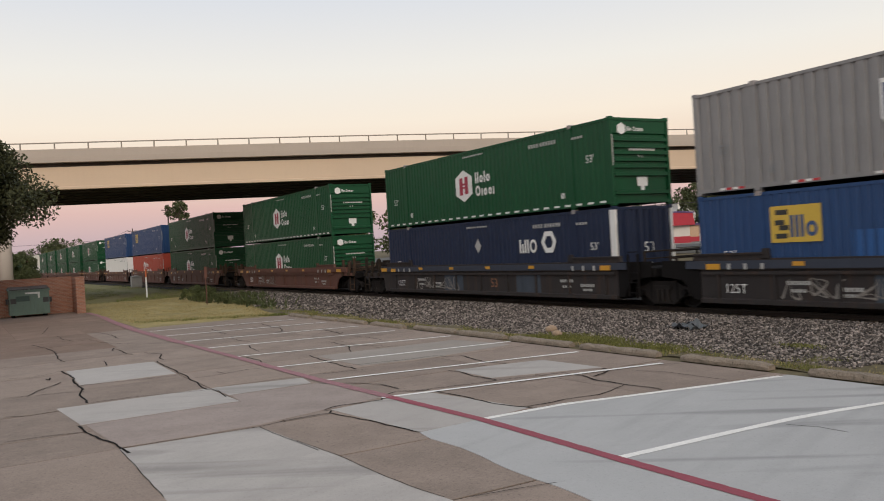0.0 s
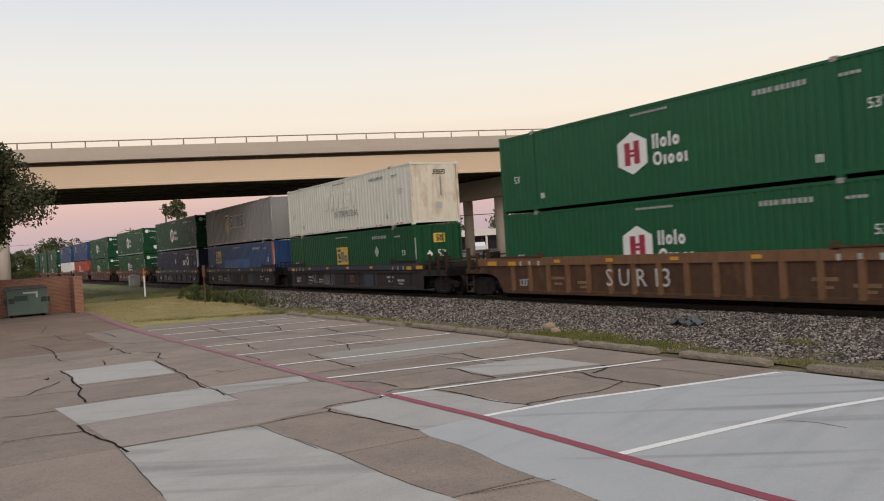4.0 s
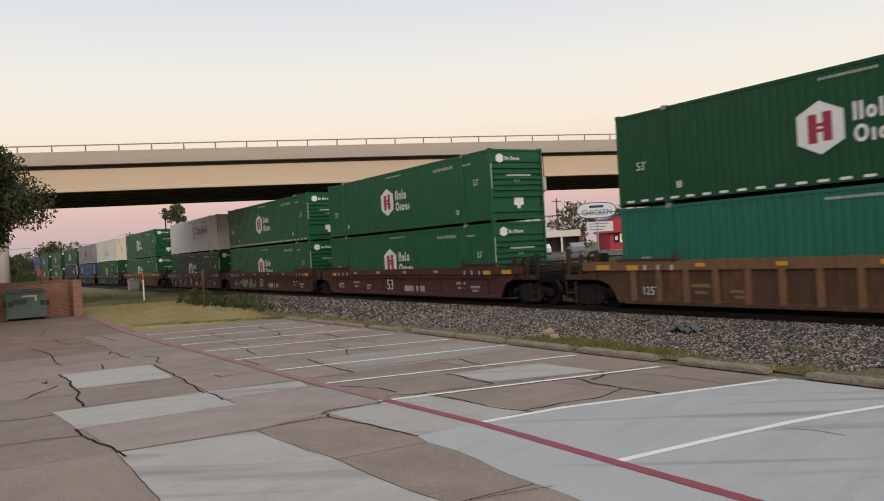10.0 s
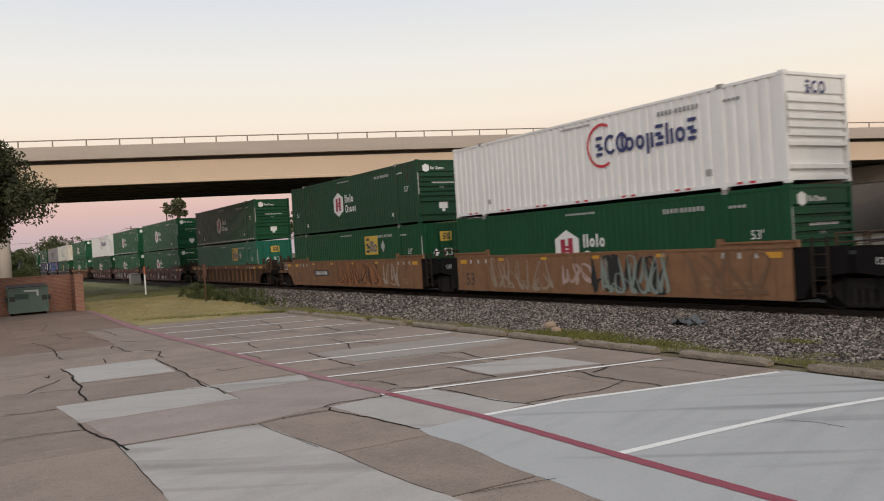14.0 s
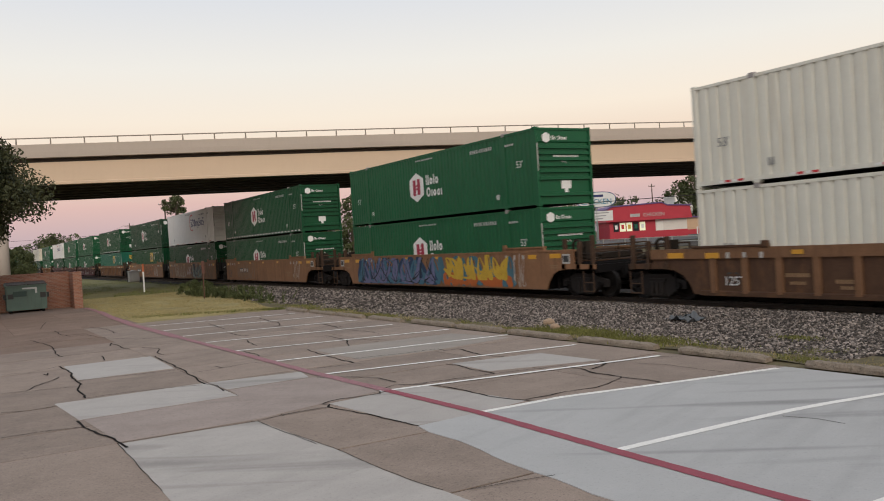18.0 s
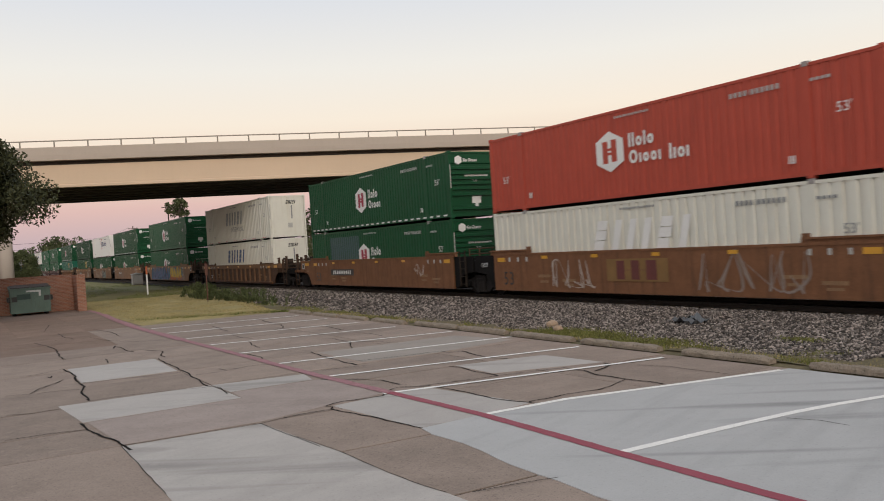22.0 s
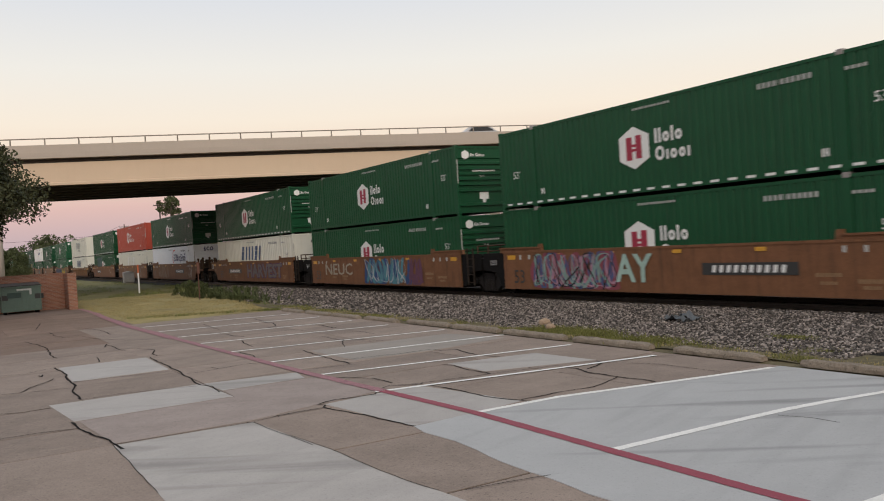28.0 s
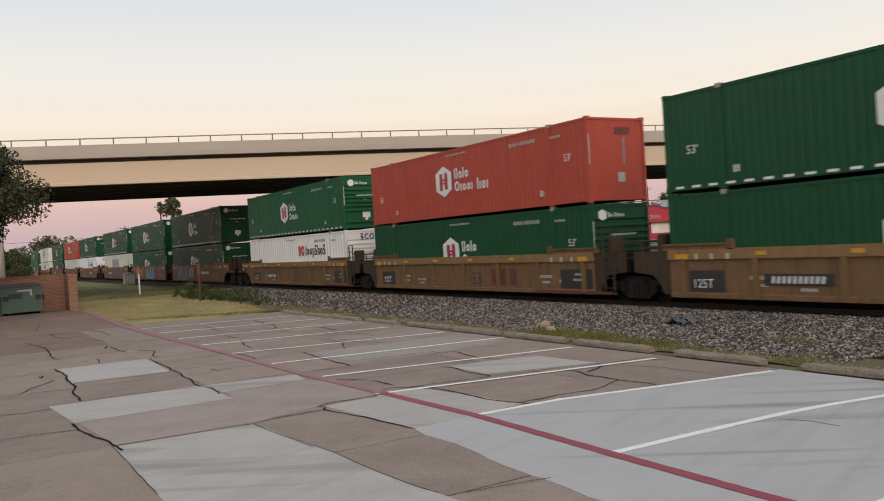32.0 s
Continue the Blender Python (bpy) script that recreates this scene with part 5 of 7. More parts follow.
crack(0.035, (9.87, 22.02), (9.99, 21.33), (9.94, 20.45))
crack(0.05, (8.25, 14.08), (8.33, 13.75), (8.24, 13.04), (8.23, 12.38))
crack(0.04, (6.73, 12.58), (6.98, 12.53), (7.30, 12.50), (7.93, 12.37), (8.25, 12.35))
crack(0.025, (8.25, 12.35), (8.91, 12.21), (9.59, 12.07))
crack(0.05, (5.91, 12.29), (6.08, 12.54), (6.24, 12.67), (6.44, 12.75), (6.74, 12.49), (6.93, 12.51))
crack(0.05, (4.87, 12.21), (5.22, 12.35), (5.59, 12.29), (5.91, 12.29))
crack(0.045, (4.87, 12.15), (4.94, 12.02), (4.84, 11.87), (4.89, 11.58), (5.04, 10.92), (5.11, 10.18), (5.17, 9.70))
crack(0.03, (1.77, 11.77), (2.46, 11.75), (3.22, 11.70), (3.67, 11.69))
crack(0.04, (3.67, 11.69), (4.11, 11.88), (4.46, 11.86), (4.84, 11.87))
crack(0.045, (5.79, 14.72), (6.27, 14.24), (6.58, 13.69), (6.64, 13.02))
crack(0.05, (6.89, 12.32), (7.00, 11.80), (6.98, 11.25), (7.01, 10.66), (7.08, 10.16), (7.22, 9.76))
crack(0.045, (7.19, 10.03), (7.49, 10.02), (7.97, 10.08), (8.35, 10.00), (8.57, 9.96), (8.99, 10.14), (9.41, 10.36))
crack(0.055, (9.50, 11.97), (9.54, 11.54), (9.40, 11.14), (9.38, 10.91), (9.41, 10.36), (9.44, 10.00), (9.46, 9.53))
crack(0.055, (9.61, 11.35), (9.98, 11.48), (10.24, 11.66), (10.29, 11.92))
crack(0.025, (10.51, 11.22), (10.72, 10.66), (10.72, 9.90), (10.73, 9.37))
crack(0.03, (10.83, 11.78), (11.18, 11.55), (11.55, 11.19))
crack(0.02, (3.66, 11.66), (3.68, 11.14), (3.74, 10.41), (3.78, 9.73))

crack(0.014, (1.77, 11.77), (1.77, 10.23), (1.76, 8.99))
crack(0.016, (3.76, 10.47), (3.87, 9.23), (3.88, 8.07), (3.92, 7.51), (3.99, 7.02))
crack(0.02, (4.19, 6.85), (4.61, 6.79), (5.11, 6.68))
crack(0.02, (8.73, 6.75), (8.87, 6.38), (8.87, 6.01))

# painted lines: eleven bay stripes and one long red line
for ya, xb, yb in ((4.2, 11.5, 3.8), (6.96, 11.5, 6.5), (9.77, 11.53, 8.97), (12.41, 11.41, 11.48), (14.99, 11.5, 14.05), (17.68, 11.73, 16.91), (20.47, 11.55, 19.44), (23.28, 11.31, 22.31), (25.9, 11.3, 24.9), (28.6, 11.3, 27.6), (31.2, 11.2, 30.2)):
    mid = [(8.0, ya - 0.03), (9.05, ya - 0.07), (9.75, ya - 0.15)] if ya < 7 else [(7.7, ya - 0.02), (9.6, ya - 0.42)] if ya < 10 else []
    part("bay_stripe", ribbon([(6.16 if ya < 12 else 5.98, ya)] + mid + [(xb, yb)], 0.125, 0.0095, int(ya), 0.0), STRIPE, pavement, "worn white bay stripe")
part("red_line", ribbon([(6.25, -8), (6.13, 5.15), (6.15, 6.9), (6.21, 9.8), (6.16, 11.0), (6.1, 12.4)], 0.165, 0.0115, 1, 0.002), REDLINE, pavement, "red fire-lane line")
part("red_line", ribbon([(6.1, 12.4), (5.97, 15.3), (5.9, 20.5), (5.8, 25.6)], 0.2, 0.0115, 2, 0.008), WORNRED, pavement, "worn red fire-lane line")
part("red_line", ribbon([(5.8, 25.6), (5.7, 32.4), (5.87, 38.5), (6.12, 43.7), (6.1, 48)], 0.3, 0.0115, 3, 0.008), WORNRED, pavement)


def kerb_stone(length, seed):
    rng, s = random.Random(seed), Shape()
    n, prof = 14, [(-0.115, 0.0), (-0.112, 0.065), (-0.09, 0.105), (-0.045, 0.124), (0.045, 0.124), (0.09, 0.105), (0.112, 0.065), (0.115, 0.0)]
    for i in range(n + 1):
        y = -length / 2 + length * i / n
        for x, z in prof:
            s.v.append((x * (0.8 if i in (0, n) else 1) + rng.uniform(-0.01, 0.01), y, max(0.0, z * (0.78 if i in (0, n) else 1) + (rng.uniform(-0.016, 0.006) if z > 0.05 else 0))))
    m = len(prof)
    for i in range(n):
        for a in range(m - 1):
            s.f.append((i * m + a, i * m + a + 1, (i + 1) * m + a + 1, (i + 1) * m + a))
    s.f += [tuple(range(m)), tuple(range((n + 1) * m - 1, n * m - 1, -1))]
    return s


for k, (ya, yb, x) in enumerate(((2.2, 4.6, 11.9), (4.9, 6.4, 11.9), (6.5, 8.75, 11.92), (9.5, 11.5, 11.9), (12.15, 14.5, 11.9), (14.85, 17.2, 11.9), (17.5, 19.75, 11.9), (19.9, 22.3, 11.92),
                                 (22.65, 24.9, 11.72), (25.3, 27.5, 11.66), (27.6, 29.8, 11.6), (30.1, 32.2, 11.55))):
    ob = new("kerb_stone", kerb_stone(yb - ya, k).mesh("kerb_stone", KERB))
    ob.location = (x + 0.1, (ya + yb) / 2, -0.005)
    tagged(ob, "weathered precast concrete kerb block at the edge of the lot", "kerb", "kerb blocks along the lot")

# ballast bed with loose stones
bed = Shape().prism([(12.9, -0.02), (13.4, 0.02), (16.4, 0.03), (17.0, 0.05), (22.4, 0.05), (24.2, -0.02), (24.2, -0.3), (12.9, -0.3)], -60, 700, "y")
tagged(new("ballast_bed", bed.mesh("ballast_bed", BALLAST)), "crushed stone bed, coloured shade-dark, under the railway track", "ballast", kind="structure")


def stones(seed, count, x0, x1, y0, y1, size, height):
    """Many small broken stones in one mesh."""
    rng = np.random.default_rng(seed)
    p = (1 + 5 ** 0.5) / 2
    ico = np.array([(-1, p, 0), (1, p, 0), (-1, -p, 0), (1, -p, 0), (0, -1, p), (0, 1, p), (0, -1, -p), (0, 1, -p), (p, 0, -1), (p, 0, 1), (-p, 0, -1), (-p, 0, 1)]) / 1.9
    tri = np.array([(0, 11, 5), (0, 5, 1), (0, 1, 7), (0, 7, 10), (0, 10, 11), (1, 5, 9), (5, 11, 4), (11, 10, 2), (10, 7, 6), (7, 1, 8),
                    (3, 9, 4), (3, 4, 2), (3, 2, 6), (3, 6, 8), (3, 8, 9), (4, 9, 5), (2, 4, 11), (6, 2, 10), (8, 6, 7), (9, 8, 1)])
    x, y = rng.uniform(x0, x1, count), y0 + (y1 - y0) * rng.uniform(0, 1, count) ** 1.25
    r = size * rng.uniform(0.55, 1.25, (count, 1, 1)) * rng.uniform(0.7, 1.2, (count, 1, 3))
    v = ico[None] * rng.uniform(0.72, 1.2, (count, 12, 1)) * r
    t = rng.uniform(0, 6.28, count)
    c, s_ = np.cos(t), np.sin(t)
    vx, vy = v[..., 0] * c[:, None] - v[..., 1] * s_[:, None], v[..., 0] * s_[:, None] + v[..., 1] * c[:, None]
    z = np.interp(x, (12.6, 13.4, 16.4, 17.0, 18.4), (-0.01, 0.02, 0.03, 0.05, 0.05)) + height * rng.uniform(-0.5, 1.0, count)
    out = np.stack([vx + x[:, None], vy + y[:, None], v[..., 2] * 0.8 + z[:, None]], -1).reshape(-1, 3)
    faces = (tri[None] + 12 * np.arange(count)[:, None, None]).reshape(-1, 3)
    me = bpy.data.meshes.new("ballast_stones")
    me.from_pydata(out.tolist(), [], faces.tolist())
    me.materials.append(STONE)
    return me


for seed, n, ya, yb, sz in ((1, 56000, 8.5, 27.0, 0.033), (2, 20000, 25.0, 60.0, 0.05)):
    tagged(new("ballast_stones", stones(seed, n, 12.75, 18.5, ya, yb, sz, sz)), "loose grey broken ballast stones beside the track", "ballast", kind="stuff")

# track
for x in (TRACK_X - 0.7525, TRACK_X + 0.7525):
    prof = [(x - 0.07, 0.03), (x + 0.07, 0.03), (x + 0.07, 0.045), (x + 0.01, 0.07), (x + 0.01, 0.15), (x + 0.036, 0.165), (x + 0.036, 0.2), (x - 0.036, 0.2), (x - 0.036, 0.165), (x - 0.01, 0.15), (x - 0.01, 0.07), (x - 0.07, 0.045)]
    tagged(new("rail", Shape().prism(prof, -60, 700, "y").mesh("rail", RAILSTEEL)), "rusty steel rail of the railway track", "rail", "rails of the track", "structure")
track_bed = tagged(new("track_bed"), "row of dark timber sleepers bedded in ballast", "sleepers", kind="structure")
sleeper = Shape().soft_box(TRACK_X - 1.3, TRACK_X + 1.3, -0.115, 0.115, -0.1, 0.07, 0.012).mesh("sleeper", BARK)
for k in range(260):
    part("sleeper", sleeper, None, track_bed).location = (0, 2 + k * 0.5, 0)


# ---- bridge ----
BR0 = Vector((7.229, 70.291))
BRD = Vector((0.9529, -0.3033))      # along the deck, to the right
BRN = Vector((0.3033, 0.9529))       # across the deck, away
BRK = 0.85


def deck(s, off, z):
    """A point on the bridge, in its own units of 0.85 m: along it, behind its near face, height (the deck sinks gently to the right)."""
    p = (BR0 + BRD * s + BRN * off) * BRK
    return (p.x, p.y, lift(z - 0.0001 * min(100.0, max(0.0, s)) ** 2))


def lift(z):
    return EYE.z + (z - EYE.z) * BRK


def along(name, outline, s0, s1, m, parent, label="", step=12.0):
    """An outline (offset, height) drawn along the bridge."""
    n = max(1, int((s1 - s0) / step))
    k, sh = len(outline), Shape()
    for i in range(n + 1):
        s = s0 + (s1 - s0) * i / n
        sh.v += [deck(s, o, z) for o, z in outline]
    for i in range(n):
        for a in range(k):
            b = (a + 1) % k
            sh.f.append((i * k + a, i * k + b, (i + 1) * k + b, (i + 1) * k + a))
    sh.f += [tuple(range(k)), tuple(range((n + 1) * k - 1, n * k - 1, -1))]
    return part(name, sh, m, parent, label)


bridge = tagged(new("road_bridge"), "pale concrete road bridge on round columns with a steel rail", "bridge")
PIERS = (-3.9, 39.2, 80.6)
along("deck_slab", [(-0.35, 10.62), (18.9, 10.62), (18.9, 11.0), (0.3, 11.0), (0.3, 11.05), (-0.35, 11.05)], -900, 900, CONCRETE, bridge)
along("road_surface", [(0.32, 11.0), (18.2, 11.0), (18.2, 11.2), (0.32, 11.2)], -900, 900, surface("bridge_asphalt", (0.06, 0.06, 0.06), 0.9), bridge)
along("parapet", [(-0.35, 10.9), (0.3, 11.0), (0.25, 11.65), (-0.3, 11.65)], -900, 900, CONCRETE, bridge, "pale concrete parapet")
along("parapet", [(18.4, 11.0), (18.9, 11.0), (18.9, 11.65), (18.45, 11.65)], -900, 900, CONCRETE, bridge)
ends = [-120, -47.1, -3.9, 39.9, 80.6, 124, 160]
for a, b in zip(ends, ends[1:]):
    along("fascia_girder", [(0.0, 8.56), (0.55, 8.56), (0.55, 10.3), (0.0, 10.3)], a + 0.04, b - 0.04, GIRDER, bridge)
    along("girder_lip", [(-0.06, 8.56), (0.0, 8.56), (0.0, 8.78), (-0.06, 8.74)], a + 0.04, b - 0.04, GIRDER, bridge)
    # set-back dark strip: the deck overhang's shadow line, put in as colour
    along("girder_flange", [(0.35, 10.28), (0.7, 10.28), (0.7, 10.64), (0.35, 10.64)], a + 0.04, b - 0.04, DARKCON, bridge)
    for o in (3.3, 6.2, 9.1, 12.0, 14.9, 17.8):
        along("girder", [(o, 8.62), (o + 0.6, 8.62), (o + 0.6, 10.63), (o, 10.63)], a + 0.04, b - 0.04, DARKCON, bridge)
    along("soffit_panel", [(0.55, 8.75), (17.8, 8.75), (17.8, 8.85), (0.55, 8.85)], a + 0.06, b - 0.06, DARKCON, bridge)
along("handrail", [(-0.045, 12.12), (0.045, 12.12), (0.045, 12.2), (-0.045, 12.2)], -120, 160, RUSTRAIL, bridge, "weathered steel handrail")
for i in range(-24, 60):
    p, q = deck(i * 2.44, 0.0, 11.63), deck(i * 2.44, 0.0, 12.16)
    part("rail_post", Shape().rod(p, q, 0.05, 0.04, n=6), RUSTRAIL, bridge)
for s in PIERS:
    p0, sink = Vector(deck(s, 0, 0)), 0.0001 * max(0.0, s) ** 2
    tall = lambda z: lift(z - sink)
    # piers stand in line with the track
    part("pier_cap", Shape().prism([(p0.y + o * BRK, tall(z)) for o, z in ((-0.4, 7.35), (-0.4, 8.5), (18.6, 8.5), (18.6, 7.35), (17.6, 6.75), (0.7, 6.75))], p0.x - 0.64, p0.x + 0.64), CONCRETE, bridge, "concrete pier cap")
    for o in (-1.6, 4.6, 10.8, 17.0) if s > 60 else (0.5, 6.0, 11.5, 17.0):
        foot = rise(p0.x) - 0.4
        s_ = Shape().lathe([(foot, 0.0), (foot, 0.41), (tall(6.9), 0.41), (tall(6.9), 0.0)], (p0.x, p0.y + o * BRK, 0), "z", 18)
        col = part("pier_column", s_, CONCRETE, bridge)
        for f in col.data.polygons:
            f.use_smooth = len(f.vertices) == 4
# unseen left bank, added to carry the road and block low light under the deck
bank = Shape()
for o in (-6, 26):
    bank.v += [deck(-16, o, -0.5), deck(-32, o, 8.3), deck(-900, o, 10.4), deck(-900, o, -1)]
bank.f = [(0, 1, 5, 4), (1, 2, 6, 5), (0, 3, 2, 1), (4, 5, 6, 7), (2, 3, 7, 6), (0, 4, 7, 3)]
tagged(new("embankment", bank.mesh("embankment", SLOPE)), "unseen embankment added to carry the road and shade the underside", "embankment", kind="structure")
# abutment slope rising to the right under the deck
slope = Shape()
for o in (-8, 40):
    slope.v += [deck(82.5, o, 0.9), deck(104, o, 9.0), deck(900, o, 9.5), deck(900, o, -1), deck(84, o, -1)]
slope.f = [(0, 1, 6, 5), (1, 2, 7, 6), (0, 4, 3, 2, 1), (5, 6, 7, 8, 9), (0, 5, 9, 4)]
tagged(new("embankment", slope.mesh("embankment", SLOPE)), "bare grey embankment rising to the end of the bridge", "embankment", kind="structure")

# ---- train ----
START = 18.41


def gone(t):
    """Metres the train has run since the start."""
    return 13.1 * t + 0.00625 * t * t


G_, H_ = "green", "hex"
# near end at the start; upper box, lower box; car style, front joint, rear joint, sprayed mark
# box: paint, emblem, end, dashes
hub = (G_, H_, "ribbed", False)
hubf, hubfd = ("freshgreen", H_, "ribbed", False), ("freshgreen", H_, "ribbed", True)
hubd = (G_, H_, "ribbed", True)
TRAIN = [
    (343.0, hub, hub, "old", "own", "own", ""), (319.5, hub, hub, "old", "own", "own", ""), (296.0, hub, ("navy", "", "doors", False), "dark", "own", "shared", ""), (276.4, hub, hub, "dark", "rest", "shared", ""), (256.8, hub, ("navy", "", "doors", False), "dark", "rest", "own", ""), (233.3, ("cream", "slantpale", "plain", False), ("white", "", "plain", False), "old", "own", "own", ""),
    (209.8, hub, hub, "old", "own", "shared", ""), (190.2, hub, hub, "old", "rest", "shared", ""), (170.6, hub, hub, "old", "rest", "own", ""), (151.1, hub, hub, "old", "own", "own", ""),
    (131.5, hub, hub, "old", "own", "own", ""),
    (107.8, ("blue", "square2", "doors", False), ("white", "", "plain", False), "old", "own", "shared", ""), (87.4, ("blue", "square2", "doors", False), ("red", "hexred", "plain", False), "old", "rest", "shared", ""),
    (67.7, hub, hub, "old", "rest", "own", ""), (43.4, hubd, hub, "old", "own", "own", "tag"),
    (20.25, hubd, ("navy", "chevrons", "doors", False), "dark", "own", "shared", "tag"), (0.62, ("grey", "shield", "plain", False), ("blue", "square2", "doors", False), "dark", "rest", "shared", "tag"),
    (-18.86, ("oldcream", "slantpale", "plain", False), ("green", "square", "doors", False), "dark", "rest", "own", "tag"), (-42.28, hubf, hubf, "ribbed", "own", "own", "sur"),
    (-65.65, ("white", "arc", "ribbed", False), hub, "banded", "own", "shared", ""), (-85.11, hubfd, hubf, "banded", "rest", "shared", "sage"), (-104.56, hubf, hubf, "banded", "rest", "own", ""),
    (-127.91, hubd, ("teal", "square3", "doors", False), "ribbed", "own", "own", ""), (-151.53, ("rustgreen", "hex", "ribbed", False), ("green", "square3", "doors", False), "smooth", "own", "shared", "scrawl"),
    (-170.92, ("white", "arc", "ribbed", False), hub, "smooth", "rest", "shared", "silver"), (-190.31, hubd, hub, "smooth", "rest", "own", "dust"),
    (-213.77, hubf, hubf, "smooth", "own", "own", "bluegold"), (-237.27, ("cream", "slantold", "plain", False), ("cream", "slant", "plain", False), "ribbed", "own", "own", ""),
    (-260.84, hubd, hub, "brown", "own", "shared", "plain"), (-280.15, ("red", "hexred", "plain", False), ("cream", "slantwhite", "plain", False), "brown", "rest", "shared", "chalk"),
    (-299.55, hubd, ("bright", "arclow", "ribbed", False), "brown", "rest", "own", "dust"), (-323.18, hubd, ("cream", "slant", "plain", False), "brown", "own", "shared", "harvest"),
    (-342.49, hub, hub, "brown", "rest", "shared", "neuc"), (-361.8, hubd, hub, "brown", "rest", "own", "ay"),
    (-384.88, hubfd, ("white", "long", "ribbed", False), "tan", "own", "shared", ""), (-404.55, ("red", "hexred", "plain", False), hub, "tan", "rest", "shared", ""), (-424.09, hubd, hub, "tan", "rest", "own", ""),
]
MOVING = []
SPECIAL = {20.25: {"posts": LOGO_WHITE}, 0.62: {"posts": ORANGEPOST, "patch_at": (5.1, 11.5, 0.3, 1.75), "patch_paint": BLUEPATCH}, -260.84: {"patch_at": (9.6, 13.4, 0.3, 2.55), "patch_paint": GREENPATCH}}   # lower boxes with painted corner posts
for y, top, low, style, fr, re_, mark in TRAIN:
    close = y < 140
    car = well_car(style, fr, re_, mark, close, y == -404.55)
    MOVING.append((car, SIDE_X, y, 0.0))
    MOVING.append((container(*low, upper=False, near=close, **SPECIAL.get(y, {})), START, y, 0.53))
    MOVING.append((container(*top, upper=True, near=close), START, y, 3.44))


# ---- vehicles on the bridge ----
GLASSY = surface("dark_vehicle_glass", (0.02, 0.025, 0.03), 0.08, vary=0.1, bump=0)
TYRE = surface("tyre_rubber", (0.02, 0.02, 0.02), 0.8, vary=0.2)


def vehicle(kind, color, name, label, length, width, outline, glass):
    """A road vehicle that drives along +x; outline is its side view."""
    paint = surface(name + "_paint", color, 0.55, vary=0.05, bump=0, spec=0.3)
    v = tagged(new(name), label, kind)
    part("body", Shape().prism(outline, -width / 2, width / 2, "y"), paint, v)
    for pts in glass:
        part("window", Shape().prism(pts, -width / 2 - 0.01, width / 2 + 0.01, "y"), GLASSY, v)
    for x in (length * 0.3, -length * 0.3):
        for y in (-width / 2 + 0.1, width / 2 - 0.1):
            w = part("wheel", Shape().rod((x, y - 0.1, 0.33), (x, y + 0.1, 0.33), 0.33, n=16), TYRE, v)
    return v


van = vehicle("van", (0.66, 0.67, 0.69), "delivery_van", "white high-roofed delivery van driving over the bridge", 5.3, 1.9,
              [(-2.65, 0.36), (-2.65, 1.95), (-2.52, 2.08), (1.05, 2.08), (1.3, 2.0), (1.9, 1.36), (2.6, 1.1), (2.65, 0.36)], [[(0.87, 1.4), (0.87, 1.88), (1.26, 1.88), (1.7, 1.4)], [(-2.66, 1.4), (-2.66, 2.0), (-2.6, 2.0), (-2.6, 1.4)]])
part("side_mark", Shape().quad((-1.3, -0.962, 1.5), (-0.5, -0.962, 1.5), (-0.5, -0.962, 1.62), (-1.3, -0.962, 1.62)), surface("van_mark", (0.6, 0.25, 0.15), 0.5), van)
CAR = [(-2.2, 0.35), (-2.2, 0.95), (-1.5, 1.05), (-0.95, 1.45), (0.5, 1.47), (1.2, 1.0), (2.1, 0.85), (2.2, 0.35)]
sedan = vehicle("car", (0.55, 0.55, 0.57), "silver_sedan", "silver sedan driving over the bridge", 4.5, 1.8, CAR, [[(-1.2, 1.05), (-0.85, 1.38), (0.4, 1.4), (0.95, 1.05)]])
dark_car = vehicle("car", (0.03, 0.03, 0.05), "dark_sedan", "dark blue sedan driving over the bridge", 4.6, 1.8, CAR, [[(-1.2, 1.05), (-0.85, 1.38), (0.4, 1.4), (0.95, 1.05)]])
TURN = math.degrees(math.atan2(BRD.y, BRD.x))


def drive(v, at, s, speed, off):
    """Keys a vehicle that passes s metres along the bridge at a given second."""
    rows = []
    for k in range(33):
        t = k * 1.0
        rows.append((t, pose(*deck(s + speed * (t - at), off, 11.2), 0, 0, TURN)))
    walk(v, rows)


def motions():
    for ob, x, y, z in MOVING:
        walk(ob, [(t, pose(x, y + gone(t), z)) for t in range(0, 33, 4)])
    drive(van, 7.2, 13.2, 25.8, 6.0)
    drive(dark_car, 25.2, -1.2, 24.4, 6.0)
    drive(sedan, 27.5, 24.2, 24.6, 6.0)


# ---- lawn, verge and weeds ----
def uneven(x0, x1, y0, y1, nx, ny, edge, lift, seed):
    """A gently uneven sheet of turf; edge(x, y) gives its thickness from 0 to 1."""
    s = Shape()
    for j in range(ny + 1):
        for i in range(nx + 1):
            x, y = x0 + (x1 - x0) * i / nx, y0 + (y1 - y0) * j / ny
            e = edge(x, y)
            s.v.append((x, y, -0.02 + e * (lift + 0.05 * noise.noise((x * 0.9, y * 0.9, seed)))))
    for j in range(ny):
        for i in range(nx):
            a = j * (nx + 1) + i
            s.f.append((a, a + 1, a + nx + 2, a + nx + 1))
    return s


def lawn_edge(x, y):
    front = 35.6 - (x - 6.15) * 0.55
    return max(0.0, min(1.0, (y - front) * 2.5)) * max(0.0, min(1.0, (x - 6.12) * 4)) * max(0.0, min(1.0, (min(13.4, 10.9 + (y - 32.8) * 0.2) - x) * 1.2 + 0.6))


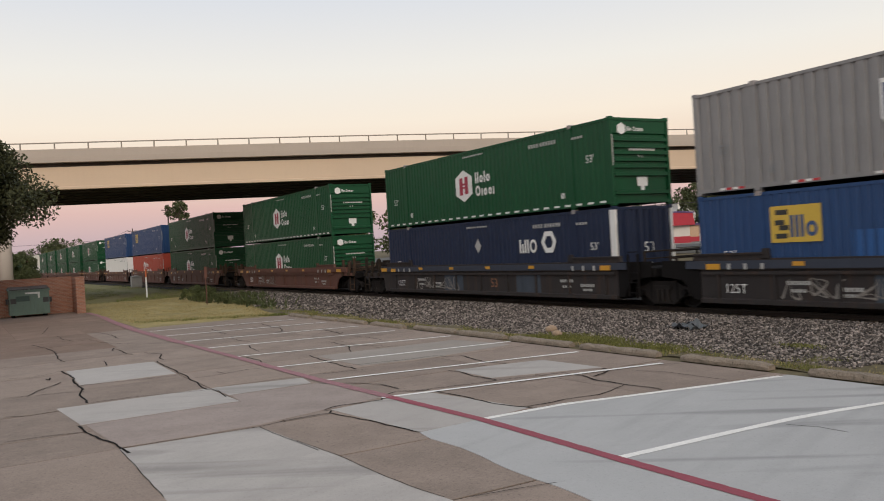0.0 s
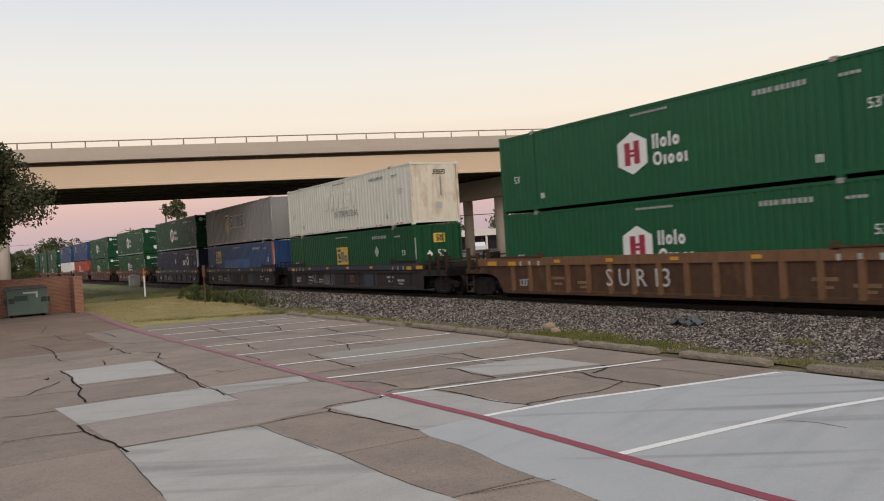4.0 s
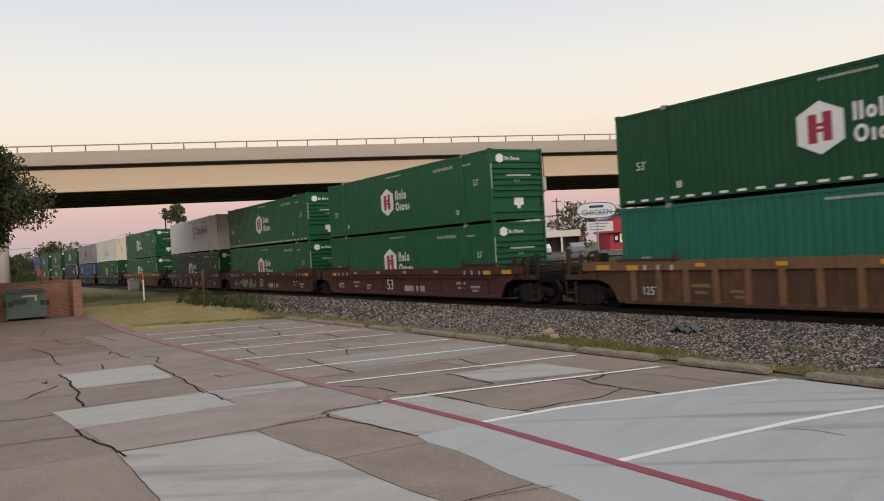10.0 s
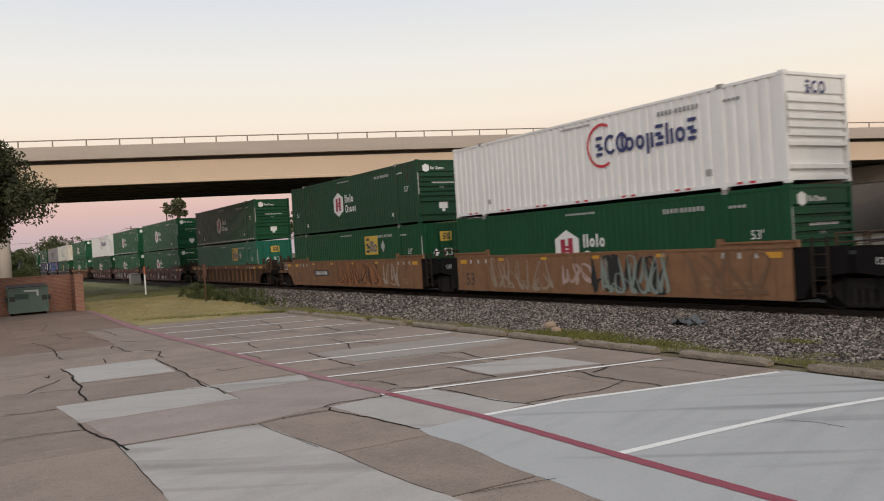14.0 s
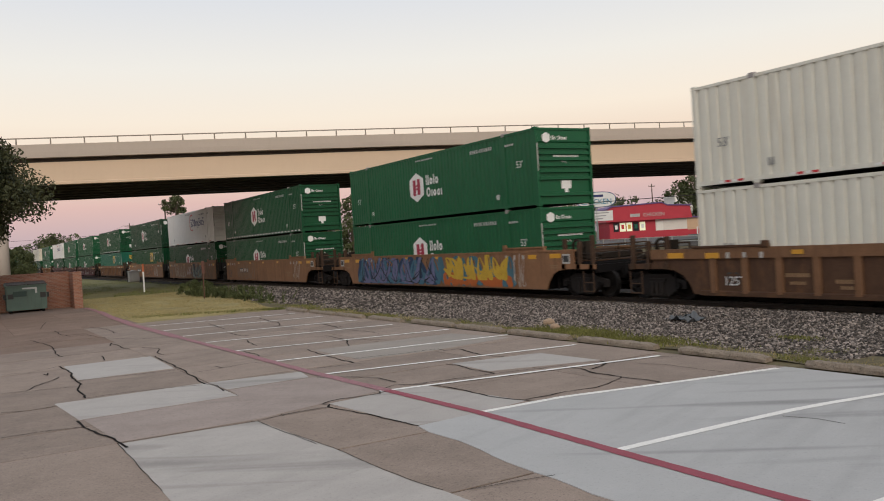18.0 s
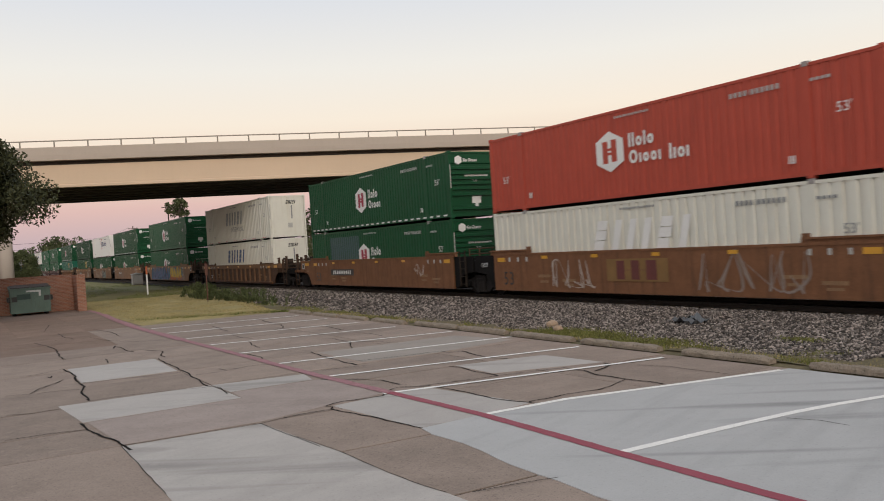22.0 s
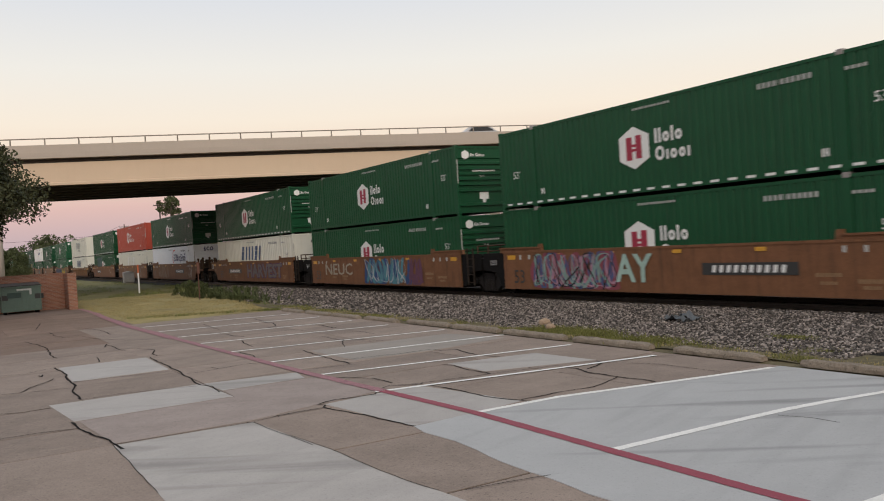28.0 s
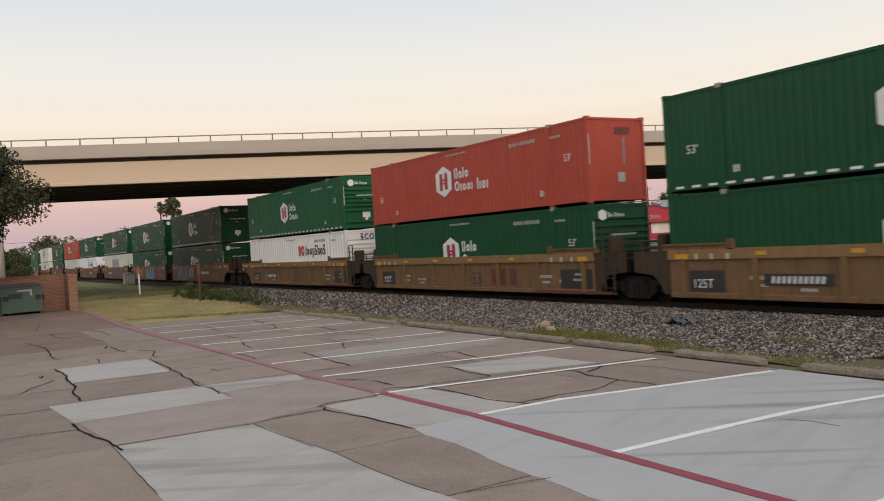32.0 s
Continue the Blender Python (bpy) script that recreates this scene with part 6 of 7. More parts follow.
LAWN_FAR = surface("sparse_olive_turf", (0.15, 0.14, 0.062), 0.95, vary=0.45, grain=9, blotch=0.35, bump=0.6, dist=0.03, spec=0.2)
far_turf = new("far_lawn", uneven(6.1, 17.2, 55.5, 170, 30, 90, lambda x, y: max(0.0, min(1.0, (y - 56.5 - 1.2 * noise.noise((x * 0.6, 0, 2))) * 0.8)) * max(0.0, min(1.0, (17.0 - x) * 0.8)), 0.16, 4).mesh("far_lawn", LAWN_FAR))
tagged(far_turf, "thin olive turf and bare soil beside the railway", "lawn", kind="structure")
lawn = new("lawn", uneven(6.1, 15.2, 31.5, 84, 40, 120, lawn_edge, 0.09, 3).mesh("lawn", LAWN))
tagged(lawn, "dry yellow lawn between the lot and the railway", "lawn", kind="structure")


def blades(seed, places, height, m, name, label):
    """Upright grass blades at the given places, joined into one object."""
    rng = np.random.default_rng(seed)
    p = np.array(places)
    n = len(p)
    h = height * rng.uniform(0.5, 1.3, n)
    t = rng.uniform(0, 6.28, n)
    w = 0.012 + 0.05 * h
    dx, dy = np.cos(t) * w, np.sin(t) * w
    lean = rng.normal(0, 0.35, (n, 2)) * h[:, None]
    v = np.stack([np.c_[p[:, 0] - dx, p[:, 1] - dy, p[:, 2]], np.c_[p[:, 0] + dx, p[:, 1] + dy, p[:, 2]], np.c_[p[:, 0] + lean[:, 0], p[:, 1] + lean[:, 1], p[:, 2] + h]], 1).reshape(-1, 3)
    f = np.arange(3 * n).reshape(-1, 3)
    me = bpy.data.meshes.new(name)
    me.from_pydata(v.tolist(), [], f.tolist())
    me.materials.append(m)
    return tagged(new(name, me), label, "grass", kind="stuff")


rg = np.random.default_rng(8)
spots = []
while len(spots) < 16000:
    x, y = rg.uniform(6.2, 14.6), 32.5 + 26 * rg.uniform(0, 1) ** 1.4
    if lawn_edge(x, y) > 0.3 and noise.noise((x * 0.7, y * 0.35, 4)) > -0.35:
        spots.append((x, y, 0.06))
blades(1, spots, 0.055, DRYBLADE, "dry_grass", "short dry yellow grass of the lawn")
rim = [(6.3 + k * 0.0021 + rg.normal(0, 0.05), 35.75 - (k * 0.0021) * 0.55 + rg.uniform(0, 0.5), 0.0) for k in range(2600)]
olive = [(rg.uniform(6.3, 16.6), 57 + 45 * rg.uniform(0, 1) ** 1.5, 0.1) for _ in range(9000)]
blades(6, [q for q in olive if noise.noise((q[0] * 0.4, q[1] * 0.15, 9)) > -0.1], 0.14, BLADE, "olive_grass", "thin olive grass beyond the lawn")
blades(2, rim, 0.1, BLADE, "grass_fringe", "green grass fringe along the lawn's edge")
verge = []
for yc, xc, sx, sy, n in ((6.2, 12.35, 0.16, 0.8, 700), (8.9, 12.35, 0.14, 0.45, 700), (9.4, 13.3, 0.3, 0.25, 500), (11.9, 12.45, 0.2, 0.5, 1200), (13.4, 12.5, 0.2, 0.5, 1300), (15.6, 12.85, 0.3, 0.8, 4200), (17.0, 12.6, 0.2, 0.5, 900),
                          (19.0, 12.5, 0.18, 0.7, 1200), (21.4, 12.5, 0.25, 0.8, 1300), (24.6, 12.4, 0.3, 1.0, 1500), (28.5, 12.5, 0.35, 1.5, 2200), (32.5, 12.8, 0.45, 1.8, 3400), (36.5, 13.3, 0.45, 1.8, 3400), (40.0, 13.2, 0.5, 1.6, 2400)):
    for _ in range(n):
        x = xc + rg.normal(0, sx)
        if x > 12.12:
            verge.append((x, yc + rg.normal(0, sy), 0.01))
thick = [(xc + rg.normal(0, 0.28), yc + rg.normal(0, 0.5), 0.03) for xc, yc in ((13.0, 15.6), (13.1, 16.3), (12.9, 14.9), (12.75, 12.8)) for _ in range(900)]
thick += [(14.4 + rg.normal(0, 0.12), 10.7 + rg.normal(0, 0.25), 0.03) for _ in range(700)]
MOSSY = surface("yellow_green_verge_grass", (0.145, 0.148, 0.046), 0.85, vary=0.3, island=True, jitter=0.35, bump=0, spec=0.2)
patchy = [q for q in verge if noise.noise((q[0] * 0.8, q[1] * 0.45, 3.0)) > -0.02]
blades(3, patchy + thick, 0.06, MOSSY, "verge_grass", "patchy yellow-green grass between kerb and ballast")
dryv = [(12.2 + abs(rg.normal(0, 0.35)), 6 + 28 * rg.uniform(0, 1), 0.0) for _ in range(4200)]
blades(4, dryv, 0.055, DRYBLADE, "dry_verge_grass", "dry grass stems along the kerb")
verge_sheet = new("verge", uneven(12.1, 13.5, -10, 36, 8, 120, lambda x, y: 1.0, 0.035, 5).mesh("verge", SOIL))
tagged(verge_sheet, "strip of earth between kerb and ballast", "verge", kind="structure")


def foliage(seed, clumps, leaves, size, m, name="crown"):
    """Leaves as small bent diamonds, gathered in clumps (x, y, z, radius)."""
    rng = np.random.default_rng(seed)
    c = np.array(clumps)
    k = rng.integers(0, len(c), leaves)
    d = rng.normal(0, 1, (leaves, 3))
    d /= np.linalg.norm(d, axis=1)[:, None]
    p = c[k, :3] + d * (c[k, 3] * rng.uniform(0.25, 1.0, leaves) ** 0.6)[:, None]
    a = rng.normal(0, 1, (leaves, 3))
    a /= np.linalg.norm(a, axis=1)[:, None]
    b = np.cross(a, rng.normal(0, 1, (leaves, 3)))
    b /= np.linalg.norm(b, axis=1)[:, None]
    s = size * rng.uniform(0.6, 1.3, leaves)[:, None]
    v = np.stack([p - a * s, p + b * s * 0.45, p + a * s, p - b * s * 0.45], 1).reshape(-1, 3)
    f = np.arange(4 * leaves).reshape(-1, 4)
    me = bpy.data.meshes.new(name)
    me.from_pydata(v.tolist(), [], f.tolist())
    me.materials.append(m)
    return me


def tree(name, label, x, y, z, height, radius, crown_low, seed, leaves, size, m, squash=1.0, sparse=1.0, clump=(0.14, 0.30)):
    """A tapered trunk with limbs, and a crown of leaf clumps with gaps."""
    rng = random.Random(seed)
    t = tagged(new(name), label, "tree")
    trunk = Shape()
    mid = crown_low + (height - crown_low) * 0.35
    r0 = 0.035 * height
    trunk.rod((x, y, z - 0.2), (x + rng.uniform(-0.2, 0.2), y, z + crown_low), r0, r0 * 0.75, 10)
    trunk.rod((x, y, z + crown_low - 0.05), (x, y, z + mid), r0 * 0.75, r0 * 0.4, 8)
    part("trunk", trunk, BARK, t)
    clumps = []
    for i in range(int(46 * sparse)):
        a, u = rng.uniform(0, 6.283), rng.uniform(0.15, 1.0) ** 0.5
        zz = rng.uniform(-1, 1)
        rr = radius * u * math.sqrt(max(0.05, 1 - zz * zz * 0.9)) * rng.uniform(0.8, 1.08)
        cz = z + (height + crown_low) / 2 + zz * (height - crown_low) / 2
        clumps.append((x + rr * math.cos(a), y + rr * math.sin(a) * squash, cz, radius * rng.uniform(*clump)))
    for cx, cy, cz, cr in clumps[::5]:
        part("limb", Shape().rod((x, y, z + crown_low + rng.uniform(0, 0.3) * (mid - crown_low)), (cx, cy, cz), r0 * 0.32, r0 * 0.08, 6), BARK, t)
    part("crown", foliage(seed, clumps, leaves, size, m), None, t)
    return t


tree("oak_tree", "dark green oak with a drooping leafy crown", -1.05, 44.5, 0, 8.25, 5.1, 3.7, 21, 150000, 0.1, LEAF, sparse=3.4, clump=(0.1, 0.25))
weeds = tagged(new("shrub"), "scrubby green weeds beside the railway", "shrub")
rw = random.Random(77)
wc = [(12.2 + rw.uniform(0, 1.5), 45.5 + rw.uniform(0, 8), rw.uniform(0.05, 0.35), rw.uniform(0.1, 0.22)) for _ in range(20)]
wc += [(12.3 + rw.gauss(0, 0.35), 47.6 + rw.gauss(0, 0.9), rw.uniform(0.15, 0.95), rw.uniform(0.12, 0.24)) for _ in range(20)]
wc += [(14.0 + rw.gauss(0, 0.5), 46.8 + rw.gauss(0, 1.2), rw.uniform(0.1, 0.55), rw.uniform(0.12, 0.24)) for _ in range(14)]
wc += [(12.8 + rw.uniform(-0.5, 0.7), 37 + rw.uniform(0, 8), rw.uniform(0.05, 0.3), rw.uniform(0.1, 0.22)) for _ in range(14)]
part("stems", Shape().rod((13.2, 44, 0), (13.2, 44.2, 0.7), 0.03, 0.01).rod((13.4, 46.4, 0), (13.3, 46.2, 0.8), 0.03, 0.01), BARK, weeds)
WEED = surface("weed_leaf", (0.07, 0.085, 0.034), 0.8, vary=0.3, island=True, jitter=0.45, bump=0, spec=0.2)
part("leaves", foliage(31, wc, 11000, 0.055, WEED, "leaves"), None, weeds)
tall = []
for xc, yc, sx, sy, n in ((12.7, 48.5, 0.4, 2.0, 160), (13.5, 50.5, 0.5, 1.6, 110), (13.0, 44.0, 0.4, 1.5, 60), (13.2, 40.0, 0.5, 1.8, 50)):
    tall += [(xc + rg.normal(0, sx), yc + rg.normal(0, sy), 0.0) for _ in range(n)]
blades(7, tall, 0.62, WEED, "tall_weeds", "tall dark green weeds along the ballast")
tree("field_tree", "far green tree behind the restaurant", 117.5, 104.8, 0.95, 10.0, 5.6, 2.6, 23, 6000, 0.32, FARLEAF)
tree("field_tree", "far thin-crowned tree beyond the train", 35.6, 153.0, 0.95, 12.0, 2.6, 9.6, 24, 2600, 0.2, FARLEAF, sparse=0.7)
tree("field_tree", "far green tree near the bend of the line", 9.8, 168.0, 0, 5.6, 4.2, 0.5, 25, 12000, 0.17, FARLEAF)
tree("field_tree", "far green tree near the bend of the line", 7.0, 140.0, 0, 4.7, 3.0, 0.4, 26, 9000, 0.15, FARLEAF)
tree("field_tree", "far broad tree beyond the train", 30.0, 285.0, 0.95, 9.6, 9.0, 2.0, 27, 3000, 0.5, FARLEAF)
tree("field_tree", "far broad tree beyond the train", 22.0, 330.0, 0.5, 8.0, 8.0, 1.0, 28, 2500, 0.5, FARLEAF)
for k, (x, y, hh, rr) in enumerate(((93, 176, 10.5, 7), (102, 190, 9, 7), (134, 190, 11, 8), (150, 180, 11.5, 9), (163, 172, 10, 8), (175, 165, 11, 8), (120, 200, 9, 8), (188, 160, 11.5, 8), (80, 175, 13, 6), (72, 180, 11, 6), (210, 150, 12, 7), (66, 250, 9, 9), (50, 300, 9, 10), (58, 280, 8, 9))):
    tree("field_tree", "far dark green tree on the skyline", x, y, 0.95, hh, rr, 1.0, 40 + k, 2200, 0.5, FARLEAF)

# loose stones and litter beside the track
TANSTONE = surface("tan_boulder", (0.33, 0.24, 0.165), 0.9, vary=0.25, grain=20, bump=0.5)
for k, (x, y, r) in enumerate(((12.95, 16.6, 0.13), (13.5, 17.55, 0.15))):
    bm = bmesh.new()
    bmesh.ops.create_icosphere(bm, subdivisions=2, radius=r)
    for v in bm.verts:
        v.co *= 1 + 0.35 * noise.noise(v.co * 4 + Vector((k * 3, 0, 0)))
        v.co.z *= 0.75
    me = bpy.data.meshes.new("boulder")
    bm.to_mesh(me)
    bm.free()
    me.materials.append(TANSTONE)
    ob = tagged(new("boulder", me), "rough tan boulder lying on the ballast", "rock", "boulders by the track")
    ob.location = (x, y, 0.03 + r * 0.45)
tarp = Shape()
for j in range(7):
    for i in range(11):
        tarp.v.append((15.35 + j * 0.1 + 0.05 * noise.noise((i, j, 1)), 14.35 + i * 0.09, 0.05 + 0.2 * max(0.0, noise.noise((i * 0.5, j * 0.6, 7)) + 0.45)))
for j in range(6):
    for i in range(10):
        if noise.noise((i * 0.7, j * 0.9, 3)) > -0.28:
            tarp.f.append((j * 11 + i, j * 11 + i + 1, j * 11 + i + 12, j * 11 + i + 11))
ob = new("tarpaulin", tarp.mesh("tarpaulin", surface("blue_grey_plastic", (0.085, 0.095, 0.105), 0.6, vary=0.35)))
tagged(ob, "crumpled blue-grey plastic sheet on the ballast", "litter")
ob.modifiers.new("thickness", "SOLIDIFY").thickness = 0.012

# ---- walled bin yard ----
def brick_surface(name, c1, c2, mortar):
    m = surface(name, c1, 0.9, vary=0.2, grain=30, bump=0.3, spec=0.2)
    n, l = m.node_tree.nodes, m.node_tree.links
    b, co, sw = n.new("ShaderNodeTexBrick"), n.new("ShaderNodeTexCoord"), n.new("ShaderNodeMapping")
    sw.inputs["Rotation"].default_value = (radians(-90), 0, 0)
    l.new(co.outputs["Object"], sw.inputs["Vector"])
    l.new(sw.outputs[0], b.inputs["Vector"])
    for key, v in (("Color1", (*c1, 1)), ("Color2", (*c2, 1)), ("Mortar", (*mortar, 1)), ("Scale", 1.0), ("Brick Width", 0.21), ("Row Height", 0.075), ("Mortar Size", 0.008)):
        b.inputs[key].default_value = v
    l.new(b.outputs["Color"], n["Principled BSDF"].inputs["Base Color"])
    return m


BRICK = brick_surface("red_brick", (0.36, 0.165, 0.11), (0.26, 0.115, 0.078), (0.36, 0.275, 0.215))
yard = tagged(new("wall_bin_yard"), "red brick wall round the refuse bin", "wall", kind="structure")
part("back_wall", Shape().box(-6, 5.66, 50.5, 50.8, -0.1, 1.93), BRICK, yard)
part("side_wall", Shape().box(5.66, 5.98, 48.45, 52.6, -0.1, 1.93), BRICK, yard)
part("end_pier", Shape().soft_box(5.6, 6.04, 48.3, 48.62, -0.1, 1.97, 0.015), BRICK, yard)
part("coping", Shape().box(-6, 5.64, 50.46, 50.84, 1.93, 2.0), BRICK, yard)

BIN = surface("grey_green_bin_paint", (0.1, 0.155, 0.125), 0.55, vary=0.2, streak=0.4, stain=(0.06, 0.06, 0.05))
bin_ = tagged(new("refuse_bin"), "grey-green steel refuse bin with a black lid by the brick wall", "refuse bin")
part("body", Shape().prism([(49.0, 0.12), (50.35, 0.12), (50.35, 1.48), (49.0, 1.38)], 2.45, 4.35), BIN, bin_)
part("rim", Shape().prism([(48.95, 1.36), (50.4, 1.46), (50.4, 1.53), (48.95, 1.43)], 2.4, 4.4), BIN, bin_)
for x in (2.46, 3.43):
    part("lid", Shape().prism([(48.93, 1.44), (50.4, 1.55), (50.4, 1.6), (48.93, 1.48)], x, x + 0.92), LOGO_BLACK, bin_, "black plastic lid")
for x in (2.32, 4.35):
    part("lifting_pocket", Shape().soft_box(x, x + 0.14, 49.2, 50.1, 0.72, 0.98, 0.02), LOGO_BLACK, bin_)
for k in range(4):
    x = 2.62 + k * 0.5
    part("rib", Shape().box(x - 0.03, x + 0.03, 48.965, 49.0, 0.2, 1.34), BIN, bin_)
for x in (2.55, 4.1):
    part("skid", Shape().box(x, x + 0.14, 49.1, 50.2, 0.0, 0.13), UNDER, bin_)
part("sprayed_paint", Shape().prism([(3.2, 1.3), (3.9, 1.3), (3.9, 0.98), (3.8, 0.98), (3.8, 1.2), (3.2, 1.22)], 48.95, 48.962, "y"), surface("bin_spray", (0.5, 0.52, 0.5), 0.7), bin_, "pale sprayed stroke")
for x in (2.5, 4.04):
    part("fork_plate", Shape().box(x, x + 0.27, 48.955, 48.964, 0.74, 1.0), LOGO_BLACK, bin_)
part("sprayed_paint", Shape().box(2.75, 3.4, 48.953, 48.964, 0.84, 1.12), surface("bin_patch", (0.04, 0.07, 0.06), 0.7), bin_)

# posts and cabinets by the line
post = tagged(new("marker_post"), "white cable marker post with an orange top in the lawn", "post")
part("pole", Shape().rod((11.37, 59.6, 0), (11.37, 59.6, 1.55), 0.055, n=10), LOGO_WHITE, post)
part("cap", Shape().rod((11.37, 59.6, 1.55), (11.37, 59.6, 2.1), 0.06, n=10), surface("orange_marker", (0.5, 0.13, 0.05), 0.6), post)
sign = tagged(new("sign_post"), "rusty steel post with a small sign seen edge-on", "sign")
part("pole", Shape().box(11.5, 11.545, 44.5, 44.545, 0, 2.1), OLDRED, sign)
part("plate", Shape().box(11.45, 11.6, 44.46, 44.49, 1.5, 2.12), OLDRED, sign)
cab = tagged(new("signal_cabinet"), "grey metal signal cabinet beside the track", "cabinet")
part("body", Shape().soft_box(15.6, 16.6, 89.0, 89.9, 0.15, 1.2, 0.04), STEEL, cab)
part("roof", Shape().prism([(15.5, 1.2), (16.1, 1.34), (16.7, 1.2)], 88.9, 90.0, "y"), STEEL, cab)
part("door", Shape().box(15.7, 16.5, 88.97, 89.0, 0.25, 1.1), STEEL, cab)
part("plinth", Shape().box(15.65, 16.55, 89.05, 89.85, -0.1, 0.16), KERB, cab)
WOOD = surface("weathered_pole_timber", (0.10, 0.075, 0.055), 0.9, vary=0.3)


def utility_pole(x, y, z, height):
    p = tagged(new("utility_pole"), "weathered timber utility pole with a crossarm", "utility pole", "utility poles")
    part("pole", Shape().rod((x, y, z - 0.3), (x, y, z + height), 0.16, 0.11), WOOD, p)
    part("crossarm", Shape().box(x - 1.1, x + 1.1, y - 0.06, y + 0.06, z + height - 0.7, z + height - 0.56), WOOD, p)
    for k in (-1.0, -0.45, 0.45, 1.0):
        part("insulator", Shape().rod((x + k, y, z + height - 0.56), (x + k, y, z + height - 0.36), 0.05, 0.03, 6), LOGO_PALE, p)


for x, y, hh in ((33.8, 154, 11.6), (37.6, 210, 10.2), (40, 290, 10), (145.9, 146.2, 12), (100.9, 126.3, 10.2)):
    utility_pole(x, y, 0.95, hh)


def wire(a, b, sag, name="overhead_wire", r=0.028):
    s, a, b = Shape(), Vector(a), Vector(b)
    n, ring_ = 14, 5
    for i in range(n + 1):
        t = i / n
        p = a.lerp(b, t) - Vector((0, 0, 4 * sag * t * (1 - t)))
        for k in range(ring_):
            s.v.append((p.x + r * math.cos(k * 1.2566), p.y, p.z + r * math.sin(k * 1.2566)))
    for i in range(n):
        for k in range(ring_):
            j = (k + 1) % ring_
            s.f.append((i * ring_ + k, i * ring_ + j, (i + 1) * ring_ + j, (i + 1) * ring_ + k))
    tagged(new(name, s.mesh(name, LOGO_BLACK)), "thin black overhead wire between poles", "wire", "overhead wires")


for k in (-1.0, 1.0):
    wire((37.6 + k, 210, 10.8), (40 + k, 290, 10.6), 0.6)
wire((-40, 190, 9.0), (37.6, 210, 9.0), 1.2)
wire((-40, 192, 7.6), (37.6, 210, 7.8), 1.2)
wire((31.1, 57.8, 4.61), (78.2, 35.7, 5.97), 0.34, r=0.03)

# ---- across the line ----
ROADMAT = surface("grey_asphalt", (0.085, 0.083, 0.08), 0.9, vary=0.2, grain=20, blotch=0.3)
tagged(new("road", Shape().box(46.5, 62, -150, 420, 0.5, 0.965).mesh("road", ROADMAT)), "grey asphalt road beyond the railway", "road", kind="structure")
tagged(new("forecourt", Shape().box(62, 150, 62, 150, 0.5, 0.972).mesh("forecourt", ROADMAT)), "grey asphalt forecourt of the shops", "pavement", kind="structure")
REDWALL = surface("bright_red_wall_paint", (0.46, 0.03, 0.05), 0.6, vary=0.1)
OFFWHITE = surface("off_white_wall", (0.72, 0.68, 0.62), 0.7, vary=0.08)
lamp = tagged(new("street_lamp"), "tall galvanised street lamp with one arm", "street lamp")
LX, LY = 48.45, 40.55
part("pole", Shape().rod((LX, LY, 0.9), (LX, LY, 9.88), 0.11, 0.07, 10), OFFWHITE, lamp)
part("arm", Shape().rod((LX, LY, 9.8), (LX + 0.68, LY - 0.34, 10.1), 0.045).rod((LX + 0.68, LY - 0.34, 10.1), (LX + 1.27, LY - 0.68, 10.14), 0.04), STEEL, lamp)
part("lamp_head", Shape().soft_box(LX + 1.1, LX + 1.8, LY - 0.98, LY - 0.64, 10.07, 10.24, 0.05), UNDER, lamp)
part("base", Shape().soft_box(LX - 0.22, LX + 0.22, LY - 0.22, LY + 0.22, 0.85, 1.2, 0.05), KERB, lamp)
BEIGE = surface("peach_wall", (0.58, 0.40, 0.26), 0.75, vary=0.1)
PURPLE = surface("violet_roof_trim", (0.12, 0.07, 0.2), 0.6, vary=0.1)
PALEWALL = surface("pale_render", (0.8, 0.77, 0.72), 0.8, vary=0.08, streak=0.2)
SHADEGLASS = surface("dark_shop_glass", (0.03, 0.03, 0.035), 0.12, vary=0.2, bump=0)


def placed(ob, x, y, z, turn):
    ob.matrix_basis = pose(x, y, z, 0, 0, turn)
    return ob


# the restaurant: x runs along its front, y back from it
shop = placed(tagged(new("restaurant"), "small red and white drive-in restaurant with a violet roof edge", "building"), 82, 91, 0.95, -30.4)
part("base_wall", Shape().box(0, 11.3, 0, 9, -0.3, 1.0), REDWALL, shop)
part("wall", Shape().box(0.05, 6.7, 0.05, 9, 1.0, 2.6), REDWALL, shop)
part("white_wall", Shape().box(6.7, 11.25, 0.05, 9, 1.0, 2.6), OFFWHITE, shop)
LITWINDOW = glow("lit_shop_window", (0.75, 0.8, 0.55), 0.45)
part("fascia", Shape().prism([(-0.5, 2.6), (11.9, 2.6), (11.6, 4.3), (8.4, 4.5), (7.6, 4.9), (0.5, 4.7), (-0.2, 4.3)], -0.5, 9.3, "y"), REDWALL, shop, "red mansard fascia")
part("roof_edge", Shape().prism([(-0.4, 4.3), (0.4, 4.72), (7.6, 4.92), (8.4, 4.52), (11.8, 4.32), (11.8, 4.5), (8.4, 4.7), (7.6, 5.08), (0.3, 4.9), (-0.4, 4.5)], -0.6, 9.35, "y"), PURPLE, shop)
for k in range(5):
    part("window", Shape().box(0.6 + k * 0.95, 1.4 + k * 0.95, 0.0, 0.06, 1.15, 2.4), LITWINDOW if k in (1, 2, 4) else SHADEGLASS, shop)
    part("poster", Shape().box(0.8 + k * 0.95, 1.2 + k * 0.95, -0.02, -0.005, 1.5, 2.1), (LOGO_WHITE, LOGO_BRIGHTRED, LOGO_YELLOW, TEAL, LOGO_WHITE)[k], shop)
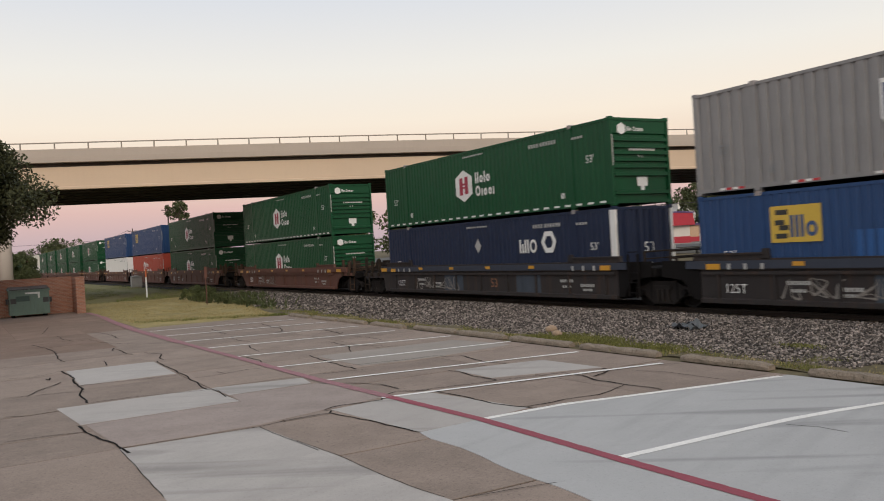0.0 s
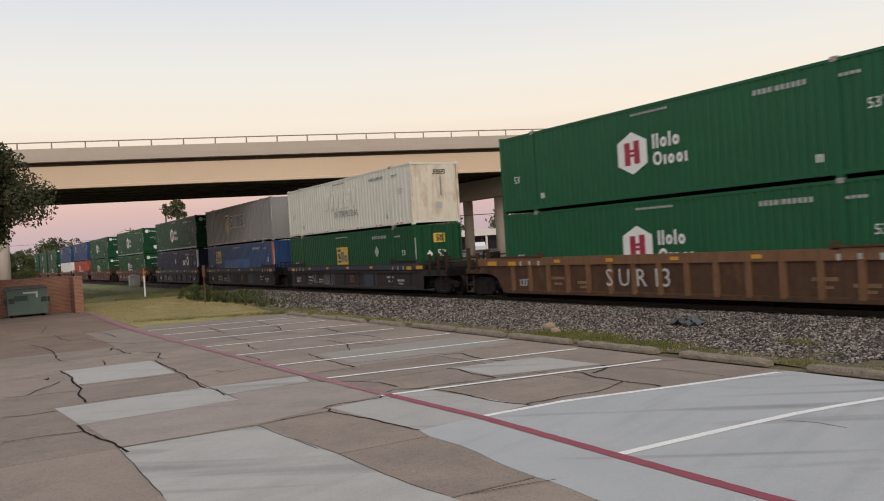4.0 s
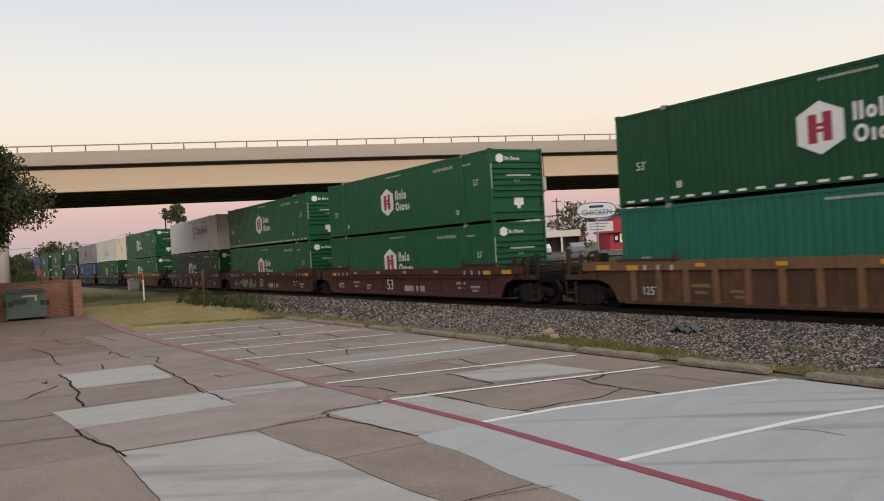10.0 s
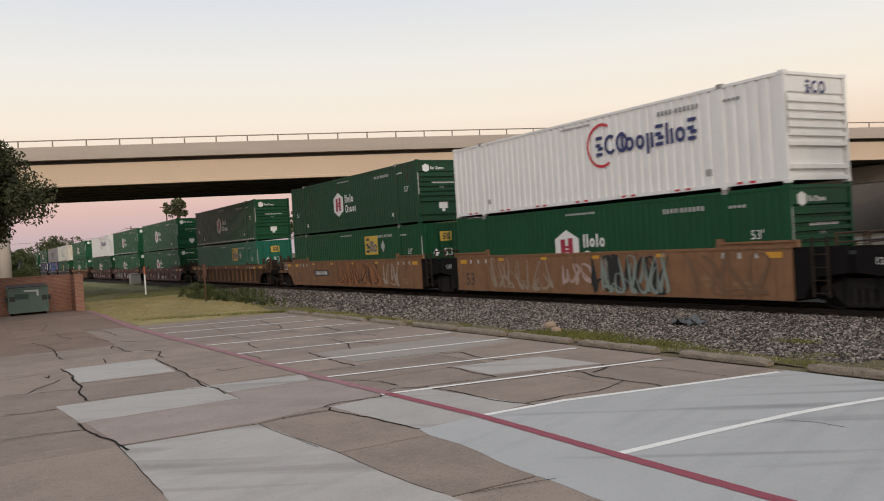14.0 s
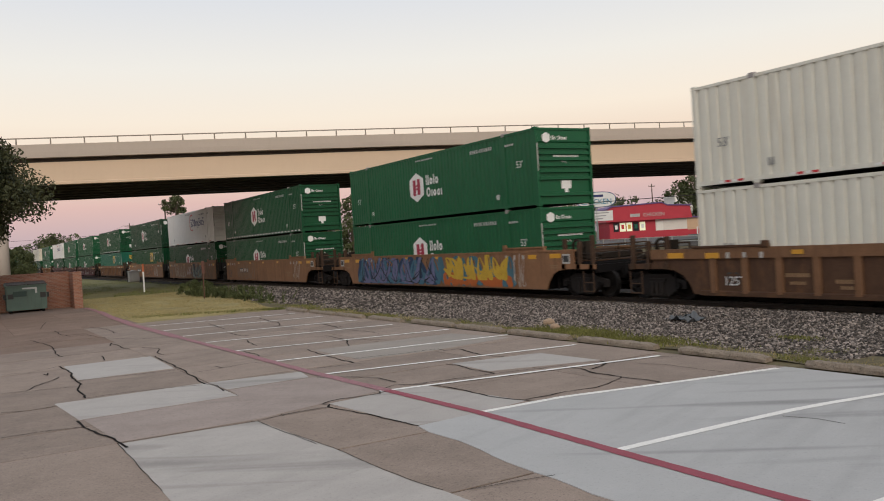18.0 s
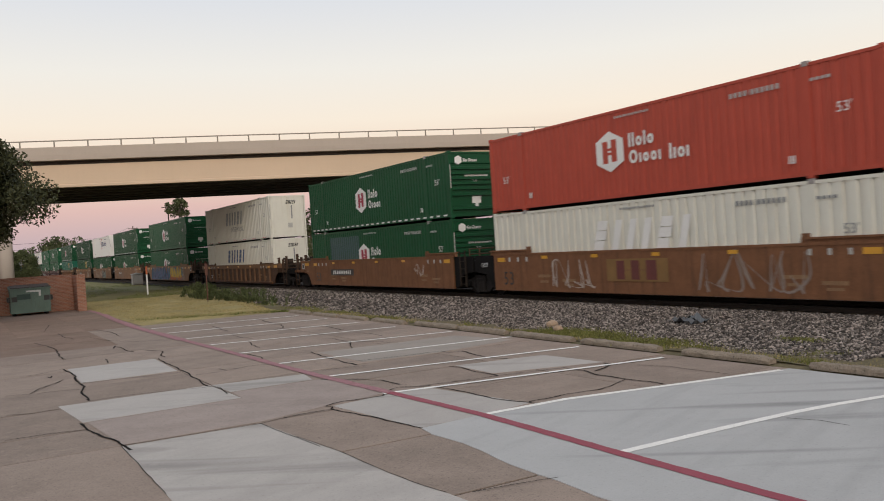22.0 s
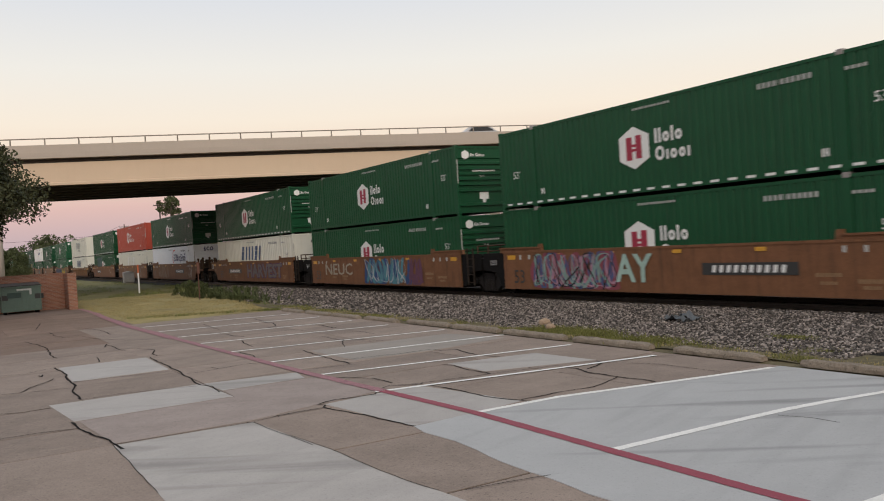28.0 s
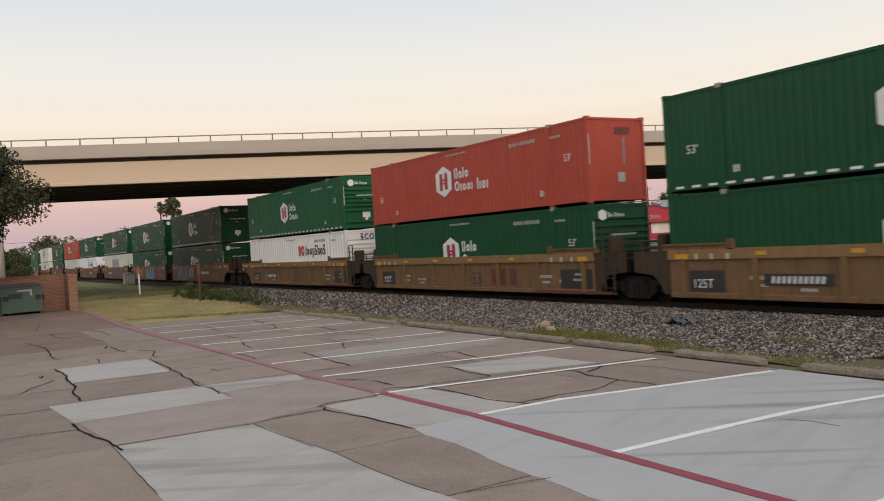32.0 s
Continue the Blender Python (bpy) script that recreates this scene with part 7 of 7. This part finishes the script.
part("door", Shape().box(6.9, 7.8, 0.0, 0.05, 1.0, 2.5), PALEWALL, shop)
def sign_word(body, size, x, z, y=-0.515):
    s = text_shape(body, size, 0.005)
    s.v = [(x + a, y, z + b) for a, b, _ in s.v]
    return s
part("lettering", sign_word("CHICKEN", 0.72, 6.4, 3.35), LOGO_PALE, shop)
part("name_bar", Shape().quad((3.0, -0.515, 3.15), (4.4, -0.515, 3.15), (4.4, -0.515, 3.6), (3.0, -0.515, 3.6)), LOGO_PALE, shop)
annex = placed(tagged(new("shop_annex"), "low peach annex with a red base and violet roof edge", "building"), 103, 96, 0.95, -30.4)
part("wall", Shape().box(-3.2, 5.4, 0, 5, 0.8, 2.7), BEIGE, annex)
part("base_wall", Shape().box(-3.25, 5.45, -0.05, 5, -0.3, 0.8), REDWALL, annex)
part("roof_edge", Shape().box(-3.5, 5.7, -0.3, 5.2, 2.7, 2.9), PURPLE, annex)
part("door", Shape().box(-2.6, -1.4, -0.03, 0, 0.2, 2.3), SHADEGLASS, annex)
for k in range(3):
    b = placed(tagged(new("bollard"), "white painted steel bollard by the annex", "bollard", "bollards"), 99.5 + k * 1.9, 93.4 - k * 1.1, 0.95, 0)
    part("pipe", Shape().rod((0, 0, -0.1), (0, 0, 1.2), 0.1, n=10), LOGO_WHITE, b)
bill = placed(tagged(new("pole_sign"), "oval white roadside sign on a steel pole", "sign"), 70.5, 80.4, 0.95, -30.4)
def oval(w, h, x, y0, y1, z, m, name, label=""):
    pts = [(x + w / 2 * math.copysign(abs(math.cos(a)) ** 0.6, math.cos(a)), z + h / 2 * math.copysign(abs(math.sin(a)) ** 0.8, math.sin(a))) for a in (k * math.pi / 16 for k in range(32))]
    part(name, Shape().prism(pts, y0, y1, "y"), m, bill, label)
oval(5.0, 2.0, 0, -0.15, 0.15, 5.4, LOGO_BLUE, "sign_rim")
oval(4.8, 1.82, 0, -0.18, 0.18, 5.4, LOGO_WHITE, "sign_face")
s_ = text_shape("CHICKEN", 0.95, 0.012)
s_.v = [(a * 0.95, -0.2, 5.1 + b) for a, b, _ in s_.v]
part("lettering", s_, surface("teal_lettering", (0.06, 0.24, 0.34), 0.5), bill)
part("name_bar", Shape().quad((-0.9, -0.2, 5.72), (0.9, -0.2, 5.72), (0.9, -0.2, 6.02), (-0.9, -0.2, 6.02)), LOGO_NAVY, bill)
part("pole", Shape().rod((0, 0, -0.2), (0, 0, 4.5), 0.14), STEEL, bill)
part("letter_board", Shape().box(-1.3, 2.0, -0.12, 0.12, 2.7, 3.95), LOGO_WHITE, bill)
for k in range(3):
    part("name_bar", Shape().quad((-1.0, -0.13, 3.65 - k * 0.36), (1.5 - k * 0.4, -0.13, 3.65 - k * 0.36), (1.5 - k * 0.4, -0.13, 3.75 - k * 0.36), (-1.0, -0.13, 3.75 - k * 0.36)), LOGO_GREY, bill)
mall = placed(tagged(new("shop_row"), "low row of shops with a pale fascia and dark fronts", "building"), 72, 108.6, 0.95, -30.4)
part("roof_fascia", Shape().box(-6, 15, -0.8, 9, 2.5, 3.5), OFFWHITE, mall)
part("wall", Shape().box(-6, 15, 1.0, 9, -0.3, 2.5), surface("dark_shop_wall", (0.09, 0.05, 0.05), 0.8), mall)
for k in range(8):
    part("pillar", Shape().box(-5.8 + k * 2.95, -5.5 + k * 2.95, -0.7, -0.4, -0.2, 2.5), (OFFWHITE, REDWALL)[k % 2], mall)
    part("window", Shape().box(-5.3 + k * 2.6, -3.2 + k * 2.6, 0.95, 1.0, 0.4, 2.2), SHADEGLASS, mall)
block = placed(tagged(new("office_block"), "pale two-storey block with small upper windows and an open ground floor", "building"), 138.4, 115.8, 0.95, -30.4)
part("upper_storey", Shape().box(0, 34, 0, 14, 3.2, 8.4), PALEWALL, block)
part("parapet", Shape().box(-0.15, 34.15, -0.15, 14.15, 8.4, 8.8), PALEWALL, block)
part("ground_floor", Shape().box(0.4, 33.6, 2.0, 13.6, -0.3, 3.2), SHADEGLASS, block)
for k in range(9):
    part("pillar", Shape().box(k * 4.1, k * 4.1 + 0.8, 0.1, 0.9, -0.2, 3.2), PALEWALL, block)
    part("window", Shape().box(1.7 + k * 3.9, 2.5 + k * 3.9, -0.05, 0.1, 4.9, 6.4), SHADEGLASS, block)
    part("window_sill", Shape().box(1.6 + k * 3.9, 2.6 + k * 3.9, -0.14, 0.0, 4.78, 4.9), PALEWALL, block)
for k in (0.6, 3.2, 8.4):
    part("wall_lamp", Shape().soft_box(k, k + 0.35, -0.3, -0.02, 2.7, 3.0, 0.04), glow("wall_lamp_glass", (1.0, 0.95, 0.85), 4.0) if k < 1 else bpy.data.materials["wall_lamp_glass"], block, "lit wall lamp")
part("entrance_porch", Shape().box(-3.5, 0, 1, 8, -0.2, 6.2), PALEWALL, block)
tower = placed(tagged(new("pale_block"), "plain pale block behind the restaurant", "building"), 128, 122, 0.95, -30.4)
part("wall", Shape().box(0, 5.5, 0, 8, -0.3, 7.4), PALEWALL, tower)
part("roof", Shape().box(-0.15, 5.65, -0.15, 8.15, 7.4, 7.7), PALEWALL, tower)
for k in range(2):
    part("window", Shape().box(1.2 + k * 2.4, 2.0 + k * 2.4, -0.05, 0.05, 4.2, 5.6), SHADEGLASS, tower)
for k, (x, y, turn, col, nm) in enumerate(((74.5, 89.6, 60, (0.3, 0.32, 0.34), "silver"), (71.0, 92.5, 60, (0.7, 0.7, 0.7), "white"), (68, 97, 60, (0.03, 0.03, 0.04), "black"), (64.5, 99, 60, (0.7, 0.7, 0.7), "white"), (112, 92, 150, (0.02, 0.02, 0.025), "black"))):
    v = vehicle("car", col, "parked_car", nm + " sedan parked on the forecourt", 4.5, 1.8, CAR, [[(-1.2, 1.05), (-0.85, 1.38), (0.4, 1.4), (0.95, 1.05)]])
    placed(v, x, y, 0.975, turn)
fence = tagged(new("pipe_fence"), "white pipe fence along the road beyond the track", "fence")
for k in range(14):
    part("post", Shape().rod((44.0, 40 + k * 2.4, 0.7), (44.0, 40 + k * 2.4, 1.75), 0.045), LOGO_PALE, fence)
for z in (1.35, 1.7):
    part("bar", Shape().rod((44.0, 39.5, z), (44.0, 72, z), 0.035), LOGO_PALE, fence)


motions()
